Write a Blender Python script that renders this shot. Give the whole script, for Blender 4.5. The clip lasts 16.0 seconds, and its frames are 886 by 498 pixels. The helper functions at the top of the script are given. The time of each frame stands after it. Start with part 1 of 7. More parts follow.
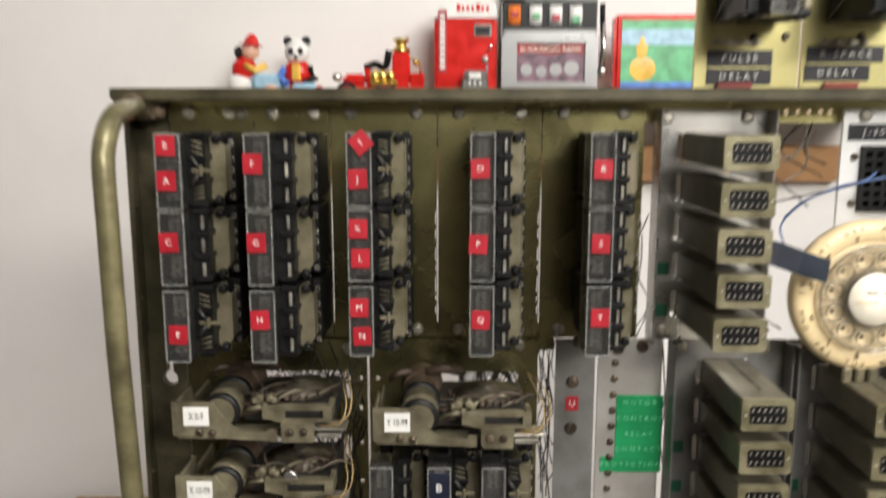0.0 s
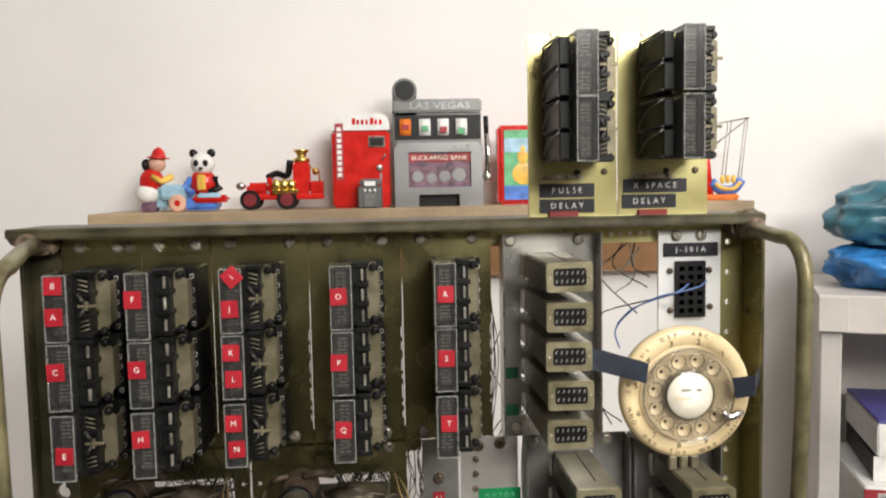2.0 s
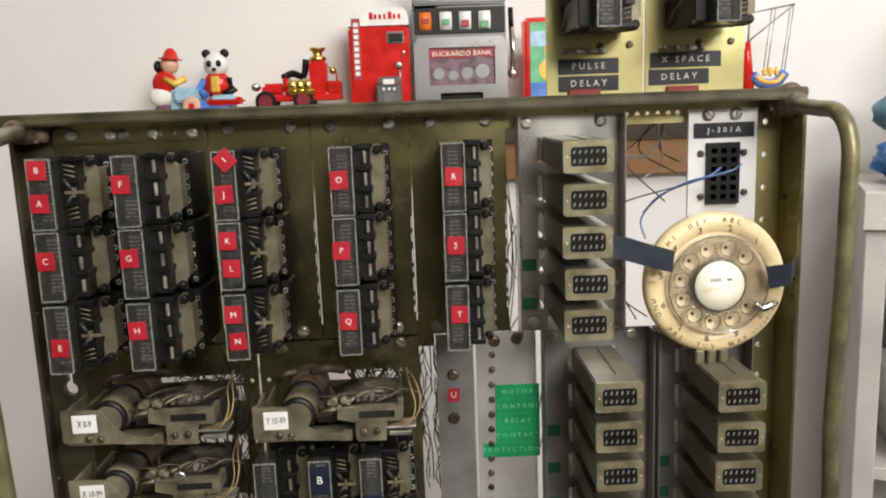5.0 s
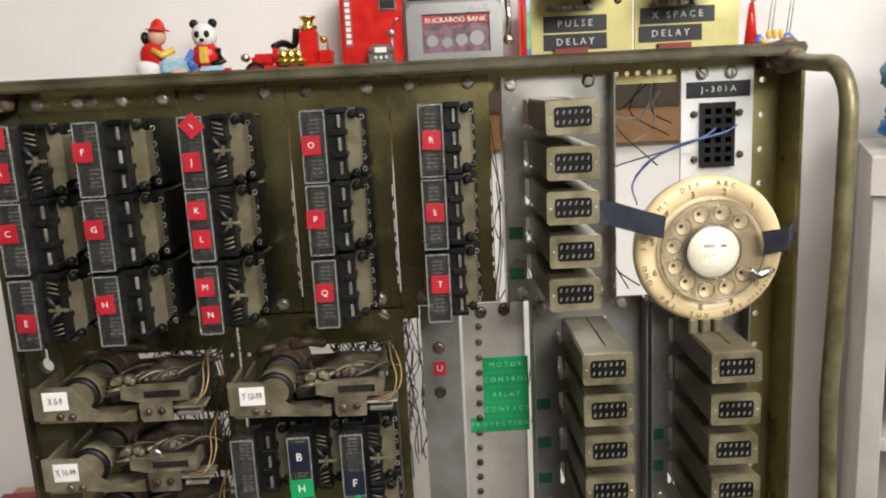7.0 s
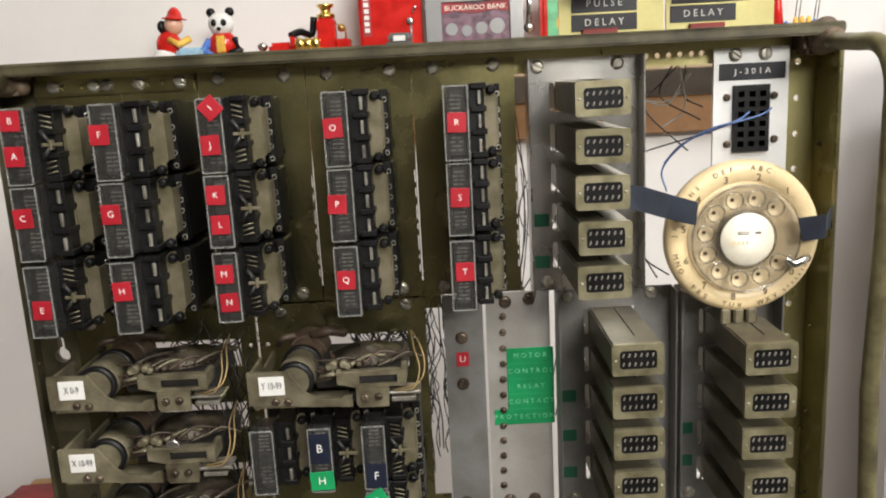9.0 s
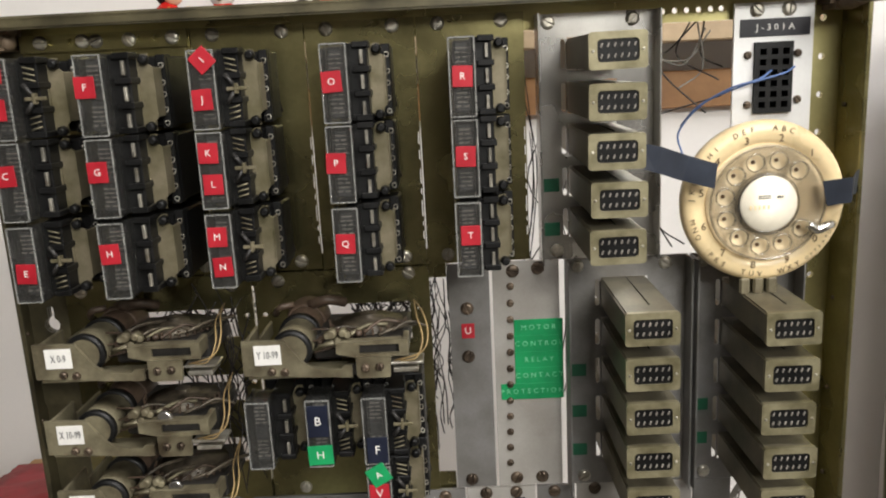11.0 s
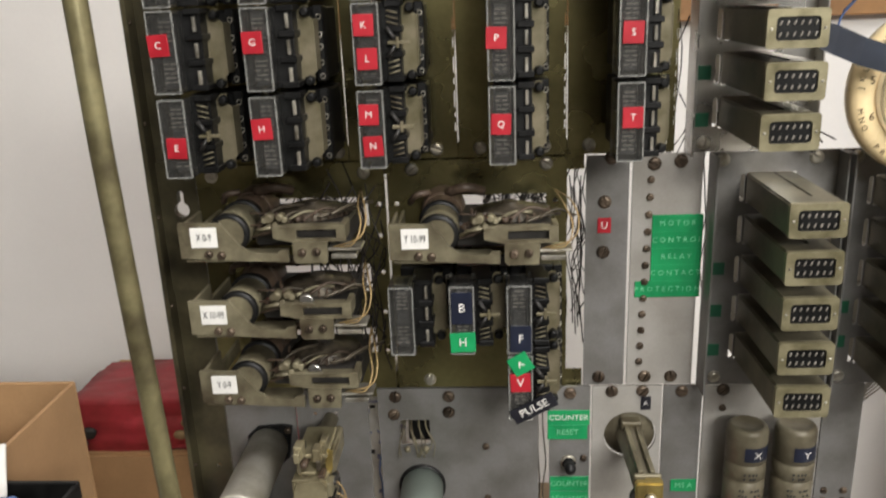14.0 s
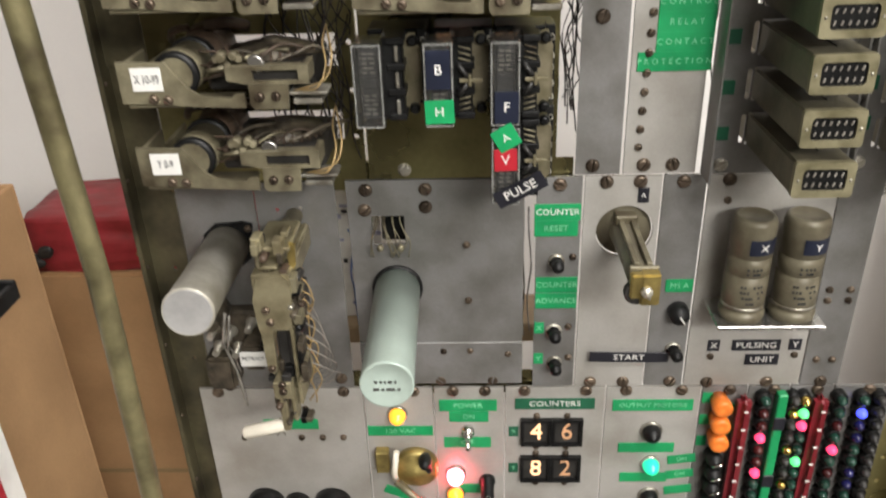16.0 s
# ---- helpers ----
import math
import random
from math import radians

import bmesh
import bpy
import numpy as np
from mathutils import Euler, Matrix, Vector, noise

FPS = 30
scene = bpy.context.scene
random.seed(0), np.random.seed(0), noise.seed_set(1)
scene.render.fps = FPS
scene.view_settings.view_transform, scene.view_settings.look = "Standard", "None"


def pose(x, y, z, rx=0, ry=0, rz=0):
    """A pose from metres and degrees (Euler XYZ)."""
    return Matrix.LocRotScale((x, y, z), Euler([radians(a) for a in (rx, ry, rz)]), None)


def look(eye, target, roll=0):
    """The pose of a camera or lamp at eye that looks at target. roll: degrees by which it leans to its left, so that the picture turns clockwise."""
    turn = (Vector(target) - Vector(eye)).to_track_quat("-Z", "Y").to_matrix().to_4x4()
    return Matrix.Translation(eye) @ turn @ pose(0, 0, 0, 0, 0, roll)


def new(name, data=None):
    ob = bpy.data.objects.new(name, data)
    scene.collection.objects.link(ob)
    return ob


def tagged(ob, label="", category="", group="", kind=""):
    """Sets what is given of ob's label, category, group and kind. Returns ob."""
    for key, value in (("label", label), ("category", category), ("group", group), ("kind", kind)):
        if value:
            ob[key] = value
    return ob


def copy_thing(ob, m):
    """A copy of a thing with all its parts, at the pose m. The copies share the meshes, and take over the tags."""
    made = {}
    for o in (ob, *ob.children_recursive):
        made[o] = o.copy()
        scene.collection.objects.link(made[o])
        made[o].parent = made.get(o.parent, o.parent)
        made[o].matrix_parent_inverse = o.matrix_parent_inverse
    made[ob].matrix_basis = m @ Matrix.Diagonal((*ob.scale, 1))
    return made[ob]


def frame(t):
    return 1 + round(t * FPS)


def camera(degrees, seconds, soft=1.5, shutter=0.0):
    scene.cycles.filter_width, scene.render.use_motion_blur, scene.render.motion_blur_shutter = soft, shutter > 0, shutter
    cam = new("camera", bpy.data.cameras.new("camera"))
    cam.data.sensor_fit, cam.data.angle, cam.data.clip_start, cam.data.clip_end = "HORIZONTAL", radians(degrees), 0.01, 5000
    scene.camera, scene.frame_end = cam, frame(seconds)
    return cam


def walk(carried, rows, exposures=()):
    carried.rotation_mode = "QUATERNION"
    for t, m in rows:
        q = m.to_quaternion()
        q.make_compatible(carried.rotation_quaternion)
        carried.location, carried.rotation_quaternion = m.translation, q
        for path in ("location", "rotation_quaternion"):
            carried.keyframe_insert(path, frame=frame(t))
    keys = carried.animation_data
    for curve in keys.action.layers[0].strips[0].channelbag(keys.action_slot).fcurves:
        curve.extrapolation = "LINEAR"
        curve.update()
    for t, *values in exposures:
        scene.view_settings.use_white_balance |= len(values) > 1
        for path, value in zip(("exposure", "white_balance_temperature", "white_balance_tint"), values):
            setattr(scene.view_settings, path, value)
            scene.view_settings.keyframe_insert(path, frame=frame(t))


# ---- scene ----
cam = camera(57.4, 16.0, 2.0, 0.5)
PATH = [
    (0, (0.002, 0.034, 1.485), (-0.014, 2.005, 1.145), 0.0),
    (0.1, (0.012, 0.010, 1.486), (-0.022, 1.992, 1.208), 0.4),
    (0.2, (0.034, -0.015, 1.498), (-0.075, 1.965, 1.243), 0.3),
    (0.5, (0.039, -0.036, 1.496), (-0.115, 1.94, 1.233), 0.3),
    (1, (0.037, -0.039, 1.507), (-0.017, 1.942, 1.243), -0.9),
    (1.5, (0.057, -0.026, 1.514), (0.174, 1.953, 1.251), -1.7),
    (2, (0.06, -0.045, 1.532), (0.206, 1.943, 1.372), -1.1),
    (2.5, (0.071, -0.047, 1.526), (0.203, 1.944, 1.391), -1.5),
    (3, (0.074, -0.043, 1.52), (0.172, 1.947, 1.347), -1.7),
    (3.5, (0.078, -0.036, 1.513), (0.175, 1.95, 1.294), -1.8),
    (4, (0.075, -0.031, 1.509), (0.147, 1.95, 1.242), -1.8),
    (4.2, (0.074, -0.026, 1.506), (0.141, 1.952, 1.219), -1.8),
    (6.5, (0.109, 0.017, 1.488), (0.127, 1.975, 1.085), -2.8),
    (7, (0.107, 0.018, 1.485), (0.126, 1.976, 1.078), -2.9),
    (7.5, (0.106, 0.021, 1.483), (0.119, 1.978, 1.072), -3.0),
    (8, (0.103, 0.028, 1.478), (0.113, 1.985, 1.066), -3.0),
    (8.5, (0.1, 0.031, 1.475), (0.097, 1.988, 1.063), -3.0),
    (9, (0.099, 0.034, 1.475), (0.083, 1.99, 1.06), -3.0),
    (11.3, (0.099, 0.06, 1.45), (0.066, 2.009, 1.001), -2.9),
    (11.5, (0.097, 0.06, 1.45), (0.069, 2.007, 0.996), -2.8),
    (12, (0.096, 0.058, 1.448), (0.067, 2.005, 0.992), -2.7),
    (12.5, (0.091, 0.061, 1.444), (0.05, 2.004, 0.972), -2.9),
    (13, (0.07, 0.069, 1.437), (-0.005, 2.002, 0.928), -2.9),
    (13.5, (0.039, 0.067, 1.429), (-0.071, 1.986, 0.874), -2.5),
    (14, (0.017, 0.065, 1.419), (-0.105, 1.969, 0.82), -2.3),
    (14.5, (0.007, 0.074, 1.4), (-0.097, 1.947, 0.706), -2.4),
    (15, (0.004, 0.087, 1.38), (-0.097, 1.923, 0.593), -2.3),
    (15.5, (0.008, 0.1, 1.362), (-0.092, 1.904, 0.504), -2.2),
    (16, (0.018, 0.116, 1.339), (-0.072, 1.885, 0.409), -2.1),
]
EXPOSURES = ((0.0, 0.02), (0.5, 0.05), (3.0, -0.14), (8.0, -0.02), (12.5, -0.02), (14.0, 0.05), (15.5, 0.16), (16.0, 0.34))
walk(cam, [(t, look(eye, target, roll)) for t, eye, target, roll in PATH], EXPOSURES)

# ---- light: closed room, a bright fluorescent fitting high at the back, and a weaker added fill nearer the rack ----
world = bpy.data.worlds.new("world")
scene.world = world
world.use_nodes = True
world.node_tree.nodes["Background"].inputs[0].default_value = (1.0, 0.95, 0.9, 1)
world.node_tree.nodes["Background"].inputs[1].default_value = 0.02


def area_lamp(name, eye, target, sx, sy, watts, colour):
    data = bpy.data.lights.new(name, "AREA")
    data.shape, data.size, data.size_y, data.energy, data.color = "RECTANGLE", sx, sy, watts, colour
    ob = new(name, data)
    ob.matrix_world = look(eye, target)
    return ob


area_lamp("ceiling_tube_light", (1.15, -2.05, 2.50), (0.2, 0.7, 1.4), 1.5, 0.45, 68, (1.0, 0.975, 0.915))
# added fill lamp with no known fitting, aimed to brighten the low back wall
area_lamp("ceiling_tube_light", (0.70, -0.25, 2.62), (0.35, 1.43, 0.70), 1.2, 0.35, 29, (1.0, 0.965, 0.945))


# ---- materials ----
def mat(name, colour, rough=0.5, metal=0.0, vary=0.18, scale=30.0, bump=0.15, grain=400.0, spec=0.5, dirt=None, island=0.0):
    """Base colour with broad stains and fine grain, roughness wear and a fine relief."""
    m = bpy.data.materials.new(name)
    m.use_nodes = True
    nt = m.node_tree
    n, l = nt.nodes, nt.links
    b = n["Principled BSDF"]
    geo = n.new("ShaderNodeNewGeometry")
    big, small = n.new("ShaderNodeTexNoise"), n.new("ShaderNodeTexNoise")
    big.inputs["Scale"].default_value, small.inputs["Scale"].default_value = scale, grain
    big.inputs["Detail"].default_value, small.inputs["Detail"].default_value = 5, 3
    l.new(geo.outputs["Position"], big.inputs["Vector"])
    l.new(geo.outputs["Position"], small.inputs["Vector"])
    ramp = n.new("ShaderNodeValToRGB")
    lo = dirt if dirt else tuple(c * (1 - vary * 1.6) for c in colour)
    hi = tuple(min(1, c * (1 + vary)) for c in colour)
    ramp.color_ramp.elements[0].color, ramp.color_ramp.elements[1].color = (*lo, 1), (*hi, 1)
    ramp.color_ramp.elements[0].position, ramp.color_ramp.elements[1].position = 0.28, 0.62
    l.new(big.outputs["Fac"], ramp.inputs["Fac"])
    mix = n.new("ShaderNodeMixRGB")
    mix.blend_type = "MULTIPLY"
    mix.inputs["Fac"].default_value = min(1, vary * 2)
    fine = n.new("ShaderNodeMapRange")
    fine.inputs["To Min"].default_value, fine.inputs["To Max"].default_value = 0.6, 1.25
    l.new(small.outputs["Fac"], fine.inputs["Value"])
    l.new(ramp.outputs["Color"], mix.inputs["Color1"])
    l.new(fine.outputs["Result"], mix.inputs["Color2"])
    last = mix.outputs["Color"]
    if island:
        info = n.new("ShaderNodeObjectInfo")
        mr = n.new("ShaderNodeMapRange")
        mr.inputs["To Min"].default_value, mr.inputs["To Max"].default_value = 1 - island, 1 + island
        l.new(info.outputs["Random"], mr.inputs["Value"])
        mx = n.new("ShaderNodeMixRGB")
        mx.blend_type = "MULTIPLY"
        mx.inputs["Fac"].default_value = 1
        l.new(last, mx.inputs["Color1"])
        l.new(mr.outputs["Result"], mx.inputs["Color2"])
        last = mx.outputs["Color"]
    l.new(last, b.inputs["Base Color"])
    rr = n.new("ShaderNodeMapRange")
    rr.inputs["To Min"].default_value, rr.inputs["To Max"].default_value = max(0.03, rough - 0.12), min(1, rough + 0.12)
    l.new(big.outputs["Fac"], rr.inputs["Value"])
    l.new(rr.outputs["Result"], b.inputs["Roughness"])
    b.inputs["Metallic"].default_value = metal
    b.inputs["Specular IOR Level"].default_value = spec
    if bump:
        bp = n.new("ShaderNodeBump")
        bp.inputs["Strength"].default_value, bp.inputs["Distance"].default_value = bump, 0.0006
        l.new(small.outputs["Fac"], bp.inputs["Height"])
        l.new(bp.outputs["Normal"], b.inputs["Normal"])
    return m


def clear_mat(name, tint, body, gloss_rough=0.12, gloss=0.10):
    """Thin clear plastic: mostly see-through, a little milky, with a glossy skin."""
    m = bpy.data.materials.new(name)
    m.use_nodes = True
    n, l = m.node_tree.nodes, m.node_tree.links
    n.remove(n["Principled BSDF"])
    tr, di, gl = n.new("ShaderNodeBsdfTransparent"), n.new("ShaderNodeBsdfDiffuse"), n.new("ShaderNodeBsdfGlossy")
    tr.inputs[0].default_value = (*tint, 1)
    di.inputs[0].default_value = (0.55, 0.55, 0.52, 1)
    gl.inputs["Roughness"].default_value = gloss_rough
    geo, no, mr = n.new("ShaderNodeNewGeometry"), n.new("ShaderNodeTexNoise"), n.new("ShaderNodeMapRange")
    no.inputs["Scale"].default_value = 160
    l.new(geo.outputs["Position"], no.inputs["Vector"])
    mr.inputs["To Min"].default_value, mr.inputs["To Max"].default_value = body * 0.5, body * 1.6
    l.new(no.outputs["Fac"], mr.inputs["Value"])
    a, c, fr = n.new("ShaderNodeMixShader"), n.new("ShaderNodeMixShader"), n.new("ShaderNodeFresnel")
    l.new(mr.outputs["Result"], a.inputs[0])
    l.new(tr.outputs[0], a.inputs[1])
    l.new(di.outputs[0], a.inputs[2])
    add = n.new("ShaderNodeMath")
    add.operation = "ADD"
    add.inputs[1].default_value = gloss * 0.4
    fr.inputs[0].default_value = 1.45
    l.new(fr.outputs[0], add.inputs[0])
    l.new(add.outputs[0], c.inputs[0])
    l.new(a.outputs[0], c.inputs[1])
    l.new(gl.outputs[0], c.inputs[2])
    l.new(c.outputs[0], n["Material Output"].inputs[0])
    return m


def glow_mat(name, colour, strength):
    m = bpy.data.materials.new(name)
    m.use_nodes = True
    b = m.node_tree.nodes["Principled BSDF"]
    b.inputs["Base Color"].default_value = (*colour, 1)
    b.inputs["Emission Color"].default_value = (*colour, 1)
    b.inputs["Emission Strength"].default_value = strength
    b.inputs["Roughness"].default_value = 0.2
    return m


OLIVE = mat("plated_olive_steel", (0.262, 0.236, 0.112), 0.28, 0.95, 0.22, 14, 0.12, 260, dirt=(0.135, 0.118, 0.057))
GILT = mat("bright_gold_chromate", (0.50, 0.455, 0.215), 0.30, 0.85, 0.12, 10, 0.08, 260, dirt=(0.44, 0.38, 0.16))
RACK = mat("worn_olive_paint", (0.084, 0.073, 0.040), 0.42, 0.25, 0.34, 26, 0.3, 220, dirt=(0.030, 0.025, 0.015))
RUSTRACK = mat("rusty_casting", (0.17, 0.125, 0.085), 0.55, 0.2, 0.4, 90, 0.5, 260, dirt=(0.06, 0.04, 0.025))
TUBE = mat("scuffed_olive_tube", (0.185, 0.165, 0.085), 0.36, 0.4, 0.34, 40, 0.25, 200, dirt=(0.080, 0.066, 0.036))
FRAME = mat("relay_olive_plate", (0.194, 0.168, 0.112), 0.45, 0.35, 0.2, 60, 0.15, 400, dirt=(0.120, 0.107, 0.056), island=0.12)
CAST = mat("olive_grey_casting", (0.185, 0.166, 0.108), 0.46, 0.3, 0.3, 45, 0.25, 350, dirt=(0.069, 0.053, 0.032), island=0.08)
ALU = mat("brushed_aluminium", (0.52, 0.51, 0.485), 0.28, 0.92, 0.12, 18, 0.1, 500)
GREY = mat("dull_grey_panel", (0.235, 0.230, 0.225), 0.44, 0.45, 0.16, 26, 0.12, 420, dirt=(0.165, 0.157, 0.142))
PALE = mat("pale_grey_panel", (0.40, 0.385, 0.36), 0.46, 0.25, 0.12, 20, 0.12, 420, dirt=(0.32, 0.30, 0.265))
MODULE = mat("module_khaki_case", (0.165, 0.148, 0.102), 0.44, 0.45, 0.28, 35, 0.15, 300, dirt=(0.095, 0.083, 0.052), island=0.1)
RIM = mat("module_cast_rim", (0.265, 0.240, 0.150), 0.42, 0.45, 0.2, 60, 0.15, 400, dirt=(0.143, 0.126, 0.067))
GRIME = mat("oily_brown_metal", (0.085, 0.070, 0.050), 0.42, 0.35, 0.4, 90, 0.4, 500, dirt=(0.02, 0.016, 0.012))
BLACK = mat("black_phenolic", (0.006, 0.006, 0.006), 0.42, 0, 0.3, 60, 0.2, 500, spec=0.3)
SOOT = mat("dark_grey_bakelite", (0.026, 0.024, 0.022), 0.5, 0, 0.3, 60, 0.2, 400)
SMOKE = mat("smoky_grey_plastic", (0.045, 0.045, 0.047), 0.45, 0, 0.3, 60, 0.2, 400)
KHAKI = mat("light_khaki_plating", (0.31, 0.275, 0.175), 0.36, 0.45, 0.22, 50, 0.15, 350, dirt=(0.17, 0.14, 0.08), island=0.1)
RUSTY = mat("dark_brown_coil_cover", (0.075, 0.05, 0.034), 0.5, 0.1, 0.35, 50, 0.25, 300)
STEEL = mat("screw_steel", (0.52, 0.50, 0.44), 0.34, 0.8, 0.25, 80, 0.1, 600, dirt=(0.24, 0.21, 0.16), island=0.3)
WHITEALU = mat("white_finished_aluminium", (0.74, 0.74, 0.73), 0.36, 0.25, 0.06, 20, 0.06, 500)
CHROME = mat("bright_chrome", (0.72, 0.71, 0.68), 0.16, 1.0, 0.08, 40, 0.03, 300)
BRASS = mat("brass", (0.42, 0.33, 0.12), 0.38, 0.8, 0.25, 60, 0.1, 400, dirt=(0.2, 0.15, 0.055))
GOLD = mat("gold_plating", (0.85, 0.62, 0.18), 0.2, 1.0, 0.12, 60, 0.05, 300)
CLEAR = clear_mat("clear_relay_cover", (0.94, 0.94, 0.94), 0.034)
CLEAREDGE = clear_mat("milky_cover_edge", (0.85, 0.85, 0.85), 0.36)
CLEARDIAL = clear_mat("clear_dial_wheel", (0.98, 0.97, 0.95), 0.03, 0.12, 0.16)
CLEARBAG = clear_mat("clear_plastic_bag", (0.9, 0.9, 0.9), 0.45, 0.25, 0.3)
RED = mat("red_tape", (0.40, 0.014, 0.026), 0.42, 0, 0.1, 60, 0.05, 300)
GREEN = mat("green_tape", (0.010, 0.30, 0.10), 0.38, 0, 0.12, 40, 0.05, 300)
DKGREEN = mat("dark_green_tape", (0.012, 0.10, 0.05), 0.4, 0, 0.15, 40, 0.05, 300)
INK = mat("black_label_tape", (0.014, 0.014, 0.02), 0.35, 0, 0.2, 40, 0.05, 300)
NAVY = mat("navy_label_tape", (0.014, 0.018, 0.036), 0.35, 0, 0.2, 40, 0.05, 300)
ELTAPE = mat("blue_black_tape", (0.022, 0.028, 0.042), 0.36, 0, 0.25, 30, 0.2, 200)
WHITE = mat("white_lettering", (0.80, 0.78, 0.74), 0.5, 0, 0.06, 80, 0, 300)
MINT = mat("faint_tape_lettering", (0.22, 0.58, 0.34), 0.5, 0, 0.2, 80, 0, 300)
PAPER = mat("white_paper_label", (0.80, 0.79, 0.76), 0.6, 0, 0.06, 60, 0.05, 300)
PRINT = mat("black_print", (0.02, 0.02, 0.02), 0.6, 0, 0.1, 60, 0, 300)
CREAM = mat("aged_cream_plastic", (0.84, 0.665, 0.385), 0.30, 0, 0.1, 25, 0.03, 300)
DIALBED = mat("tan_dial_bed", (0.84, 0.69, 0.45), 0.4, 0, 0.15, 40, 0.05, 300)
IVORY = mat("ivory_dial_card", (0.86, 0.80, 0.66), 0.35, 0, 0.07, 40, 0.03, 300)
BROWNINK = mat("brown_dial_print", (0.10, 0.055, 0.02), 0.5, 0, 0.1, 60, 0, 300)
TAN = mat("tan_cloth_wire", (0.36, 0.25, 0.11), 0.6, 0, 0.25, 60, 0, 300)
DARKWIRE = mat("dark_hookup_wire", (0.022, 0.017, 0.014), 0.5, 0, 0.3, 60, 0, 300)
GREYWIRE = mat("grey_cloth_wire", (0.27, 0.25, 0.22), 0.6, 0, 0.2, 60, 0, 300)
BLUEWIRE = mat("blue_wire", (0.10, 0.17, 0.38), 0.4, 0, 0.15, 60, 0, 300)
REDWIRE = mat("red_wire", (0.28, 0.025, 0.02), 0.45, 0, 0.15, 60, 0, 300)
CERAMIC = mat("cream_ceramic", (0.76, 0.71, 0.60), 0.35, 0, 0.08, 40, 0.05, 300)
CAN = mat("dull_silver_can", (0.52, 0.50, 0.44), 0.40, 0.4, 0.2, 30, 0.15, 300, dirt=(0.34, 0.31, 0.22))
CANTOP = mat("bare_aluminium_end", (0.44, 0.435, 0.43), 0.5, 0.4, 0.1, 60, 0.2, 300)
MINTCAN = mat("pale_mint_can", (0.44, 0.53, 0.475), 0.34, 0.1, 0.08, 25, 0.05, 300)
KHAKICAN = mat("khaki_capacitor", (0.135, 0.120, 0.082), 0.40, 0.15, 0.28, 50, 0.1, 300, dirt=(0.095, 0.078, 0.05))
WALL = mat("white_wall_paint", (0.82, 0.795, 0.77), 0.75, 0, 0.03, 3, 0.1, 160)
# dark tone for unseen walls, set to cut bounce light on the rack
DIMWALL = mat("dimmed_unseen_wall", (0.20, 0.18, 0.16), 0.75, 0, 0.06, 3, 0.1, 160)
CEIL = mat("ceiling_paint", (0.80, 0.79, 0.77), 0.8, 0, 0.03, 4, 0.1, 160)
FLOORM = mat("grey_floor_vinyl", (0.13, 0.12, 0.11), 0.45, 0, 0.15, 6, 0.1, 120)
WOOD = mat("orange_pine_board", (0.42, 0.22, 0.085), 0.5, 0, 0.2, 9, 0.2, 120, dirt=(0.30, 0.14, 0.05))
SHELFM = mat("tan_shelf_board", (0.38, 0.28, 0.17), 0.5, 0, 0.18, 9, 0.2, 120)
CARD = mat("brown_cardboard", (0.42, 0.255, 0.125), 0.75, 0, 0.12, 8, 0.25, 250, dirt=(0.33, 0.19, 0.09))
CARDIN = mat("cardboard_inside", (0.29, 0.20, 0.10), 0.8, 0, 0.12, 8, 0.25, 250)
REDTIN = mat("scuffed_red_paper", (0.30, 0.026, 0.035), 0.5, 0, 0.3, 18, 0.3, 120, dirt=(0.2, 0.02, 0.02))
TOYRED = mat("glossy_toy_red", (0.62, 0.02, 0.015), 0.18, 0.1, 0.12, 50, 0.03, 300)
TOYGREY = mat("pewter_toy_grey", (0.15, 0.15, 0.145), 0.36, 0.6, 0.05, 20, 0.05, 300)
TOYSILVER = mat("silver_toy_plastic", (0.30, 0.30, 0.305), 0.30, 0.7, 0.02, 12, 0.02, 300)
TOYGREEN = mat("printed_green", (0.12, 0.42, 0.20), 0.4, 0, 0.25, 40, 0.03, 300)
TOYBLUE = mat("printed_blue", (0.08, 0.20, 0.60), 0.35, 0, 0.25, 60, 0.03, 300)
TOYSKY = mat("printed_light_blue", (0.35, 0.55, 0.68), 0.35, 0, 0.2, 60, 0.03, 300)
TOYYEL = mat("printed_yellow", (0.80, 0.48, 0.08), 0.35, 0, 0.2, 60, 0.03, 300)
TOYPINK = mat("printed_skin_tone", (0.72, 0.42, 0.30), 0.35, 0, 0.1, 60, 0.03, 300)
TOYMAUVE = mat("printed_mauve", (0.16, 0.085, 0.12), 0.4, 0, 0.4, 90, 0.03, 300)
ORANGE = mat("orange_plug_plastic", (0.80, 0.20, 0.03), 0.32, 0, 0.1, 60, 0.05, 300)
MAROON = mat("maroon_strip", (0.17, 0.012, 0.018), 0.4, 0, 0.15, 60, 0.1, 300)
BAGBLUE = mat("blue_plastic_bag", (0.035, 0.21, 0.55), 0.28, 0, 0.3, 25, 0.4, 60)
BAGTEAL = mat("teal_plastic_bag", (0.045, 0.15, 0.20), 0.30, 0, 0.35, 25, 0.4, 60)
CABINET = mat("grey_shelving_steel", (0.56, 0.53, 0.50), 0.45, 0.1, 0.08, 10, 0.08, 300)
LIP = mat("beige_shelf_edge", (0.60, 0.56, 0.52), 0.5, 0, 0.06, 10, 0.08, 300)
PLUGCARD = mat("blue_printed_card", (0.16, 0.17, 0.34), 0.5, 0, 0.4, 60, 0.05, 200, dirt=(0.6, 0.6, 0.62))
PURPLE = mat("purple_carton", (0.10, 0.09, 0.32), 0.45, 0, 0.15, 20, 0.05, 200)
GLOWRED = glow_mat("lit_red_lamp", (1.0, 0.07, 0.10), 34.0)
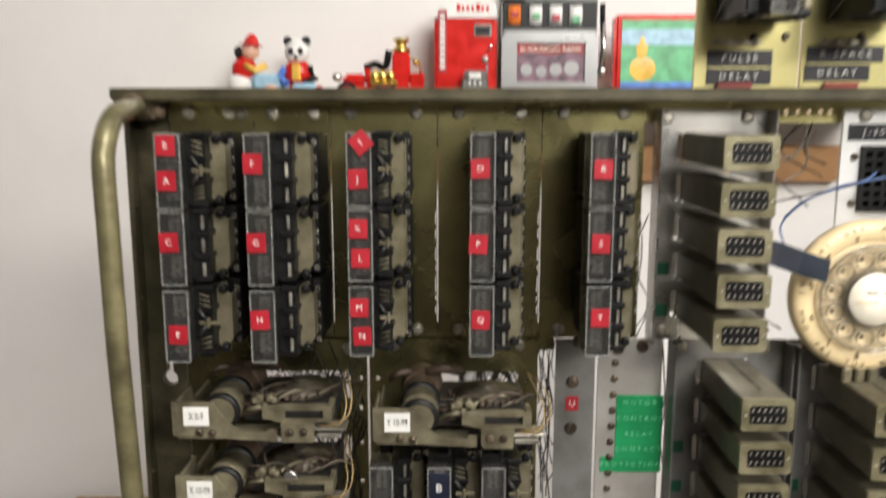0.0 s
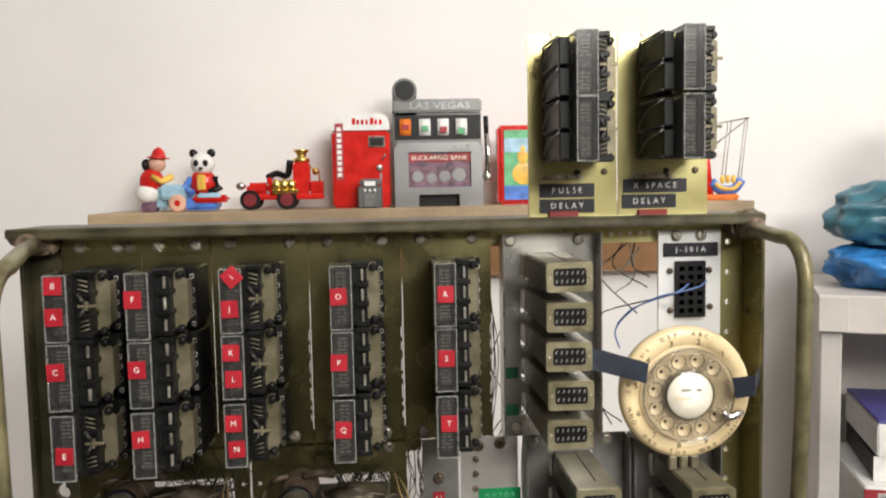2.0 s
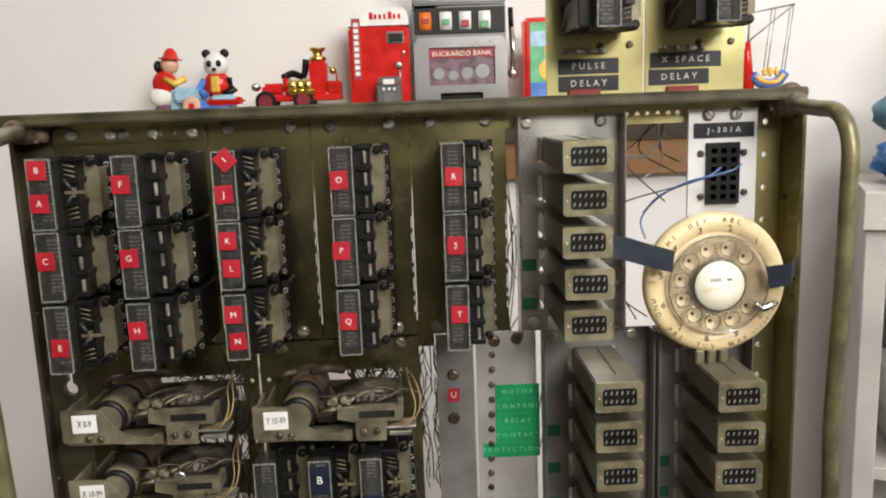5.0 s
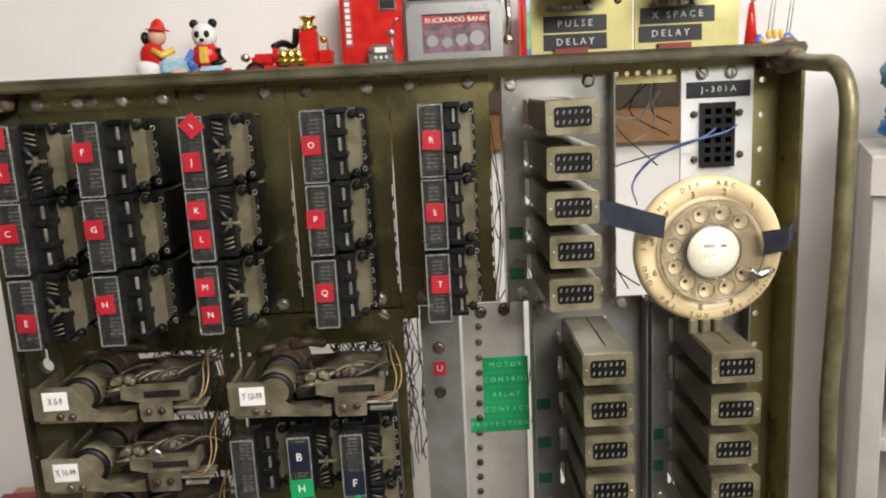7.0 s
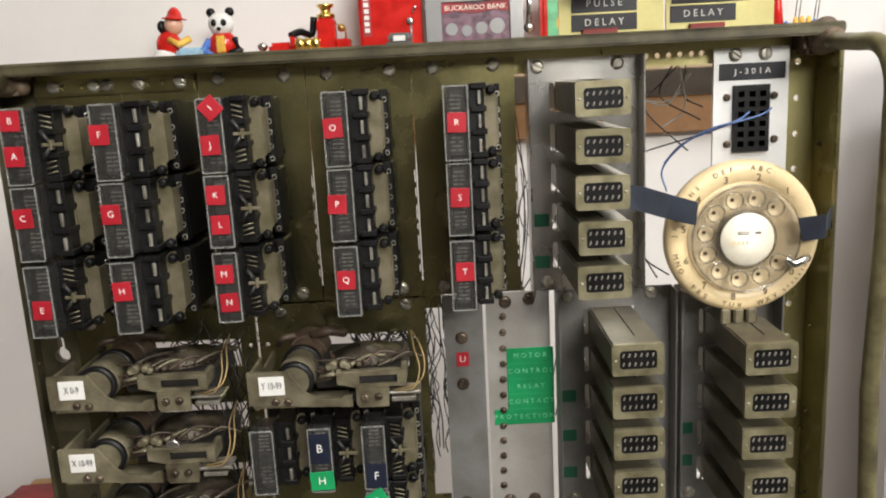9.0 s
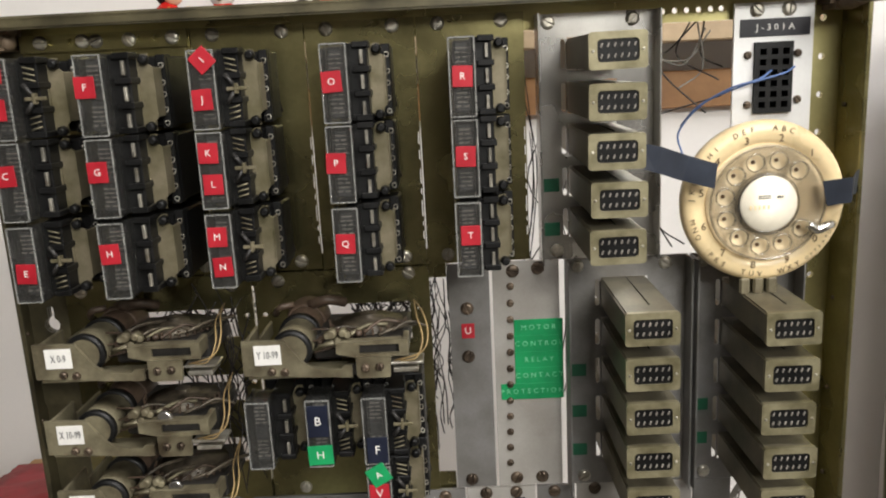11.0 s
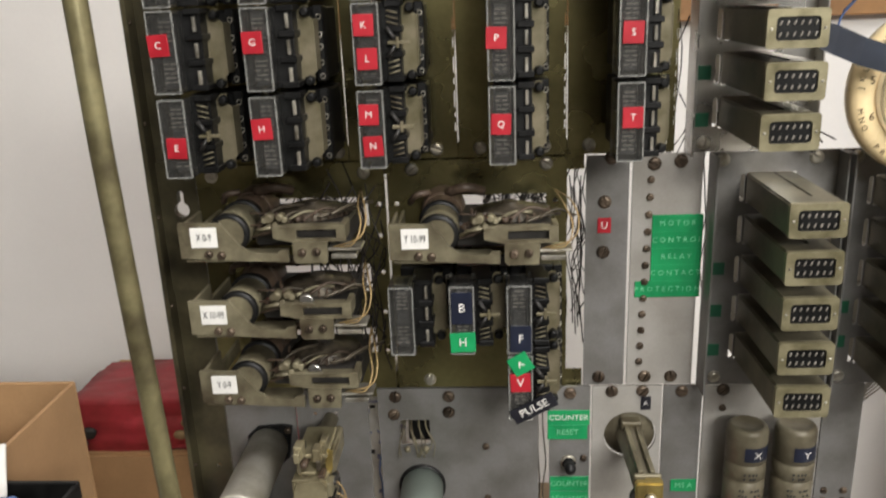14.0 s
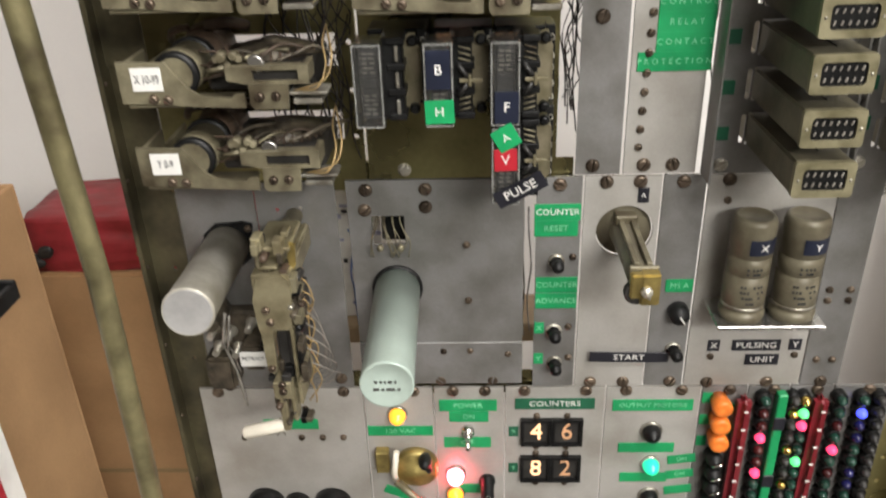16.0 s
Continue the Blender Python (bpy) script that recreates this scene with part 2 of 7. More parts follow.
GLOWAMBER = glow_mat("lit_amber_lamp", (1.0, 0.40, 0.03), 1.1)
GLOWGREEN = glow_mat("lit_green_lamp", (0.02, 0.65, 0.32), 1.1)
LEDRED = glow_mat("lit_red_lens", (1.0, 0.05, 0.14), 1.6)
LEDGREEN = glow_mat("lit_green_lens", (0.12, 0.95, 0.25), 1.0)
LEDBLUE = glow_mat("lit_blue_lens", (0.06, 0.08, 1.0), 1.8)
DIGIT = glow_mat("lit_digit", (1.0, 0.62, 0.32), 1.0)
DIGITDIM = glow_mat("dim_digit", (0.55, 0.30, 0.16), 0.35)


# ---- mesh helpers ----
def box(bm, x0, x1, y0, y1, z0, z1, bevel=0.0, seg=1, m=0):
    r = bmesh.ops.create_cube(bm, size=1, matrix=Matrix.LocRotScale(((x0 + x1) / 2, (y0 + y1) / 2, (z0 + z1) / 2), None, (abs(x1 - x0), abs(y1 - y0), abs(z1 - z0))))
    faces = list({f for v in r["verts"] for f in v.link_faces})
    for f in faces:
        f.material_index = m
    if bevel:
        edges = list({e for v in r["verts"] for e in v.link_edges})
        got = bmesh.ops.bevel(bm, geom=edges, offset=bevel, segments=seg, affect="EDGES", clamp_overlap=True)
        for f in got["faces"]:
            f.material_index = m
    return bm


def cyl(bm, p0, p1, r0, r1=None, seg=20, m=0, smooth=True):
    p0, p1 = Vector(p0), Vector(p1)
    d = p1 - p0
    rot = d.to_track_quat("Z", "Y").to_matrix().to_4x4()
    r = bmesh.ops.create_cone(bm, cap_ends=True, segments=seg, radius1=r0, radius2=r0 if r1 is None else r1, depth=d.length, matrix=Matrix.Translation((p0 + p1) / 2) @ rot)
    for f in {f for v in r["verts"] for f in v.link_faces}:
        f.material_index, f.smooth = m, smooth and len(f.verts) == 4
    return bm


def lathe(bm, base, axis, profile, seg=24, m=0):
    """Turned body: profile rows of (distance along axis, radius)."""
    base, axis = Vector(base), Vector(axis).normalized()
    q = axis.to_track_quat("Z", "Y")
    rings = []
    for h, r in profile:
        rings.append([bm.verts.new(base + q @ Vector((r * math.cos(a), r * math.sin(a), h))) for a in (math.tau * i / seg for i in range(seg))])
    for a, b in zip(rings, rings[1:]):
        for i in range(seg):
            f = bm.faces.new((a[i], a[(i + 1) % seg], b[(i + 1) % seg], b[i]))
            f.smooth, f.material_index = True, m
    for ring, flip in ((rings[0], True), (rings[-1], False)):
        f = bm.faces.new(ring[::-1] if flip else ring)
        f.material_index = m
    return bm


def ball(bm, c, rx, ry, rz, m=0, u=16, v=10):
    r = bmesh.ops.create_uvsphere(bm, u_segments=u, v_segments=v, radius=1, matrix=Matrix.LocRotScale(c, None, (rx, ry, rz)))
    for f in {f for w in r["verts"] for f in w.link_faces}:
        f.smooth, f.material_index = True, m
    return bm


def tube(bm, pts, r, seg=6, m=0):
    pts = [Vector(p) for p in pts]
    rings = []
    for i, p in enumerate(pts):
        d = (pts[min(i + 1, len(pts) - 1)] - pts[max(i - 1, 0)]).normalized()
        q = d.to_track_quat("Z", "Y")
        rings.append([bm.verts.new(p + q @ Vector((r * math.cos(a), r * math.sin(a), 0))) for a in (math.tau * k / seg for k in range(seg))])
    for a, b in zip(rings, rings[1:]):
        off = min(range(seg), key=lambda s: (a[0].co - b[s].co).length)
        for i in range(seg):
            f = bm.faces.new((a[i], a[(i + 1) % seg], b[(i + 1 + off) % seg], b[(i + off) % seg]))
            f.smooth, f.material_index = True, m
    bm.faces.new(rings[0][::-1]).material_index = m
    bm.faces.new(rings[-1]).material_index = m
    return bm


def smooth_line(pts, n=6):
    """Catmull-Rom through the points."""
    pts = [Vector(p) for p in pts]
    ext = [2 * pts[0] - pts[1]] + pts + [2 * pts[-1] - pts[-2]]
    out = []
    for i in range(len(pts) - 1):
        a, b, c, d = ext[i:i + 4]
        for k in range(n):
            t = k / n
            out.append(0.5 * (2 * b + (c - a) * t + (2 * a - 5 * b + 4 * c - d) * t * t + (3 * b - a - 3 * c + d) * t ** 3))
    return out + [pts[-1]]


def ring_pts(x, z, r, n=16):
    return [(x + r * math.cos(math.tau * i / n), z + r * math.sin(math.tau * i / n)) for i in range(n)]


def rect_pts(x0, x1, z0, z1):
    return [(x0, z0), (x1, z0), (x1, z1), (x0, z1)]


def slot_pts(x, z0, z1, w):
    r = w / 2
    return [(x + r * math.cos(a), z1 - r + r * math.sin(a)) for a in (math.pi * i / 6 for i in range(7))] + [(x + r * math.cos(a), z0 + r + r * math.sin(a)) for a in (math.pi + math.pi * i / 6 for i in range(7))]


def plate(bm, outline, holes, y, thick, m=0):
    """A sheet in the xz plane, its front at y, with holes right through."""
    edges = []
    for loop in [outline] + list(holes):
        vs = [bm.verts.new((x, y, z)) for x, z in loop]
        edges += [bm.edges.new((vs[i], vs[(i + 1) % len(vs)])) for i in range(len(vs))]
    got = bmesh.ops.triangle_fill(bm, use_beauty=True, use_dissolve=False, edges=edges)
    faces = [f for f in got["geom"] if isinstance(f, bmesh.types.BMFace)]
    ext = bmesh.ops.extrude_face_region(bm, geom=faces)
    vs = [v for v in ext["geom"] if isinstance(v, bmesh.types.BMVert)]
    bmesh.ops.translate(bm, verts=vs, vec=(0, thick, 0))
    bmesh.ops.recalc_face_normals(bm, faces=bm.faces)
    for f in bm.faces:
        f.material_index = m if f.material_index == 0 else f.material_index
    return bm


def mesh_of(name, bm, *materials):
    me = bpy.data.meshes.new(name)
    bm.to_mesh(me)
    bm.free()
    for m in materials:
        me.materials.append(m)
    return me


def part(name, bm, material, parent, label=""):
    ob = new(name, mesh_of(name, bm, *(material if isinstance(material, (list, tuple)) else [material])))
    ob.parent = parent
    return tagged(ob, label)


def put(name, me, parent, x=0, y=0, z=0, rx=0, ry=0, rz=0):
    """One more piece on a shared mesh."""
    ob = new(name, me)
    ob.parent = parent
    ob.matrix_basis = pose(x, y, z, rx, ry, rz)
    return ob


def thing(name, x, y, z, label, category, group="", kind=""):
    ob = new(name)
    ob.empty_display_size = 0.01
    ob.matrix_basis = pose(x, y, z)
    return tagged(ob, label, category, group, kind)


def solid(name, bm, material, label, category, group="", kind=""):
    ob = new(name, mesh_of(name, bm, *(material if isinstance(material, (list, tuple)) else [material])))
    return tagged(ob, label, category, group, kind)


TEXTS = {}


def letters(text, size, material, parent, x, y, z, turn=0.0, squash=1.0, name="lettering"):
    """Lettering facing the room (-y), centred at x, z."""
    key = (text, material.name)
    if key not in TEXTS:
        c = bpy.data.curves.new("lettering", "FONT")
        c.body, c.align_x, c.align_y, c.size, c.extrude, c.resolution_u = text, "CENTER", "CENTER", 1.0, 0.012, 2
        o = new("lettering", c)
        me = bpy.data.meshes.new_from_object(o.evaluated_get(bpy.context.evaluated_depsgraph_get()))
        bpy.data.objects.remove(o)
        bpy.data.curves.remove(c)
        me.materials.clear()
        me.materials.append(material)
        TEXTS[key] = me
    ob = new(name, TEXTS[key])
    ob.parent = parent
    ob.matrix_basis = pose(x, y, z, 90, 0, 0) @ pose(0, 0, 0, 0, 0, turn) @ Matrix.Diagonal((size * squash, size, size, 1))
    return ob


def tape(parent, x, z, w, h, y, material, text="", ink=None, size=0.006, turn=0.0, squash=1.0, name="label", label=""):
    """A strip of embossed tape with its words."""
    bm = bmesh.new()
    box(bm, -w / 2, w / 2, -0.0006, 0, -h / 2, h / 2, 0.0002)
    ob = part(name, bm, material, parent, label)
    ob.matrix_basis = pose(x, y, z, 0, -turn, 0)
    if text:
        letters(text, size, ink or WHITE, ob, 0, -0.0008, 0, 0, squash)
    return ob


def screw_mesh(name, r, material):
    bm = bmesh.new()
    for s in (1, -1):
        vs = []
        for yy, k in ((0, 1.0), (-0.0012, 0.98), (-0.0024, 0.8), (-0.0028, 0.55)):
            ring = [(r * k * math.cos(a), r * k * math.sin(a)) for a in (math.pi * i / 8 for i in range(9))]
            vs.append([bm.verts.new((x, yy, s * max(z, r * 0.13))) for x, z in ring])
        for a, b in zip(vs, vs[1:]):
            for i in range(8):
                f = bm.faces.new((a[i], a[i + 1], b[i + 1], b[i]))
                f.smooth = True
        bm.faces.new(vs[-1])
        for a, b in zip(vs, vs[1:]):
            bm.faces.new((a[0], b[0], b[-1], a[-1]))
    cyl(bm, (0, 0.0, 0), (0, -0.0012, 0), r * 0.96, seg=14)
    bmesh.ops.recalc_face_normals(bm, faces=bm.faces)
    return mesh_of(name, bm, material)


SCREW = screw_mesh("screw", 0.0053, STEEL)
BRONZE = mat("browned_screw_steel", (0.15, 0.115, 0.085), 0.42, 0.7, 0.3, 80, 0.1, 600, dirt=(0.06, 0.042, 0.03), island=0.35)
SMALLSCREW = screw_mesh("screw", 0.0030, BRONZE)
DULLSCREW = screw_mesh("screw", 0.0053, BRONZE)
RNG = random.Random(7)
PY = 0.686  # front face of the mounting panels


def screws(parent, spots, me=None, y=PY):
    for x, z in spots:
        put("screw", me or SCREW, parent, x, y, z, 0, RNG.uniform(0, 180), 0)


# ---- room ----
def slab(name, x0, x1, y0, y1, z0, z1, m, label, cat):
    bm = bmesh.new()
    box(bm, x0, x1, y0, y1, z0, z1)
    return solid(name, bm, m, label, cat, kind="structure")


# unseen floor, coloured dark so the metal panels mirror less light
slab("floor", -2.3, 2.3, -2.6, 1.53, -0.1, 0.0, FLOORM, "grey vinyl floor of the room", "floor")
slab("ceiling", -2.3, 2.3, -2.6, 1.53, 2.7, 2.8, CEIL, "white painted ceiling", "ceiling")
slab("wall_north", -2.3, 2.3, 1.43, 1.53, 0, 2.7, WALL, "plain white painted wall behind the rack", "wall")
# south and west walls are out of view, darkened to hold back fill light
slab("wall_south", -2.3, 2.3, -2.6, -2.5, 0, 2.7, DIMWALL, "plain unseen wall, darkened to cut bounce light", "wall")
slab("wall_west", -2.3, -2.2, -2.5, 1.43, 0, 2.7, DIMWALL, "plain unseen wall, darkened to cut bounce light", "wall")
slab("wall_east", 2.2, 2.3, -2.5, 1.43, 0, 2.7, WALL, "plain white painted wall", "wall")

# ---- rack frame ----
rack = thing("equipment_rack", 0.075, 0.70, 0, "olive steel equipment rack with scuffed paint and tubular guards", "rack")
RX = 0.075


def rack_part(name, bm, m, label=""):
    for v in bm.verts:
        v.co -= Vector((RX, 0.70, 0))
    return part(name, bm, m, rack, label)


keyhole = [(-0.2345 + 0.0064 * math.cos(a), 1.2600 + 0.0064 * math.sin(a)) for a in (radians(115 + 310 * i / 12) for i in range(13))]
keyhole += [(-0.2345 + 0.0027 * math.cos(a), 1.2735 + 0.0027 * math.sin(a)) for a in (math.pi * i / 5 for i in range(6))]
for side, xo, xi, yf in ((-1, -0.2555, -0.2225, 0.678), (1, 0.4015, 0.3715, 0.655)):
    bm = bmesh.new()
    lo, hi = min(xo, xi), max(xo, xi)
    web = [ring_pts((xi + side * 0.012), 0.10 + 0.0286 * i, 0.0026, 8) for i in range(49)] if side > 0 else [keyhole] + [ring_pts(-0.2345, z, 0.0022, 8) for z in (1.42, 1.10, 1.02, 0.93)]
    plate(bm, rect_pts(lo, hi, 0.0, 1.493), web, 0.694, 0.004)
    # right web is olive metal too; the brighter gold paints in the light on it
    rack_part("upright", bm, [GILT if side > 0 else RACK], "drilled channel-section upright, right one brightened as if lit")
    bm = bmesh.new()
    box(bm, xo, xo - side * 0.004, yf, 0.694, 0.0, 1.493, 0.0008)
    box(bm, xo, xo - side * 0.004, 0.698, 0.708, 0.0, 1.493, 0.0008)
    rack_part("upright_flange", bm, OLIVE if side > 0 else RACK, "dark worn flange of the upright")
    # small pale rivets along the flange
    for k in range(9):
        put("rivet", SMALLSCREW, rack, xo - side * 0.0042 - RX, 0.682 - 0.70, 0.8 + 0.076 * k, 0, 0, -90 * side).scale = (0.6, 0.6, 0.6)
    # guard tube: out from the corner, round a bend, and down in front of the equipment
    tx, ty = (-0.184, 0.468) if side < 0 else (0.383, 0.551)
    cx = -0.238 if side < 0 else 0.392
    zt = 1.484
    pts = [(cx, 0.675, zt + 0.004), (cx * 0.7 + tx * 0.3, 0.675 + (ty + 0.045 - 0.675) * 0.4, zt + 0.002), (cx * 0.1 + tx * 0.9, ty + 0.045, zt)]
    pts += [(tx, ty + 0.032 - 0.032 * math.sin(a), zt - 0.032 * (1 - math.cos(a))) for a in (math.pi / 2 * i / 6 for i in range(7))]
    pts += [(tx - side * b, ty, z) for z, b in ((1.35, 0.001), (1.25, 0.004), (1.14, 0.008 if side < 0 else 0.0), (1.02, 0.006 if side < 0 else 0.0), (0.9, 0.002), (0.7, 0.0), (0.5, 0.0), (0.30, 0.0))]
    pts += [(tx, ty + 0.02, 0.26), (cx, 0.66, 0.25)]
    bm = bmesh.new()
    tube(bm, pts, 0.0061, 14)
    rack_part("guard_tube", bm, TUBE, "bent tubular guard, paint worn to metal")
    bm = bmesh.new()
    lathe(bm, (cx, 0.705, zt + 0.004), (0, -1, 0), [(0, 0.010), (0.03, 0.0115), (0.04, 0.0105), (0.052, 0.009), (0.056, 0.0072)], 14)
    box(bm, cx - 0.014, cx + 0.014, 0.668, 0.70, zt - 0.006, zt + 0.016, 0.004, 2)
    gs = random.Random(3 + side)
    for k in range(7):
        ball(bm, (cx + gs.uniform(-0.013, 0.013), 0.672 + gs.uniform(-0.008, 0.006), zt + 0.007 + gs.uniform(-0.007, 0.009)), gs.uniform(0.005, 0.009), 0.007, gs.uniform(0.004, 0.008), 0, 10, 8)
    rack_part("guard_socket", bm, RUSTRACK, "chipped and lumpy rust-brown socket casting at the corner")

bm = bmesh.new()
box(bm, -0.2560, 0.4020, 0.655, 0.659, 1.4915, 1.501, 0.0016, 2)
box(bm, -0.2560, 0.4020, 0.655, 0.735, 1.4965, 1.5005, 0.0012)
rack_part("top_bar", bm, RACK, "folded steel top bar with worn edge")
bm = bmesh.new()
box(bm, -0.28, 0.43, 0.60, 0.80, 0.0, 0.05, 0.004)
rack_part("base", bm, RACK)
bm = bmesh.new()
plate(bm, rect_pts(-0.2225, 0.3715, 1.4745, 1.4965), [ring_pts(x, 1.483, 0.0022, 8) for x in (0.262, 0.271, 0.280, 0.289, 0.298, 0.306)], 0.6915, 0.002)
rack_part("drilled_rail", bm, GILT, "drilled yellowish rail under the top bar")
for zz in (1.297, 1.101, 0.904):
    bm = bmesh.new()
    box(bm, -0.2225, 0.09, 0.692, 0.6935, zz - 0.012, zz + 0.012)
    rack_part("cross_rail", bm, OLIVE)

# ---- mounting panels ----
DULL = (GREY, PALE)


def panel(name, x0, x1, z0, z1, m, label, holes=(), spots=(), y=PY, thick=0.003, group="", round_=0.0012):
    bm = bmesh.new()
    g = 0.0005
    plate(bm, rect_pts(x0 + g, x1 - g, z0 + g, z1 - g), holes, y, thick)
    ob = solid(name, bm, m, label, "panel", group)
    screws(ob, spots, DULLSCREW if m in DULL else SCREW, y)
    return ob


OT = "relay mounting panels"
ZT, ZB = 1.4885, 1.2975
for x0, x1, sp in ((-0.2215, -0.154, (-0.212, -0.168)), (-0.154, -0.0935, (-0.146, -0.1015)), (-0.0935, -0.0077, (-0.0765, -0.0245)), (-0.0077, 0.0757, (0.009, 0.0585)), (0.0757, 0.1575, (0.0925, 0.140))):
    slits = []
    if x0 > -0.05 or x1 > -0.01:
        slits = [slot_pts(x1 - 0.0016, z, z + h, 0.0009) for z, h in ((1.318, 0.007), (1.329, 0.004), (1.3365, 0.013), (1.354, 0.005), (1.3625, 0.012), (1.381, 0.008), (1.393, 0.010))]
    panel("mounting_panel", x0, x1, ZB, ZT, OLIVE, "olive plated steel relay mounting panel, shaded and stained", slits, [(s, 1.4825) for s in sp] + [(s, 1.305) for s in sp], group=OT)
# spare pale screws and holes at the left end
strip = panel("drilled_strip", -0.2215, -0.0945, 1.4750, 1.4885, OLIVE, "narrow drilled olive strip with mixed screws", [ring_pts(x, 1.4825, 0.0026, 8) for x in (-0.197, -0.182, -0.130, -0.118)], [(-0.205, 1.4825), (-0.173, 1.4825), (-0.163, 1.482), (-0.138, 1.482), (-0.1055, 1.482)], y=PY - 0.0035, thick=0.003)

W1 = [rect_pts(-0.156, -0.081, z0, z1) for z0, z1 in ((1.2440, 1.2685), (1.1880, 1.2120), (1.1330, 1.1560))] + [ring_pts(-0.0725, z, 0.0022, 8) for z in (1.262, 1.236, 1.205, 1.170, 1.135)]
panel("mounting_panel", -0.2185, -0.0665, 1.1, 1.297, OLIVE, "olive steel panel with cut-out carrying stepping switches", W1, [(-0.205, 1.288), (-0.083, 1.288)], group="switch panels")
W2 = [rect_pts(-0.010, 0.060, 1.236, 1.268), ring_pts(0.067, 1.262, 0.0022, 8), ring_pts(-0.058, 1.262, 0.002, 8)]
panel("mounting_panel", -0.0655, 0.0765, 1.1, 1.297, OLIVE, "olive steel panel with cut-out carrying a stepping switch and relays", W2, [(-0.045, 1.2895), (0.060, 1.2915), (-0.038, 1.108)], group="switch panels")
panel("keyhole_strip", -0.2535, -0.2195, 1.19, 1.30, RACK, "dark olive strip with a keyhole slot", [keyhole], y=0.6905, thick=0.002)
u = panel("relay_blank_panel", 0.0905, 0.1245, 1.1008, 1.297, GREY, "narrow grey blank panel with a red tag", (), [(0.105, 1.2185), (0.1055, 1.2595), (0.1035, 1.1085), (0.110, 1.2945)])
tape(u, 0.1055, 1.2405, 0.0105, 0.0125, PY - 0.0002, RED, "U", WHITE, 0.008, 0, 1, "red_tag")
mc = panel("contact_protection_panel", 0.1262, 0.1805, 1.1008, 1.297, PALE, "grey panel with row of bolts and green label tape", (), [(0.143, 1.289), (0.163, 1.2905), (0.1415, 1.1085), (0.163, 1.1085)])
for k in range(12):
    put("bolt", SMALLSCREW, mc, 0.1408 - 0.0004 * k, PY, 1.2765 - 0.0140 * k, 0, 30 * k, 0)
for k, w in enumerate(("MOTOR", "CONTROL", "RELAY", "CONTACT", "PROTECTION")):
    last = k == 4
    tape(mc, 0.1625 - (0.0060 if last else 0), 1.2412 - 0.01375 * k, 0.0395 + (0.0120 if last else 0), 0.0138, PY - 0.0003, GREEN, " ".join(w), MINT, 0.0060, 0, 1.0, "green_label", "green embossed tape")

# row three
rp = panel("mounting_panel", -0.2187, -0.1570, 0.9035, 1.0995, GREY, "grey panel holding a silver capacitor can", (), [(-0.204, 0.906)])
rq = panel("latch_relay_panel", -0.1565, -0.0930, 0.9035, 1.0995, GREY, "grey panel carrying an exposed latching relay", [ring_pts(-0.140, 1.0755, 0.002, 8), ring_pts(-0.1215, 1.0765, 0.002, 8)], [(-0.104, 0.913)])
rw = panel("mounting_panel", -0.085, 0.0535, 0.9075, 1.0995, GREY, "wide scuffed grey panel with cut-out and capacitor", [rect_pts(-0.0665, -0.0405, 1.044, 1.069)], [(-0.069, 1.0915), (-0.023, 1.0915), (-0.071, 1.0745), (-0.0235, 1.0765), (-0.017, 0.911), (0.028, 0.911)])
bm = bmesh.new()
box(bm, -0.0845, 0.053, PY - 0.0022, PY - 0.0002, 0.908, 0.951, 0.0006)
part("lower_strip", bm, GREY, rw)
screws(rw, [(0.0085, 0.992), (0.008, 1.0435), (-0.0135, 0.942), (0.041, 0.939), (0.009, 0.9425)], SMALLSCREW, PY - 0.001)
rk = panel("counter_key_panel", 0.0620, 0.0975, 0.9035, 1.1, GREY, "narrow grey panel with black push keys and green tape", (), [(0.080, 1.0935)])
ms = panel("start_switch_panel", 0.0985, 0.1572, 0.9035, 1.1, PALE, "pale grey panel with round opening and rotary start switch", [ring_pts(0.1312, 1.0527, 0.0222, 28)], [(0.115, 1.095), (0.1405, 1.095), (0.112, 0.908), (0.140, 0.908)])
mr2 = panel("lamp_key_panel", 0.1578, 0.1905, 0.9035, 1.1, GREY, "narrow grey panel with two black knobs", (), [(0.173, 1.0945), (0.180, 0.908)])
pu = panel("pulsing_unit_panel", 0.1915, 0.2895, 0.9035, 1.1, PALE, "pale grey panel carrying two upright capacitors", (), [(0.207, 1.0955), (0.2115, 0.907), (0.262, 0.907)])
sp = panel("blank_panel", 0.2900, 0.3225, 0.9035, 1.1, GREY, "narrow grey blank panel with small screws", (), [(0.3075, 0.9075)])
screws(pu, [(0.2115, 0.934), (0.281, 0.935), (0.2075, 1.0785)], SMALLSCREW)
screws(sp, [(0.2985, 0.998), (0.315, 0.998), (0.2985, 0.988), (0.315, 0.988), (0.300, 0.930), (0.313, 0.930)], SMALLSCREW)

# row four
R4 = []
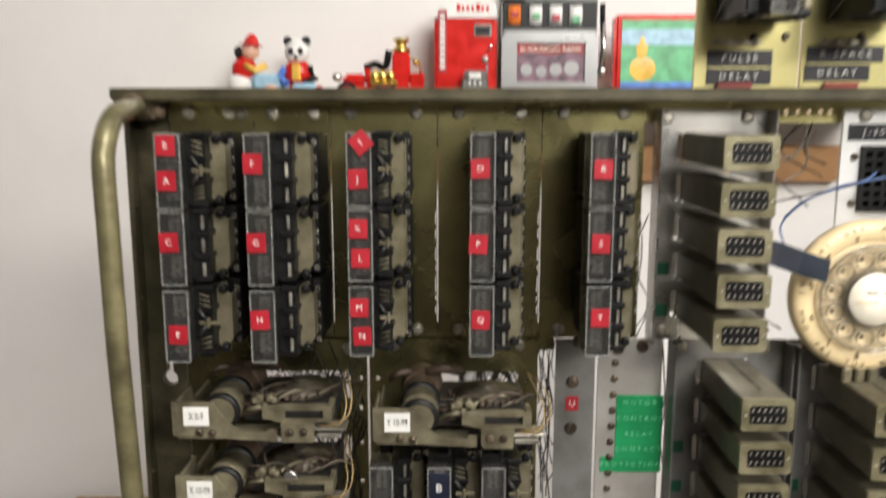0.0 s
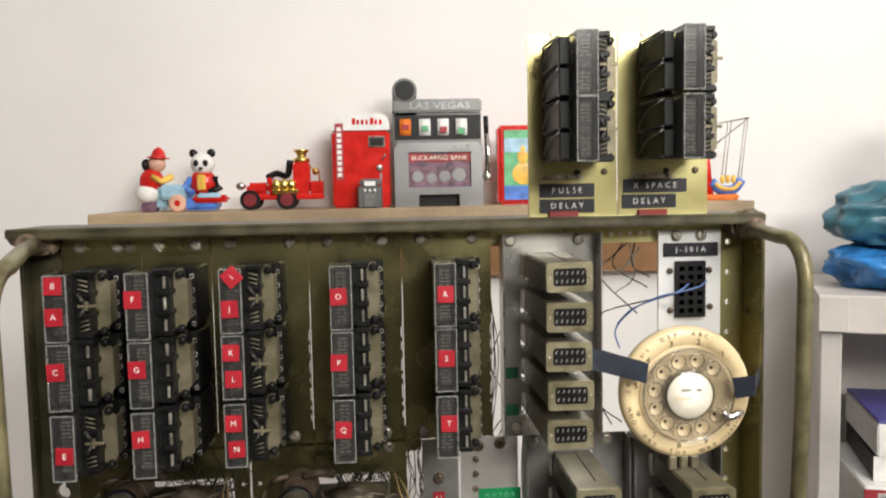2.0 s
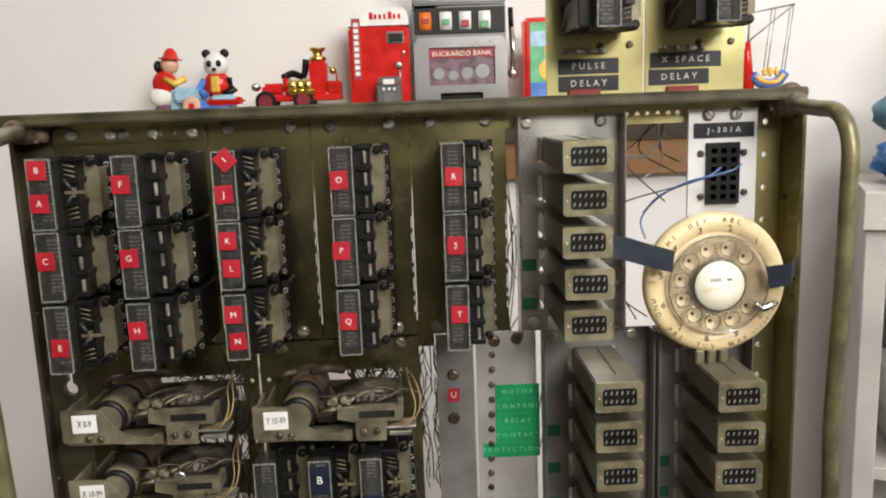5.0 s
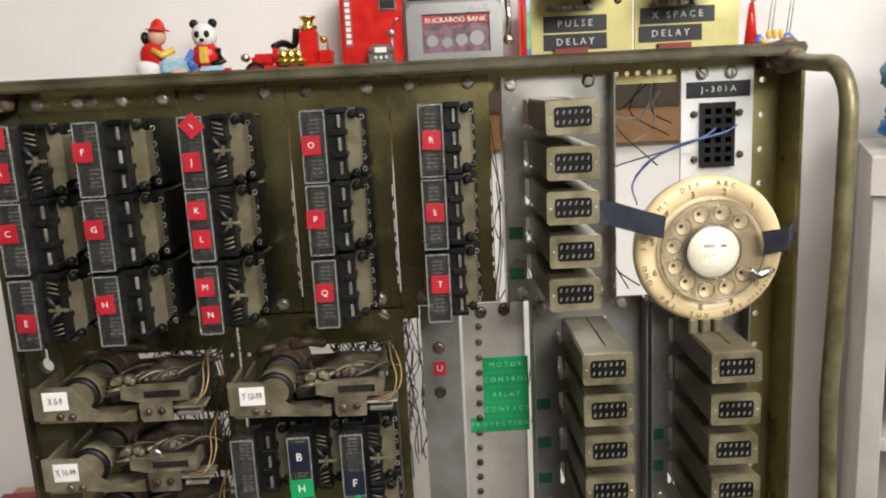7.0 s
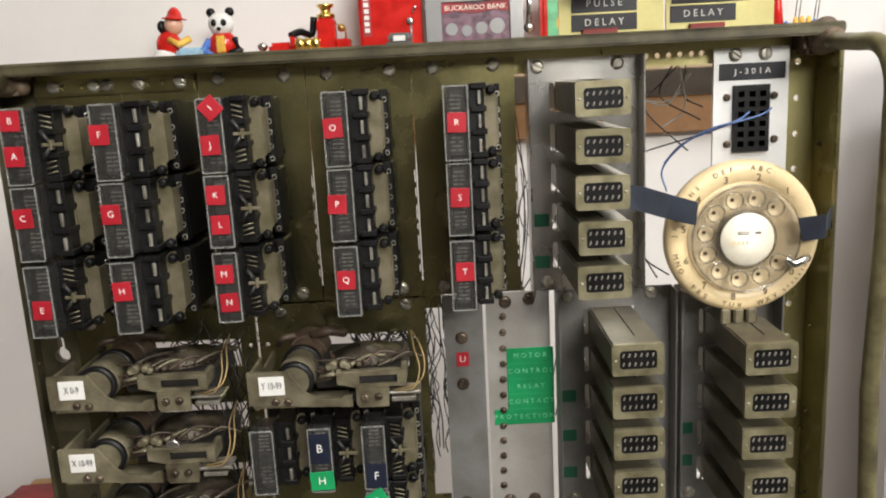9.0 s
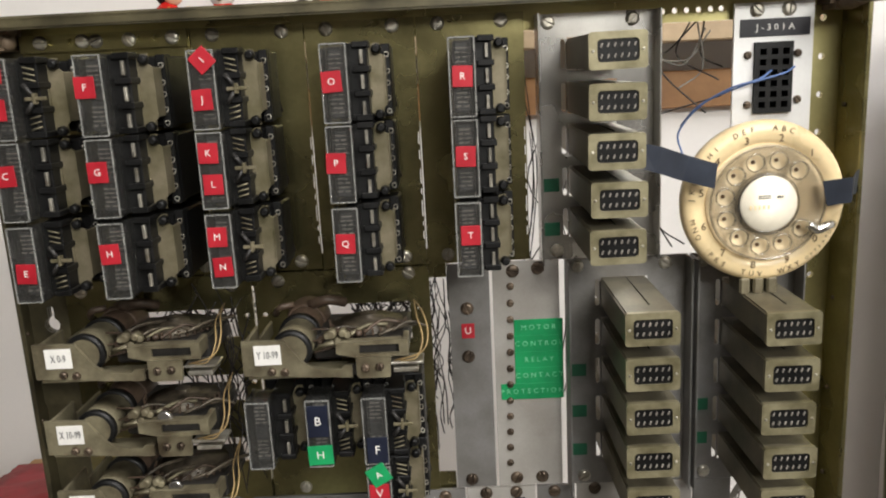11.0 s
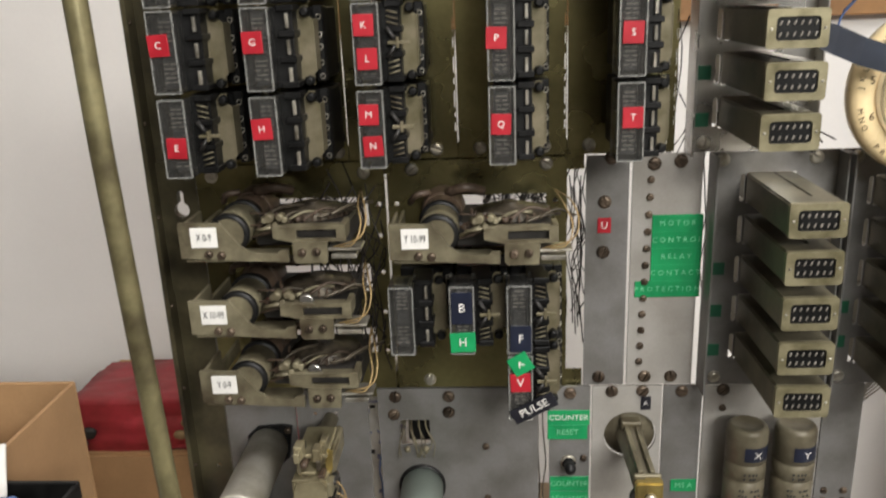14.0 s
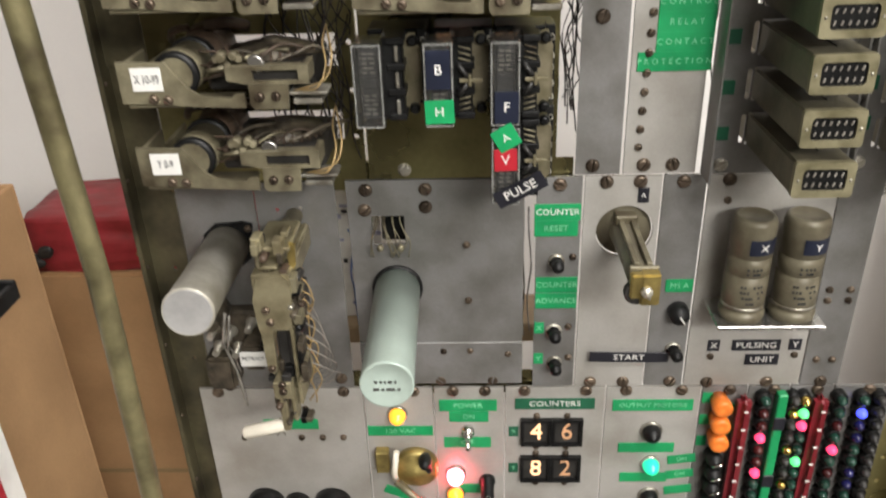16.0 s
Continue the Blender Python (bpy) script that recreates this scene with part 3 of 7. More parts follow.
for x0, x1, m, lab in ((-0.2325, -0.0865, PALE, "pale grey panel with knobs and ceramic resistor"), (-0.0860, -0.0245, PALE, "pale grey panel with amber lamp"), (-0.0240, 0.0382, PALE, "pale grey power panel with lit red lamp"), (0.0388, 0.1262, PALE, "pale grey counter panel with number windows"), (0.1268, 0.2085, PALE, "pale grey output panel with lamps and green tape"), (0.2090, 0.2480, GREY, "grey plug strip panel"), (0.2485, 0.2840, GREY, "grey lamp strip panel"), (0.2845, 0.3210, GREY, "grey lamp strip panel"), (0.3215, 0.3715, GREY, "grey lamp strip panel")):
    w = x1 - x0
    spots = [(x0 + 0.017, 0.8985), (x1 - 0.017, 0.8985)] if w > 0.05 else [((x0 + x1) / 2 + 0.004, 0.8985)]
    R4.append(panel("mounting_panel", x0, x1, 0.705, 0.9025, m, lab, (), spots, group="lower control panels"))
lampA, lampB, power, counters, outputs, plugs, strip1, strip2, strip3 = R4

# ---- relays ----
TICK = bmesh.new()
for cx in (0.0052, 0.0096):
    for k in (0, 1, 2, 3, 4, 9, 10, 11, 12, 13):
        lean = 0.0006 * math.sin(2.7 * k + 900 * cx)
        box(TICK, cx + lean, cx + lean + 0.0032, -0.0835, -0.0825, -0.0195 + 0.0029 * k, -0.0186 + 0.0029 * k)
TICK = mesh_of("contact_springs", TICK, GREYWIRE)


def relay(kind, depth=0.091):
    """A wire-spring relay on its panel: clear cover, contact stack, comb, olive frame and coil body."""
    top = thing("wire_spring_relay", 0, 0, 0, "black and olive wire-spring relay under a clear plastic cover", "relay", "wire-spring relays")
    d = depth
    bm = bmesh.new()
    box(bm, 0, 0.0184, -d, -d + 0.027, -0.026, 0.026, 0.0012, 2)
    box(bm, 0.0010, 0.0174, -d + 0.001, -d + 0.0275, -0.025, 0.025)
    part("cover", bm, CLEAR, top, "clear plastic dust cover")
    bm = bmesh.new()
    for x in (0.0004, 0.0170):
        box(bm, x, x + 0.0009, -d - 0.0004, -d + 0.0006, -0.0255, 0.0255)
        box(bm, x, x + 0.0009, -d + 0.0255, -d + 0.0275, -0.0262, 0.0262)
    for z in (-0.0258, 0.0248):
        box(bm, 0.001, 0.0174, -d - 0.0004, -d + 0.0006, z, z + 0.0009)
    part("cover_edge", bm, CLEAREDGE, top)
    bm = bmesh.new()
    box(bm, 0.0035, 0.0150, -d + 0.012, -d + 0.03, -0.0235, 0.0235, 0.001)
    for z in (-0.0225, -0.0035, 0.0155):
        box(bm, 0.0045, 0.0140, -d + 0.0085, -d + 0.012, z, z + 0.0070, 0.0008)
    part("contact_stack", bm, SMOKE, top)
    put("contact_springs", TICK, top, 0, 0.091 - d, 0)
    # comb to the side of the cover
    bm = bmesh.new()
    box(bm, 0.0190, 0.0330, -d + 0.016, -d + 0.045, -0.0255, 0.0255, 0.0008)
    for z in (-0.0255, -0.0095, 0.0065, 0.0225):
        box(bm, 0.0235, 0.0345, -d + 0.013, -d + 0.03, z, z + 0.004, 0.0005)
    part("spring_comb", bm, BLACK, top)
    if kind == "plain":
        for z in (-0.0175, 0.0, 0.0165):
            bm = bmesh.new()
            box(bm, 0.0282, 0.0305, -d + 0.0135, -d + 0.0165, z - 0.0048, z + 0.0048, 0.0005)
            part("clip", bm, STEEL, top)
    else:
        bm = bmesh.new()
        for s in (1, -1):
            for k in range(4):
                z = s * (0.0085 + 0.0036 * k)
                tube(bm, [(0.0245, -d + 0.0145, z + s * 0.001), (0.0320, -d + 0.0145, z - s * 0.001)], 0.0006, 4)
        tagged(part("contact_wire", bm, CAST, top), kind="stuff")
        bm = bmesh.new()
        box(bm, 0.0250, 0.0395, -d + 0.010, -d + 0.012, -0.0012, 0.0012, 0.0004)
        box(bm, 0.0305, 0.0325, -d + 0.009, -d + 0.014, -0.0035, 0.0035, 0.0004)
        part("card_lever", bm, FRAME, top, "khaki operating lever")
        for s in (1, -1):
            bm = bmesh.new()
            tube(bm, [(0.0245, -d + 0.012, s * 0.0095), (0.030, -d + 0.0115, s * 0.0020)], 0.0016, 5)
            part("lever_arm", bm, SOOT, top)
    # olive frame
    bm = bmesh.new()
    out = [(0.0300, -0.0235), (0.0350, -0.0235), (0.0365, -0.0255), (0.0415, -0.0255), (0.0415, -0.0185), (0.0435, -0.0165), (0.0435, 0.0165), (0.0405, 0.0185), (0.0405, 0.0255), (0.0365, 0.0255), (0.0345, 0.0235), (0.0300, 0.0235)]
    plate(bm, out, [], -d + 0.030, 0.0016)
    box(bm, 0.0418, 0.0434, -d + 0.030, -d + 0.046, -0.0165, 0.0165, 0.0005)
    part("frame_plate", bm, FRAME, top, "olive plated frame plate")
    for z in (-0.0225, 0.0215):
        bm = bmesh.new()
        lathe(bm, (0.0385, -d + 0.030, z), (0, -1, 0), [(0, 0.0036), (0.004, 0.0034), (0.006, 0.0020)], 8)
        part("terminal_post", bm, BLACK, top)
    bm = bmesh.new()
    box(bm, 0.0400, 0.0462, -d + 0.046, -d + 0.060, -0.0250, 0.0250, 0.0006)
    part("terminal_strip", bm, BLACK, top, "black terminal strip")
    bm = bmesh.new()
    for k in range(5):
        zz = -0.0215 + 0.0095 * k + 0.002 * math.sin(3.3 * k)
        loop = [(0.0440 + 0.0016 * math.cos(a), -d + 0.0445 + 0.001 * math.sin(2 * a), zz + 0.0018 * math.sin(a)) for a in (math.tau * i / 8 for i in range(9))]
        tube(bm, loop, 0.00045, 4)
    tagged(part("solder_loop", bm, STEEL, top), kind="stuff")
    bm = bmesh.new()
    box(bm, 0.0300, 0.0335, -d + 0.0265, -d + 0.030, -0.006, 0.006, 0.0008)
    part("armature_tab", bm, FRAME, top)
    # coil and terminals behind
    bm = bmesh.new()
    box(bm, 0.004, 0.0430, -d + 0.050, -0.012, -0.0240, 0.0240, 0.0012)
    part("coil_body", bm, BLACK, top)
    bm = bmesh.new()
    for i in range(10):
        for j in range(2):
            z = -0.0215 + 0.0048 * i
            tube(bm, [(0.0425, -0.030 + 0.011 * j, z), (0.0455 + 0.001 * j, -0.028 + 0.011 * j, z + 0.0008)], 0.00045, 4)
    tagged(part("terminal_pin", bm, STEEL, top), kind="stuff")
    bm = bmesh.new()
    box(bm, 0.006, 0.036, -0.012, 0.0, -0.02, 0.02, 0.001)
    part("mounting_foot", bm, FRAME, top)
    bm = bmesh.new()
    tube(bm, smooth_line([(0.040, -0.030, 0.018), (0.046, -0.022, 0.010), (0.045, -0.016, -0.004), (0.047, -0.012, -0.02)], 4), 0.0007, 5)
    part("lead", bm, DARKWIRE, top)
    near = ("cover", "cover_edge", "contact_stack", "contact_springs", "mounting_foot", "coil_body")
    for ob in top.children:
        if ob.name.split(".")[0] not in near:
            ob.matrix_basis = pose(-0.0035, 0, 0) @ ob.matrix_basis
    return top


ZR = (1.4435, 1.3905, 1.3355)
proto = {("plain", 0.091): relay("plain"), ("spring", 0.091): relay("spring"), ("plain", 0.107): relay("plain", 0.107), ("spring", 0.107): relay("spring", 0.107)}


def place_relay(kind, x, z, d=0.091, label="", base=PY, tilt=0.0):
    p = proto[(kind, d)]
    m = pose(x, base, z, 0, tilt, 0)
    r = copy_thing(p, m)
    if label:
        r["label"] = label
    return r


RL = "wire-spring relay under clear cover with red letter tag "
grid = [
    (-0.1970, 0.107, ("spring", "plain", "spring"), ((("B", 0.0083, 0.0175, 0), ("A", 0.0078, -0.0062, 0)), (("C", 0.0070, 0.0046, 0),), (("E", 0.0100, -0.0056, 0),))),
    (-0.1368, 0.107, ("plain", "plain", "plain"), ((("F", 0.0062, 0.0054, 0),), (("G", 0.0068, 0.0045, 0),), (("H", 0.0073, 0.0052, 0),))),
    (-0.0700, 0.091, ("spring", "spring", "spring"), ((("I", 0.0107, 0.0190, 38), ("J", 0.0082, -0.0062, 0)), (("K", 0.0079, 0.0120, 0), ("L", 0.0092, -0.0090, 0)), (("M", 0.0078, 0.0102, 0), ("N", 0.0096, -0.0107, 0)))),
    (0.0160, 0.091, ("plain", "plain", "plain"), ((("O", 0.0072, 0.0012, 0),), (("P", 0.0061, 0.0012, 0),), (("Q", 0.0083, 0.0014, 0),))),
    (0.0990, 0.091, ("plain", "plain", "plain"), ((("R", 0.0092, 0.0006, 0),), (("S", 0.0091, 0.0016, 0),), (("T", 0.0103, 0.0032, 0),))),
]
for x, d, kinds, rows in grid:
    for z, k, tags in zip(ZR, kinds, rows):
        r = place_relay(k, x, z, d, RL + " and ".join(t[0] for t in tags))
        for ch, tx, tz, turn in tags:
            tape(r, tx, tz, 0.0132, 0.0136, -d - 0.0006, RED, ch, WHITE, 0.0064, turn + RNG.uniform(-3, 3), 1, "red_tag", "red square tag")
# relays on the second row
r = place_relay("plain", -0.0575, 1.1985, label="wire-spring relay under clear cover without a tag")
r = place_relay("spring", -0.0145, 1.1985, label="wire-spring relay with black tag B and green tag H")
tape(r, 0.0090, 0.0100, 0.0150, 0.024, -0.0916, NAVY, "B", WHITE, 0.009, 0, 1, "black_tag", "black tag")
tape(r, 0.0092, -0.0160, 0.0180, 0.0150, -0.0918, GREEN, "H", WHITE, 0.0085, 2, 1, "green_tag", "green tag")
r = place_relay("spring", 0.0258, 1.1985, label="wire-spring relay with black tag F")
tape(r, 0.0100, -0.0140, 0.0150, 0.020, -0.0916, NAVY, "F", WHITE, 0.009, 0, 1, "black_tag", "black tag")
r = place_relay("spring", 0.0262, 1.1450, label="wire-spring relay with red tag V and a skewed green tag")
tape(r, 0.0092, 0.0200, 0.0150, 0.0150, -0.0920, GREEN, "A", WHITE, 0.0070, 30, 1, "green_tag", "skewed green tag")
tape(r, 0.0090, 0.0052, 0.0145, 0.0145, -0.0917, RED, "V", WHITE, 0.0090, 2, 1, "red_tag", "red tag")
tape(r, 0.0185, -0.0150, 0.0345, 0.0120, -0.0922, INK, "PULSE", WHITE, 0.0085, 28, 1, "black_label", "tilted black label tape")

# ---- plug-in modules ----
MODX, MODZ = 0.0365, 0.0226


def module():
    top = thing("plug_in_module", 0, 0, 0, "khaki metal plug-in module with black ten-pin socket", "module", "plug-in modules")
    bm = bmesh.new()
    box(bm, 0, MODX, -0.094, 0.06, -MODZ / 2, MODZ / 2, 0.0012, 2)
    part("case", bm, MODULE, top)
    bm = bmesh.new()
    def rounded(x0, x1, z0, z1, r):
        return [(cx + r * math.cos(a), cz + r * math.sin(a)) for cx, cz, q in ((x1 - r, z1 - r, 0), (x0 + r, z1 - r, 1), (x0 + r, z0 + r, 2), (x1 - r, z0 + r, 3)) for a in (math.pi / 2 * (q + i / 3) for i in range(4))]

    plate(bm, rounded(-0.0006, MODX + 0.0006, -MODZ / 2 - 0.0006, MODZ / 2 + 0.0006, 0.0022), [rounded(0.0050, MODX - 0.0046, -0.0072, 0.0072, 0.0026)], -0.0965, 0.004)
    part("front_rim", bm, RIM, top, "pale cast rim")
    bm = bmesh.new()
    box(bm, 0.0045, MODX - 0.0042, -0.0950, -0.0938, -0.0076, 0.0076)
    part("socket", bm, BLACK, top)
    pin = bmesh.new()
    box(pin, -0.0005, 0.0005, -0.0964, -0.0949, -0.0015, 0.0015, 0.0003)
    pin = mesh_of("pin", pin, GREYWIRE)
    for k in range(6):
        for s in (1, -1):
            put("pin", pin, top, 0.0078 + 0.0043 * k, 0, s * 0.0034, 0, 22, 0)
    for x in (0.0022, MODX - 0.0020):
        bm = bmesh.new()
        lathe(bm, (x, -0.0962, 0), (0, -1, 0), [(0, 0.0011), (0.0006, 0.0010), (0.0010, 0.0005)], 8)
        part("rivet", bm, STEEL, top)
    bm = bmesh.new()
    tube(bm, [(0.0205, -0.075, MODZ / 2 + 0.0002), (0.0205, 0.030, MODZ / 2 + 0.0002)], 0.0005, 4)
    part("seam", bm, BLACK, top)
    return top


mod = module()
first = True
for x, z0, dz, n, yo in ((0.1895, 1.4555, 0.0322, 5, PY), (0.2140, 1.2680, 0.0332, 5, PY), (0.3105, 1.2635, 0.0334, 5, PY)):
    for k in range(n):
        m = pose(x + RNG.uniform(-0.0008, 0.0008), yo + RNG.uniform(-0.001, 0.001), z0 - dz * k, 0, RNG.uniform(-0.6, 0.6), RNG.uniform(-0.4, 0.4))
        if first:
            mod.matrix_basis, first = m, False
        else:
            copy_thing(mod, m)


def bracket(x0, x1, z0, z1, m, mx, rows, tags, label):
    """Folded tray that carries a stack of modules: slotted back plate, two forward flanges."""
    bm = bmesh.new()
    win = [rect_pts(mx - 0.0005, mx + MODX + 0.0005, z - 0.0122, z + 0.0122) for z in rows]
    slots = [slot_pts(mx - 0.0035, z - 0.011, z + 0.011, 0.0036) for z in rows]
    plate(bm, rect_pts(x0, x1, z0, z1), win + slots, PY, 0.002)
    box(bm, x0, x0 + 0.0016, PY - 0.022, PY - 0.0002, z0, z1, 0.0005)
    box(bm, x1 - 0.0016, x1, PY - 0.018, PY - 0.0002, z0, z1, 0.0005)
    ob = solid("module_bracket", bm, m, label, "bracket", "module brackets")
    screws(ob, [(x0 + 0.010, z1 - 0.006), (x1 - 0.018, z1 - 0.006), (x0 + 0.014, z0 + 0.007), (x1 - 0.012, z0 + 0.006)])
    for z in tags:
        tape(ob, x0 + 0.0105, z, 0.0120, 0.0105, PY - 0.0002, DKGREEN, name="green_tag", label="small dark green tag")
    return ob


bracket(0.1650, 0.2560, 1.297, 1.4850, ALU, 0.1895, [1.4555 - 0.0322 * k for k in range(5)], (1.3565, 1.3215), "bright aluminium tray holding five plug-in modules")
bracket(0.1845, 0.2825, 1.1005, 1.2965, GREY, 0.2140, [1.2680 - 0.0332 * k for k in range(5)], (1.2025, 1.1665, 1.1320), "grey metal tray holding five plug-in modules")
bracket(0.2845, 0.3690, 1.1005, 1.2965, GREY, 0.3105, [1.2635 - 0.0334 * k for k in range(5)], (1.168, 1.138), "grey metal tray holding five plug-in modules")

# ---- stepping switches ----
def stepping_switch(text, dome):
    s = thing("stepping_switch", 0, 0, 0, "olive stepping switch with brown coil, label " + text, "stepping switch", "stepping switches")
    mm = 0.001
    y = 0.002
    bm = bmesh.new()
    arm = [(-0.018, -0.0150), (0.010, -0.0162), (0.030, -0.0180), (0.048, -0.0185), (0.050, -0.0190), (0.058, -0.0190), (0.058, -0.0105), (0.052, -0.0105), (0.050, -0.0128), (0.038, -0.0125), (0.030, -0.0108), (0.0235, -0.0065), (0.018, 0.0010), (0.0115, 0.0098), (-0.018, 0.0105)]
    plate(bm, arm, [], y, 0.003)
    box(bm, -0.018, -0.0155, y + 0.003, 0.045, -0.0140, 0.0085, 0.0008)
    box(bm, -0.018, -0.0155, 0.045, 0.090, -0.0140, -0.0020, 0.0008)
    box(bm, -0.016, 0.052, y + 0.003, 0.030, -0.0190, -0.0168, 0.0006)
    part("yoke", bm, CAST, s, "cast olive yoke")
    bm = bmesh.new()
    lathe(bm, (0.0155, 0.090, 0.0005), (0, -1, 0), [(0.042, 0.0120), (0.048, 0.0135), (0.060, 0.0135), (0.0605, 0.0142), (0.080, 0.0142), (0.0805, 0.0115), (0.083, 0.0110)], 24)
    part("coil", bm, CAST, s, "fat olive coil")
    bm = bmesh.new()
    lathe(bm, (0.0155, 0.090, 0.0005), (0, -1, 0), [(0, 0.0120), (0.016, 0.0142), (0.020, 0.0146), (0.040, 0.0146), (0.042, 0.0130)], 24)
    part("rear_coil", bm, RUSTY, s, "heat-browned rear coil")
    bm = bmesh.new()
    lathe(bm, (0.0155, 0.048, 0.0005), (0, -1, 0), [(0, 0.0155), (0.006, 0.0160), (0.007, 0.0140)], 24)
    part("coil_ring", bm, BLACK, s)
    bm = bmesh.new()
    lathe(bm, (0.0155, 0.0112, 0.0005), (0, -1, 0), [(0, 0.0146), (0.003, 0.0146), (0.004, 0.0120)], 24)
    part("coil_ring", bm, BLACK, s)
    bm = bmesh.new()
    lathe(bm, (0.0155, 0.094, 0.0005), (0, -1, 0), [(0, 0.0145), (0.004, 0.0168), (0.012, 0.0172), (0.019, 0.0162), (0.024, 0.0158), (0.026, 0.0150)], 22)
    tube(bm, smooth_line([(0.020, 0.070, 0.016), (0.034, 0.066, 0.020), (0.046, 0.075, 0.015)], 4), 0.0040, 7)
    tube(bm, smooth_line([(0.006, 0.074, 0.015), (-0.004, 0.070, 0.014), (-0.010, 0.08, 0.006)], 4), 0.0026, 7)
    part("coil_wrap", bm, RUSTY, s, "charred brown coil wrapping")
    # armature and slotted plate
    bm = bmesh.new()
    plate(bm, [(0.047, -0.0030), (0.060, -0.0060), (0.098, -0.0060), (0.098, 0.0062), (0.047, 0.0045)], [rect_pts(0.0635, 0.0915, -0.0036, 0.0028)], 0.006, 0.0025)
    box(bm, 0.094, 0.098, 0.0085, 0.026, -0.005, 0.006, 0.0005)
    box(bm, 0.050, 0.0935, 0.0085, 0.015, 0.0035, 0.0055, 0.0005)
    part("armature", bm, CAST, s, "slotted armature plate")
    bm = bmesh.new()
    box(bm, 0.060, 0.094, 0.012, 0.040, -0.0055, 0.0030, 0.001)
    box(bm, 0.026, 0.096, 0.034, 0.090, -0.0170, 0.0015, 0.002)
    lathe(bm, (0.050, 0.060, -0.004), (0.9, -0.5, 0), [(0, 0.006), (0.02, 0.006), (0.021, 0.004), (0.04, 0.004)], 12)
    part("ratchet_box", bm, SOOT, s, "dark ratchet works")
    bm = bmesh.new()
    for k in range(9):
        ball(bm, (0.034 + 0.007 * (k % 5), 0.022 + 0.004 * (k // 5), 0.002 + 0.0045 * math.sin(k * 1.9)), 0.0028, 0.0035, 0.0026, 0, 8, 6)
        tube(bm, [(0.030 + 0.006 * (k % 4), 0.014, -0.004 + 0.0022 * k), (0.046 + 0.004 * (k % 3), 0.020, -0.002 + 0.0016 * k)], 0.0007, 5)
    tagged(part("linkage", bm, RUSTY, s, "grimy small linkage"), kind="stuff")
    bm = bmesh.new()
    plate(bm, [(0.063, -0.0205), (0.0845, -0.0205), (0.0855, -0.0055), (0.061, -0.0055), (0.061, -0.0180)], [], 0.003, 0.0030)
    part("adjusting_plate", bm, CAST, s)
    for x, z in ((0.0675, -0.0125), (0.0775, -0.0122), (0.0020, -0.0122), (0.0110, -0.0130)):
        put("screw", SMALLSCREW, s, x, 0.0028 if x > 0.05 else y, z, 0, 40 + 600 * x, 0)
    # wiper bank
    bm = bmesh.new()
    lathe(bm, (0.066, 0.052, 0.0030), (0, 0, 1), [(0, 0.026), (0.0012, 0.0272), (0.0016, 0.025), (0.0030, 0.0272), (0.0034, 0.020), (0.0050, 0.021), (0.0054, 0.012), (0.0072, 0.011), (0.0078, 0.006), (0.0095, 0.006)], 24)
    part("contact_bank", bm, GRIME, s, "dark stacked contact bank")
    bm = bmesh.new()
    for k in range(15):
        a = math.pi + math.pi * (k + 0.5) / 15
        box(bm, 0.066 + 0.0285 * math.cos(a) - 0.0006, 0.066 + 0.0285 * math.cos(a) + 0.0006, 0.051 + 0.0285 * math.sin(a), 0.053 + 0.0285 * math.sin(a), 0.0035, 0.009)
    tagged(part("bank_contact", bm, RUSTY, s), kind="stuff")
    bm = bmesh.new()
    lathe(bm, (0.044, 0.018, 0.0100), (0, -1, 0), [(0, 0.0035), (0.008, 0.0035), (0.009, 0.0025)], 12)
    lathe(bm, (0.052, 0.016, 0.0110), (0, -1, 0), [(0, 0.0028), (0.007, 0.0028), (0.008, 0.002)], 12)
    tube(bm, [(0.034, 0.012, 0.0015), (0.046, 0.010, 0.0040)], 0.0014, 6)
    tube(bm, [(0.030, 0.020, -0.0040), (0.045, 0.014, 0.0050)], 0.0016, 6)
    part("pawl", bm, CAST, s, "worn pawl and studs")
    if dome:
        bm = bmesh.new()
        lathe(bm, (0.0655, 0.012, 0.0060), (0, -1, 0), [(0, 0.0055), (0.002, 0.0055), (0.003, 0.0045)], 16)
        part("ratchet_knob", bm, ALU, s, "pale round ratchet knob")
    bm = bmesh.new()
    box(bm, 0.086, 0.104, 0.010, 0.030, -0.020, -0.0165, 0.0006)
    box(bm, 0.084, 0.108, 0.008, 0.026, -0.0135, -0.0115, 0.0006)
    part("spring_blade", bm, STEEL, s)
    g = random.Random(len(text))
    for k in range(6):
        bm = bmesh.new()
        x, z = 0.036 + 0.010 * k, 0.006 + g.uniform(-0.002, 0.004)
        tube(bm, smooth_line([(x, 0.020, z), (x + 0.012, 0.024 + g.uniform(0, 0.01), z + g.uniform(0.002, 0.006)), (x + 0.026, 0.030 + g.uniform(0, 0.02), z + g.uniform(-0.002, 0.004))], 4), g.uniform(0.0008, 0.0016), 6)
        part("wiper_arm", bm, (GRIME, GRIME, CAST, RUSTY)[k % 4], s)
    for k in range(3):
        bm = bmesh.new()
        lathe(bm, (0.040 + 0.007 * k, 0.016, 0.0085 - 0.004 * (k % 2)), (0.2, -1, 0.1), [(0, 0.0026), (0.006, 0.0026), (0.007, 0.0018)], 10)
        part("stud", bm, CAST, s)
    bm = bmesh.new()
    for k in range(2):
        o = 0.004 * k
        tube(bm, smooth_line([(0.090 - o, 0.012, -0.012), (0.103 + o, 0.006, -0.008 + o), (0.108 + o, 0.012, 0.004 + o), (0.104 + o, 0.030, 0.014 + o), (0.100, 0.07, 0.016)], 5), 0.0006, 5)
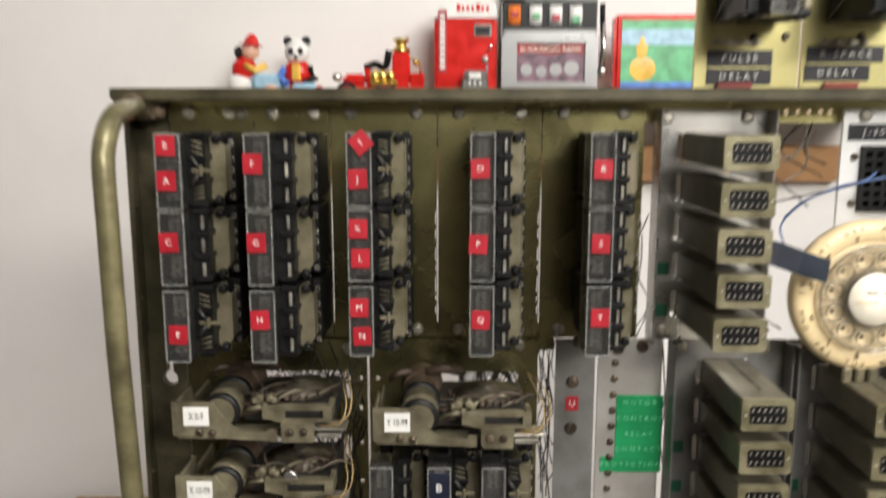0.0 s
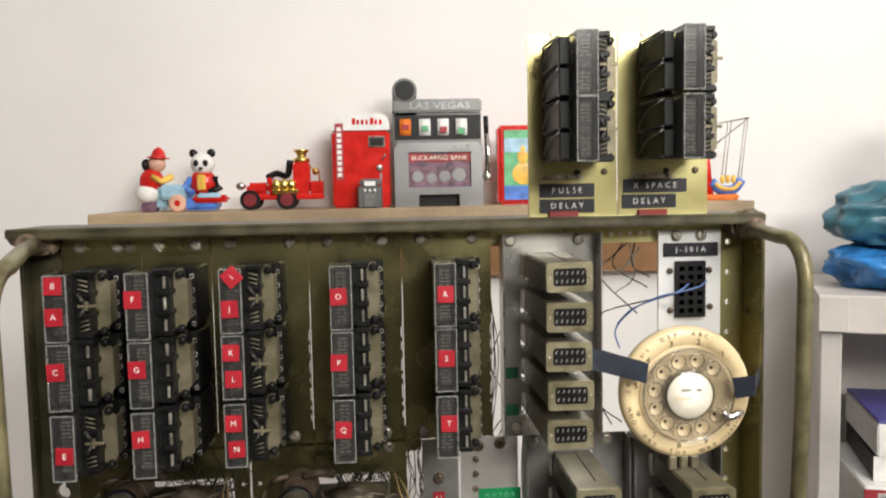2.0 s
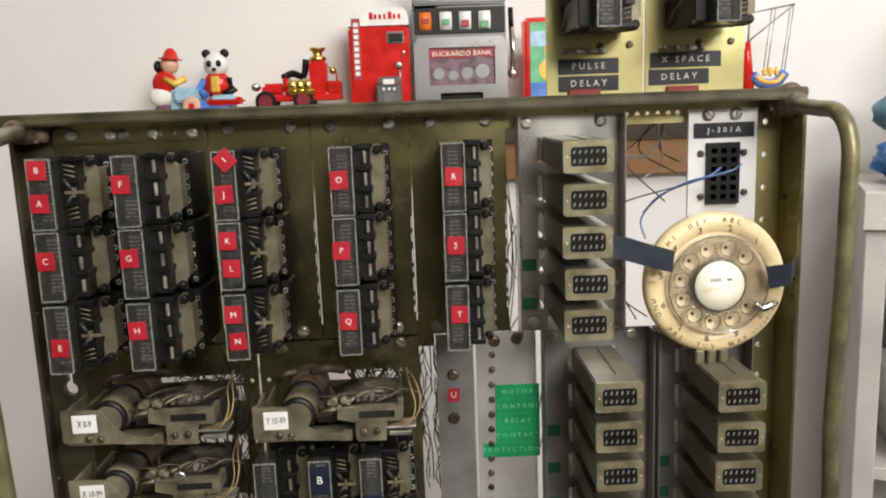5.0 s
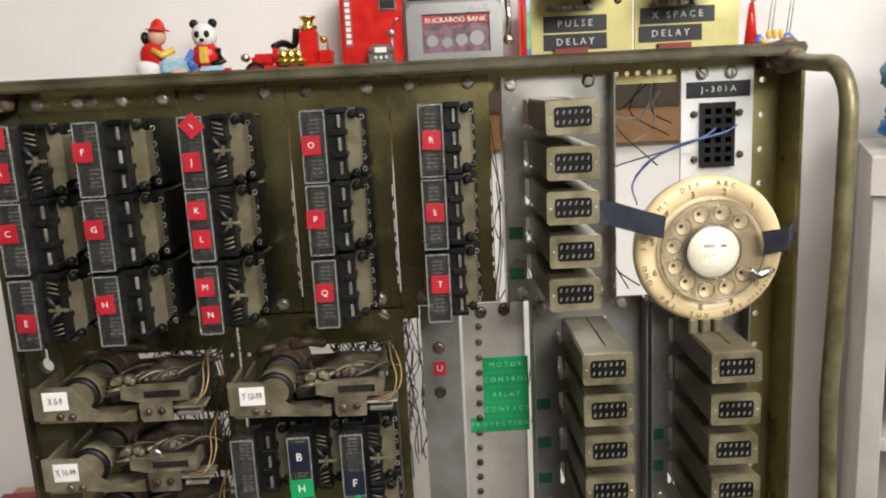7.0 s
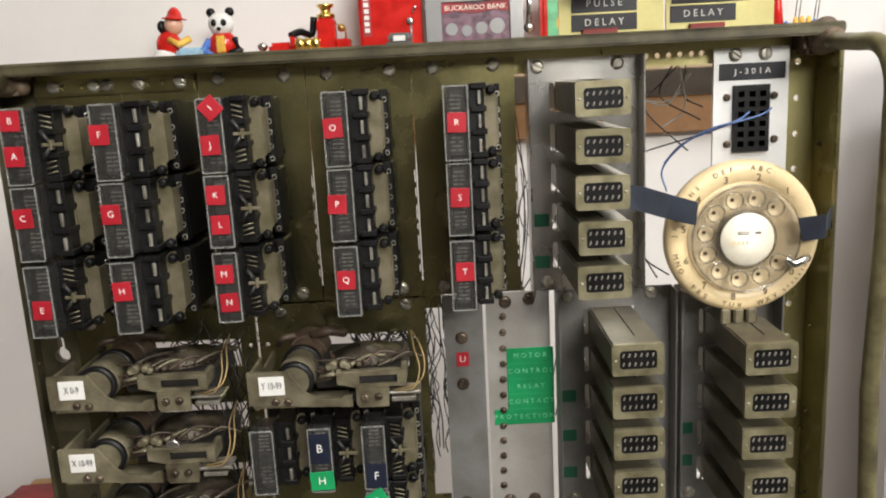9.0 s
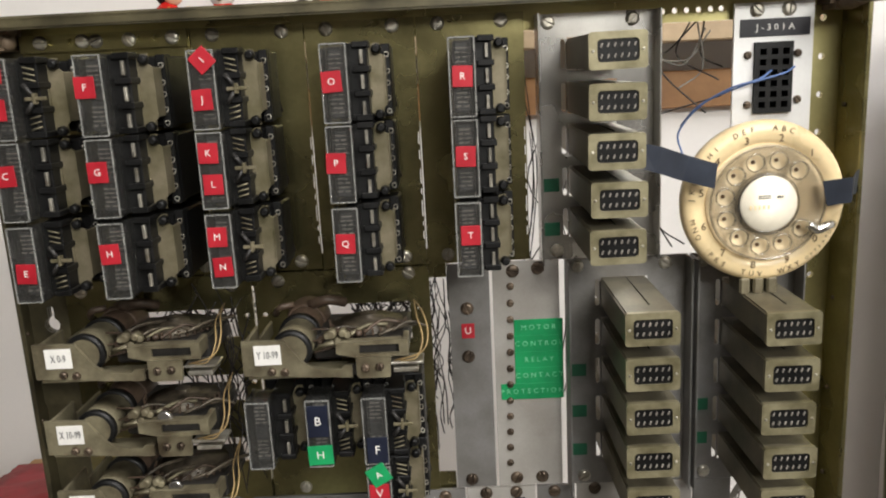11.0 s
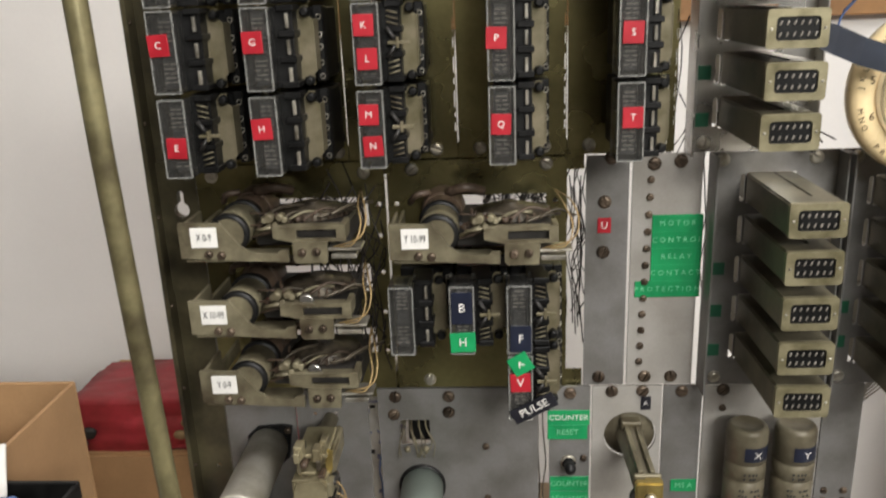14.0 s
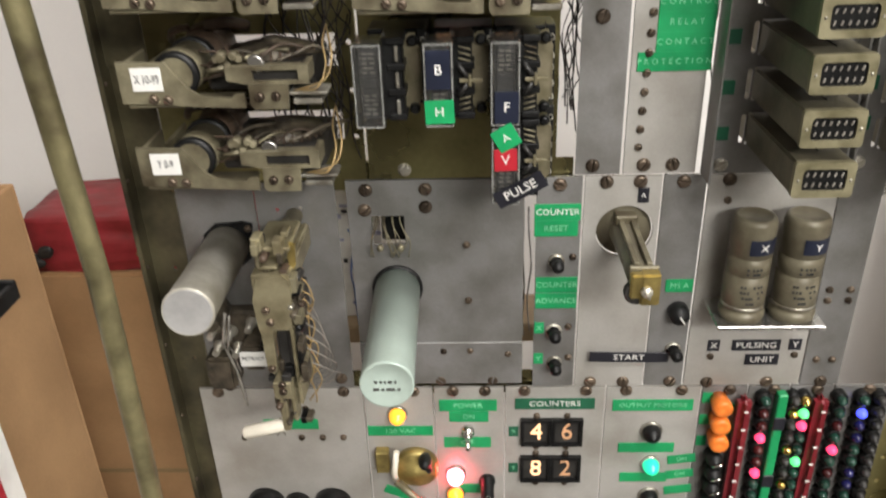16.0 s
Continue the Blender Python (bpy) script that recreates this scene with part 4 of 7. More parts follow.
    part("lead", bm, TAN, s, "tan cloth-covered leads")
    bm = bmesh.new()
    box(bm, -0.0095, 0.0092, y - 0.0010, y - 0.0002, -0.0072, 0.0072, 0.0002)
    lab = part("label", bm, PAPER, s, "white printed paper label")
    letters(text, 0.0078, PRINT, lab, 0, y - 0.0012, 0, 0, 0.60)
    return s


for text, x, z, dome in (("X 0-9", -0.1820, 1.2650, False), ("X 10-99", -0.1822, 1.2075, True), ("Y 0-9", -0.1810, 1.1525, True), ("Y 10-99", -0.0357, 1.2608, False)):
    s = stepping_switch(text, dome)
    s.matrix_basis = pose(x, 0.590, z)

# ---- rotary dial, taped on ----
dial = thing("rotary_dial", 0.3236, 0.640, 1.3436, "cream rotary telephone dial with clear finger wheel, taped to the rack", "telephone dial")
bm = bmesh.new()
lathe(bm, (0, 0.012, 0), (0, -1, 0), [(0, 0.0585), (0.006, 0.0592), (0.0105, 0.0580), (0.0130, 0.0545), (0.0135, 0.0440), (0.0115, 0.0430)], 56)
part("number_plate", bm, CREAM, dial, "aged cream number ring")
bm = bmesh.new()
lathe(bm, (0, 0.030, 0), (0, -1, 0), [(0, 0.030), (0.020, 0.0425), (0.0312, 0.0425)], 40)
part("dial_bed", bm, DIALBED, dial)
ANG = [47 + 30.6 * k for k in range(10)]
bm = bmesh.new()
plate(bm, ring_pts(0, 0, 0.0412, 56), [ring_pts(0.0312 * math.cos(radians(a)), 0.0312 * math.sin(radians(a)), 0.0062, 18) for a in ANG], -0.0070, 0.0028)
part("finger_wheel", bm, CLEARDIAL, dial, "clear plastic finger wheel")
bm = bmesh.new()
for a in ANG:
    c = (0.0312 * math.cos(radians(a)), 0.0312 * math.sin(radians(a)))
    p = [(x, -0.0072, z) for x, z in ring_pts(*c, 0.0064, 18)]
    tube(bm, p + [p[0]], 0.0006, 5)
p = [(x, -0.0066, z) for x, z in ring_pts(0, 0, 0.0412, 48)]
tube(bm, p + [p[0]], 0.0008, 5)
part("wheel_rim", bm, CLEARDIAL, dial)
bm = bmesh.new()
lathe(bm, (0, -0.004, 0), (0, -1, 0), [(0, 0.0205), (0.004, 0.0205), (0.0055, 0.0195), (0.0058, 0.0)], 40)
card = part("number_card", bm, IVORY, dial, "worn ivory centre card")
bm = bmesh.new()
lathe(bm, (0, -0.004, 0), (0, -1, 0), [(0, 0.0228), (0.003, 0.0228), (0.0044, 0.0214), (0.0044, 0.0206), (0, 0.0206)], 40)
part("card_ring", bm, CLEARDIAL, dial, "clear ring round the card")
bm = bmesh.new()
for x0, n, z in ((-0.0078, 6, 0.0062), (-0.0078, 6, 0.0046), (0.0055, 3, 0.0052)):
    for k in range(n):
        box(bm, x0 + 0.0015 * k, x0 + 0.0010 + 0.0015 * k, -0.0102, -0.0099, z - (0.0004 if n > 3 else 0.0008), z + (0.0004 if n > 3 else 0.0008))
part("print_bar", bm, TOYGREY, card)
bm = bmesh.new()
for k in range(5):
    box(bm, -0.014 + 0.0032 * k, -0.0125 + 0.0032 * k, -0.0102, -0.0099, -0.0035, -0.0005)
part("faded_bar", bm, CREAM, card)
bm = bmesh.new()
for a in ANG:
    lathe(bm, (0.0312 * math.cos(radians(a)), -0.0014, 0.0312 * math.sin(radians(a))), (0, -1, 0), [(0, 0.0015), (0.001, 0.0014)], 10)
part("dot", bm, BROWNINK, dial)
bm = bmesh.new()
tube(bm, smooth_line([(0.0485, -0.002, -0.0180), (0.0420, -0.0120, -0.0165), (0.0335, -0.0130, -0.0195), (0.0275, -0.0120, -0.0150)], 5), 0.0032, 8)
part("finger_stop", bm, CHROME, dial, "chrome finger stop")
for a, num, txt in zip(ANG, "1234567890", ("", "ABC", "DEF", "GHI", "JKL", "MNO", "PRS", "TUV", "WXY", "OPERATOR")):
    c, s = math.cos(radians(a)), math.sin(radians(a))
    letters(num, 0.0078, BROWNINK, dial, 0.0468 * c, -0.0018, 0.0468 * s, 0, 1, "numeral")
    if txt:
        tsize = 0.0034 if len(txt) > 3 else 0.0056
        n = len(txt)
        step = (4.4 if n > 3 else 6.6)
        for i, ch in enumerate(txt):
            low = 180 < a < 360
            aa = a + (i - (n - 1) / 2) * step * (1 if low else -1)
            letters(ch, tsize, BROWNINK, dial, 0.0535 * math.cos(radians(aa)), -0.0014, 0.0535 * math.sin(radians(aa)), (aa + 90) if low else (aa - 90), 1, "letter")


def tape_strip(pts, w, label):
    bm = bmesh.new()
    rows = []
    for x, y, z, lean in pts:
        rows.append([bm.verts.new((x + lean * sgn, y, z + sgn * w / 2)) for sgn in (1, -1)])
    for a, b in zip(rows, rows[1:]):
        bm.faces.new((a[0], a[1], b[1], b[0]))
    ext = bmesh.ops.extrude_face_region(bm, geom=list(bm.faces))
    bmesh.ops.translate(bm, verts=[v for v in ext["geom"] if isinstance(v, bmesh.types.BMVert)], vec=(0, 0.0005, 0))
    bmesh.ops.recalc_face_normals(bm, faces=bm.faces)
    return solid("tape_strip", bm, ELTAPE, label, "tape", "tape strips on the dial")


tape_strip([(0.226, 0.602, 1.386, 0), (0.240, 0.612, 1.3815, 0.002), (0.262, 0.624, 1.373, 0.002), (0.284, 0.6265, 1.366, 0.001)], 0.0175, "dark blue-black tape strip from module to dial")
tape_strip([(0.361, 0.6265, 1.350, -0.002), (0.380, 0.6262, 1.352, 0), (0.392, 0.648, 1.353, 0.001), (0.4035, 0.662, 1.353, 0.001)], 0.0180, "short dark blue-black tape strip from dial to upright")
# bracket below the dial
for k in range(3):
    bm = bmesh.new()
    box(bm, 0.308 + 0.010 * k, 0.316 + 0.010 * k, 0.640, 0.665, 1.274, 1.287, 0.0015)
    solid("terminal_lug", bm, CAST, "worn metal terminal lug under the dial", "terminal", "terminal lugs")

# ---- jack plate ----
jp = panel("jack_plate", 0.3125, 0.3725, 1.30, 1.4860, WHITEALU, "white aluminium plate with black jack block and label", [rect_pts(0.3292, 0.3555, 1.4055, 1.4558)], [(0.3296, 1.4803), (0.3530, 1.4803)], y=PY - 0.003)
screws(jp, [(0.3235, 1.4478), (0.3242, 1.4110), (0.3608, 1.4478), (0.3618, 1.4136)], SMALLSCREW, PY - 0.003)
tape(jp, 0.3432, 1.4672, 0.0520, 0.0128, PY - 0.0032, INK, "J - 3 0 1 A", WHITE, 0.0066, 0, 1.05, "black_label", "black embossed label tape")
bm = bmesh.new()
plate(bm, rect_pts(0.3282, 0.3565, 1.4045, 1.4568), [rect_pts(0.3315 + 0.0085 * i, 0.3365 + 0.0085 * i, 1.4085 + 0.0078 * j, 1.4130 + 0.0078 * j) for i in range(3) for j in range(6)], PY - 0.0065, 0.012)
part("jack_block", bm, BLACK, jp, "black jack block with square sockets")
bm = bmesh.new()
box(bm, 0.329, 0.356, PY + 0.0052, PY + 0.02, 1.405, 1.456)
part("jack_back", bm, SOOT, jp)
bm = bmesh.new()
tube(bm, smooth_line([(0.340, PY - 0.008, 1.436), (0.328, PY - 0.014, 1.430), (0.308, PY - 0.010, 1.424), (0.290, PY + 0.006, 1.410), (0.279, PY + 0.02, 1.390), (0.283, PY + 0.02, 1.372)], 6), 0.0008, 6)
tube(bm, smooth_line([(0.358, PY - 0.006, 1.438), (0.345, PY - 0.016, 1.4335), (0.318, PY - 0.012, 1.426), (0.292, PY + 0.004, 1.413), (0.281, PY + 0.02, 1.396)], 6), 0.0008, 6)
solid("jack_lead", bm, BLUEWIRE, "thin blue wires hanging from the jack block", "wire")

# ---- delay relays on top of the rack ----
for x0, x1, words, lx, lz in ((0.1915, 0.2732, ("PULSE", "DELAY"), 0.2268, 1.5240), (0.2740, 0.3580, ("X SPACE", "DELAY"), 0.3082, 1.5270)):
    dp = panel("delay_panel", x0, x1, 1.490, 1.6640, GILT, "gold-olive plated panel standing on the rack, labelled " + " ".join(words), [slot_pts(x0 + 0.021, 1.658, 1.6655 - 0.002, 0.005)], [], y=0.680, group="delay relay panels")
    screws(dp, [(x0 + 0.045, 1.540), (x1 - 0.012, 1.5405), (x0 + 0.05, 1.6575)], SMALLSCREW, 0.680)
    for k, w in enumerate(words):
        wide = 0.0595 if len(w) > 5 else 0.0505
        off = 0 if len(w) > 5 or words[0] == "PULSE" else -0.0055
        tape(dp, lx + off, lz - 0.0140 * k, wide, 0.0125, 0.6797, INK, " ".join(w), WHITE, 0.0074, 0, 1.0, "black_label", "black embossed label tape")
    bm = bmesh.new()
    box(bm, x0 + 0.012, x0 + 0.05, 0.676, 0.680, 1.534, 1.5375, 0.0006)
    for k in range(4):
        ball(bm, (x0 + 0.015 + 0.010 * k, 0.675, 1.5365), 0.0022, 0.003, 0.0026, u=8, v=6)
    part("terminal_strip", bm, STEEL, dp)
    bm = bmesh.new()
    box(bm, x0 + 0.018, x0 + 0.045, 0.676, 0.680, 1.500, 1.5055, 0.0006)
    part("red_terminal", bm, REDWIRE, dp)
for x, zs in ((0.2140, (1.6250, 1.5735)), (0.3005, (1.6290, 1.5745))):
    for z in zs:
        r = place_relay("spring", x, z, 0.091, "wire-spring relay under clear cover on the delay panel", base=0.680)
        bm = bmesh.new()
        for s in (-1, 1):
            box(bm, -0.0095, -0.0002, -0.072, -0.004, s * 0.0125 - 0.0112, s * 0.0125 + 0.0112, 0.001, 1)
        part("side_coil", bm, BLACK, r, "black coil side")
        for s in (-1, 1):
            bm = bmesh.new()
            za, zb = s * 0.0125 - 0.0112, s * 0.0125 + 0.0112
            tube(bm, [(-0.0100, -0.072, zb), (-0.0112, -0.016, zb), (-0.0112, -0.016, za), (-0.0100, -0.072, za)], 0.0011, 5)
            part("coil_frame", bm, SOOT, r, "grey frame round the coil")
        bm = bmesh.new()
        for s in (-1, 1):
            tube(bm, smooth_line([(-0.011, -0.072, s * 0.0125 + 0.010), (-0.0125, -0.04, s * 0.0125 + 0.004), (-0.011, -0.010, s * 0.0125 - 0.009)], 4), 0.0007, 5)
        part("coil_lead", bm, GREYWIRE, r)

# ---- row three hardware ----
cap = thing("capacitor_can", -0.1830, PY, 1.0465, "dull silver capacitor can on a black clamp ring", "capacitor")
bm = bmesh.new()
lathe(bm, (0, -0.002, 0), (0.068, -1, 0.105), [(0, 0.0172), (0.118, 0.0172), (0.1205, 0.0178), (0.1225, 0.0172)], 36)
part("can", bm, CAN, cap)
bm = bmesh.new()
lathe(bm, (0.0083, -0.1233, 0.0128), (0.068, -1, 0.105), [(0, 0.0166), (0.0008, 0.0160), (0.0006, 0.0150), (0.0006, 0.0)], 36)
for f in bm.faces:
    f.smooth = False
part("can_end", bm, CANTOP, cap, "bare aluminium end")
bm = bmesh.new()
plate(bm, [(-0.0185, -0.010), (-0.012, -0.0175), (0.010, -0.0185), (0.0175, -0.012), (0.021, 0.010), (0.0225, 0.0185), (0.014, 0.0205), (-0.008, 0.0185), (-0.0175, 0.010)], [], -0.0030, 0.0028)
ob = part("clamp", bm, BLACK, cap, "black clamp plate")
put("screw", SMALLSCREW, cap, 0.0185, -0.0030, 0.0150)

cap = thing("capacitor_can", -0.0490, PY, 1.0055, "long pale mint capacitor tube with printed end", "capacitor")
bm = bmesh.new()
lathe(bm, (0, -0.001, 0), (0.030, -1, 0.02), [(0, 0.0196), (0.001, 0.0205), (0.003, 0.0205), (0.0035, 0.0180)], 36)
part("grommet", bm, BLACK, cap)
bm = bmesh.new()
lathe(bm, (0, -0.003, 0), (0.030, -1, 0.02), [(0, 0.0184), (0.128, 0.0184), (0.1315, 0.0186), (0.1330, 0.0178), (0.1322, 0.0168), (0.1322, 0.0)], 40)
can2 = part("can", bm, MINTCAN, cap)
bm = bmesh.new()
for z, spans in ((0.0025, ((-0.009, -0.007), (-0.005, -0.0035), (-0.002, -0.0005), (0.001, 0.004), (0.006, 0.0075))), (-0.0035, ((-0.0105, -0.006), (-0.004, -0.002), (-0.0005, 0.006), (0.008, 0.010)))):
    for a, b in spans:
        box(bm, 0.0040 + a * 0.9, 0.0040 + b * 0.9, -0.1363, -0.1355, 0.0030 + z - 0.0009, 0.0030 + z + 0.0009)
part("print_bar", bm, TOYGREY, can2)

# wires poking out of the square cut-out
bm = bmesh.new()
for k in range(9):
    x = -0.064 + 0.0026 * k
    tube(bm, smooth_line([(x, PY + 0.03, 1.075), (x + RNG.uniform(-.003, .003), PY - 0.002, 1.066), (x + RNG.uniform(-.008, .008), PY - 0.010, 1.052), (x + RNG.uniform(-.008, .010), PY - 0.006, 1.036)], 4), 0.0005, 5)
for x in (-0.060, -0.044):
    ball(bm, (x, PY - 0.007, 1.0445), 0.003, 0.003, 0.003, u=8, v=6)
part_back = bmesh.new()
box(part_back, -0.061, -0.036, 0.700, 0.735, 1.040, 1.075, 0.002)
solid("blind_relay", part_back, BLACK, "black relay back behind the square cut-out", "relay")
solid("cutout_wires", bm, CAST, "grey wire ends in a square cut-out", "wire", kind="stuff")

# latching relay, vertical, much exposed
lr = thing("latching_relay", -0.128, PY, 1.015, "large exposed olive latching relay hung with wires", "relay")
bm = bmesh.new()
plate(bm, [(-0.0135, 0.005), (0.0105, 0.005), (0.0125, 0.020), (0.0135, 0.045), (0.008, 0.050), (-0.010, 0.048), (-0.0150, 0.030)], [], -0.086, 0.003)
plate(bm, [(-0.0125, 0.005), (-0.0035, 0.005), (-0.0045, -0.030), (-0.0075, -0.034), (-0.0115, -0.030)], [], -0.086, 0.003)
box(bm, -0.0145, 0.0130, -0.083, -0.020, 0.0455, 0.0490, 0.0008)
box(bm, -0.0145, -0.0120, -0.083, -0.010, 0.000, 0.048, 0.0006)
part("front_plate", bm, KHAKI, lr, "shaped olive plate")
bm = bmesh.new()
box(bm, -0.0095, 0.0045, -0.088, -0.07, -0.056, -0.0405, 0.001)
box(bm, -0.0070, -0.0015, -0.086, -0.07, -0.088, -0.056, 0.001)
box(bm, 0.0015, 0.0050, -0.084, -0.07, -0.080, -0.040, 0.001)
box(bm, 0.0075, 0.0105, -0.082, -0.04, -0.065, 0.03, 0.0006)
part("lower_plate", bm, KHAKI, lr)
for x, z in ((-0.006, 0.0225), (-0.004, 0.0125), (-0.002, -0.042), (-0.002, -0.048), (-0.008, -0.028)):
    put("screw", SMALLSCREW, lr, x, -0.0865 if z > -0.035 else -0.088, z, 0, 900 * x, 0)
bm = bmesh.new()
lathe(bm, (0.002, -0.066, 0.057), (0, 1, 0), [(0, 0.0075), (0.045, 0.0080), (0.046, 0.0065), (0.064, 0.0065)], 18)
box(bm, -0.012, 0.013, -0.074, -0.030, 0.062, 0.066, 0.001)
box(bm, -0.010, 0.004, -0.080, -0.040, 0.051, 0.054, 0.001)
box(bm, -0.012, 0.012, -0.060, -0.0, 0.030, 0.050, 0.002)
part("coil", bm, KHAKI, lr)
bm = bmesh.new()
box(bm, 0.004, 0.0125, -0.078, -0.03, -0.040, 0.018, 0.001)
box(bm, -0.004, 0.004, -0.076, -0.02, -0.034, 0.004, 0.001)
part("contact_block", bm, SOOT, lr)
bm = bmesh.new()
gl = random.Random(5)
for k in range(9):
    z = 0.045 - 0.011 * k + gl.uniform(-.004, .004)
    tube(bm, smooth_line([(0.008, -0.070, z), (0.014 + gl.uniform(0, .008), -0.066, z - gl.uniform(.006, .014)), (0.016 + gl.uniform(0, .007), -0.062, z - gl.uniform(.02, .035)), (0.010 + gl.uniform(-.004, .006), -0.058, z - gl.uniform(.04, .06))], 5), 0.0006, 5)
tagged(part("lead", bm, TAN, lr, "tan looping leads"), "tan looping leads", kind="stuff")
for k in range(64):
    bm = bmesh.new()
    x, y, z = gl.uniform(-0.012, 0.018), -0.091 + gl.uniform(0, 0.022), gl.uniform(-0.086, 0.074)
    if -0.012 < x < 0.008 and 0.004 < z < 0.046 and k % 4:
        x = 0.016
    w, h = gl.uniform(0.0010, 0.0034), gl.uniform(0.003, 0.016)
    if k % 3:
        box(bm, x - w, x + w, y, y + 0.012, z - h / 2, z + h / 2, 0.0006)
    else:
        lathe(bm, (x, y + 0.01, z), (0, -1, 0), [(0, w), (0.010, w), (0.012, w * 0.5)], 10)
    part("fitting", bm, (KHAKI, GRIME, CAST, SOOT, GRIME, BLACK, RUSTY)[k % 7], lr)
bm = bmesh.new()
for k in range(6):
    tube(bm, smooth_line([(0.010, -0.07, 0.03 - 0.012 * k), (0.020 + 0.002 * k, -0.060, 0.010 - 0.012 * k), (0.024 + 0.002 * k, -0.050, -0.020 - 0.008 * k), (0.022, -0.045, -0.048 - 0.005 * k), (0.012, -0.04, -0.058 - 0.004 * k)], 6), 0.0005, 5)
tagged(part("grey_lead", bm, GREYWIRE, lr), kind="stuff")
bm = bmesh.new()
for k in range(6):
    lathe(bm, (0.0115, -0.082 + 0.004 * k, 0.024 - 0.009 * k), (0, -1, 0), [(0, 0.0024), (0.004, 0.0022), (0.005, 0.0012)], 8)
part("contact_stud", bm, STEEL, lr)
bm = bmesh.new()
plate(bm, [(0.012, 0.044), (0.0155, 0.050), (0.0165, 0.066), (0.0125, 0.068), (0.010, 0.055)], [], -0.070, 0.002)
part("copper_vane", bm, BRASS, lr)
bm = bmesh.new()
for k, dz in enumerate((0.0, -0.002, 0.0015)):
    tube(bm, smooth_line([(-0.004 + 0.002 * k, -0.080, -0.080), (-0.014 + 0.003 * k, -0.082, -0.090 + dz), (-0.020 + 0.006 * k, -0.081, -0.096)], 4), 0.0007, 5)
part("spring_lead", bm, STEEL, lr)
# white ceramic resistor hung from it
bm = bmesh.new()
lathe(bm, (-0.168, PY - 0.080, 0.9205), (1, 0.0, 0.26), [(0, 0.0046), (0.0012, 0.0054), (0.034, 0.0054), (0.0354, 0.0046), (0.037, 0.0040)], 18)
solid("ceramic_resistor", bm, CERAMIC, "white ceramic tube resistor hanging under the latching relay", "resistor")
# terminals and paper label beside the can
tb = thing("terminal_block", -0.176, PY, 0.985, "old terminal block with studs and twisted leads", "terminal block")
bm = bmesh.new()
box(bm, -0.030, 0.014, -0.014, -0.001, -0.030, 0.006, 0.002)
box(bm, 0.001, 0.020, -0.0388, -0.012, -0.036, -0.010, 0.003, 2)
lathe(bm, (-0.020, -0.012, 0.010), (0.1, -1, 0), [(0, 0.010), (0.014, 0.010), (0.016, 0.006), (0.030, 0.005)], 14)
box(bm, -0.034, -0.010, -0.030, -0.006, -0.062, -0.030, 0.003, 2)
part("block", bm, GRIME, tb)
bm = bmesh.new()
for x, z in ((-0.026, -0.010), (-0.012, -0.012), (-0.024, -0.026), (-0.008, -0.028), (0.006, -0.004)):
    lathe(bm, (x, -0.012, z), (0, -1, 0), [(0, 0.0055), (0.004, 0.005), (0.005, 0.0035), (0.016, 0.003)], 12)
part("stud", bm, STEEL, tb)
bm = bmesh.new()
tube(bm, smooth_line([(0.000, -0.055, 0.030), (-0.007, -0.050, 0.000), (-0.012, -0.035, -0.015), (-0.010, -0.025, -0.045), (-0.008, -0.02, -0.085)], 5), 0.0013, 6)
tube(bm, smooth_line([(0.003, -0.055, 0.028), (-0.004, -0.050, -0.005), (-0.009, -0.030, -0.020), (-0.0085, -0.02, -0.05)], 5), 0.0010, 6)
part("lead", bm, GREYWIRE, tb)
lb = bmesh.new()
box(lb, 0.000, 0.022, -0.0400, -0.0390, -0.030, -0.016, 0.0003)
lab = part("label", lb, PAPER, tb, "white printed paper label")
letters("RETRACT", 0.0052, PRINT, lab, 0.011, -0.0404, -0.022, 0, 0.85)

# keys on the counter panel
KEY = bmesh.new()
lathe(KEY, (0, 0, 0), (0, -1, 0), [(0, 0.0062), (0.002, 0.0062), (0.0022, 0.0048), (0.014, 0.0050), (0.0175, 0.0046), (0.0180, 0.0)], 18)
KEY = mesh_of("key", KEY, BLACK)
COLLAR = bmesh.new()
lathe(COLLAR, (0, 0, 0), (0, -1, 0), [(0, 0.0068), (0.0016, 0.0066), (0.0020, 0.0055)], 18)
COLLAR = mesh_of("collar", COLLAR, STEEL)


def key(x, z, label, tilt=0):
    k = thing("push_key", x, PY, z, label, "push key", "push keys")
    put("cap", KEY, k, 0, 0, 0, tilt, 0, 0)
    put("collar", COLLAR, k)
    return k


for x, z in ((0.0792, 1.0270), (0.0790, 0.9610), (0.0805, 0.9285), (0.1795, 0.9415)):
    key(x, z, "black plastic push key on a narrow panel", -10)
kn = thing("rotary_control", 0.1795, PY, 0.9800, "black knob with a white pointer line", "knob")
bm = bmesh.new()
lathe(bm, (0, 0, 0), (0, -1, 0), [(0, 0.0085), (0.006, 0.0085), (0.012, 0.0075), (0.013, 0.0)], 20)
part("knob", bm, BLACK, kn)
bm = bmesh.new()
box(bm, -0.0005, 0.0005, -0.0136, -0.0126, -0.007, 0.001)
ob = part("pointer", bm, WHITE, kn)
ob.rotation_euler = (0, radians(-35), 0)
tape(rk, 0.0788, 1.0705, 0.0358, 0.0140, PY - 0.0003, GREEN, "COUNTER", WHITE, 0.0072, 0, 1, "green_label", "green embossed tape")
tape(rk, 0.0780, 1.0565, 0.0340, 0.0140, PY - 0.0003, GREEN, "RESET", MINT, 0.0072, 0, 1, "green_label", "green embossed tape")
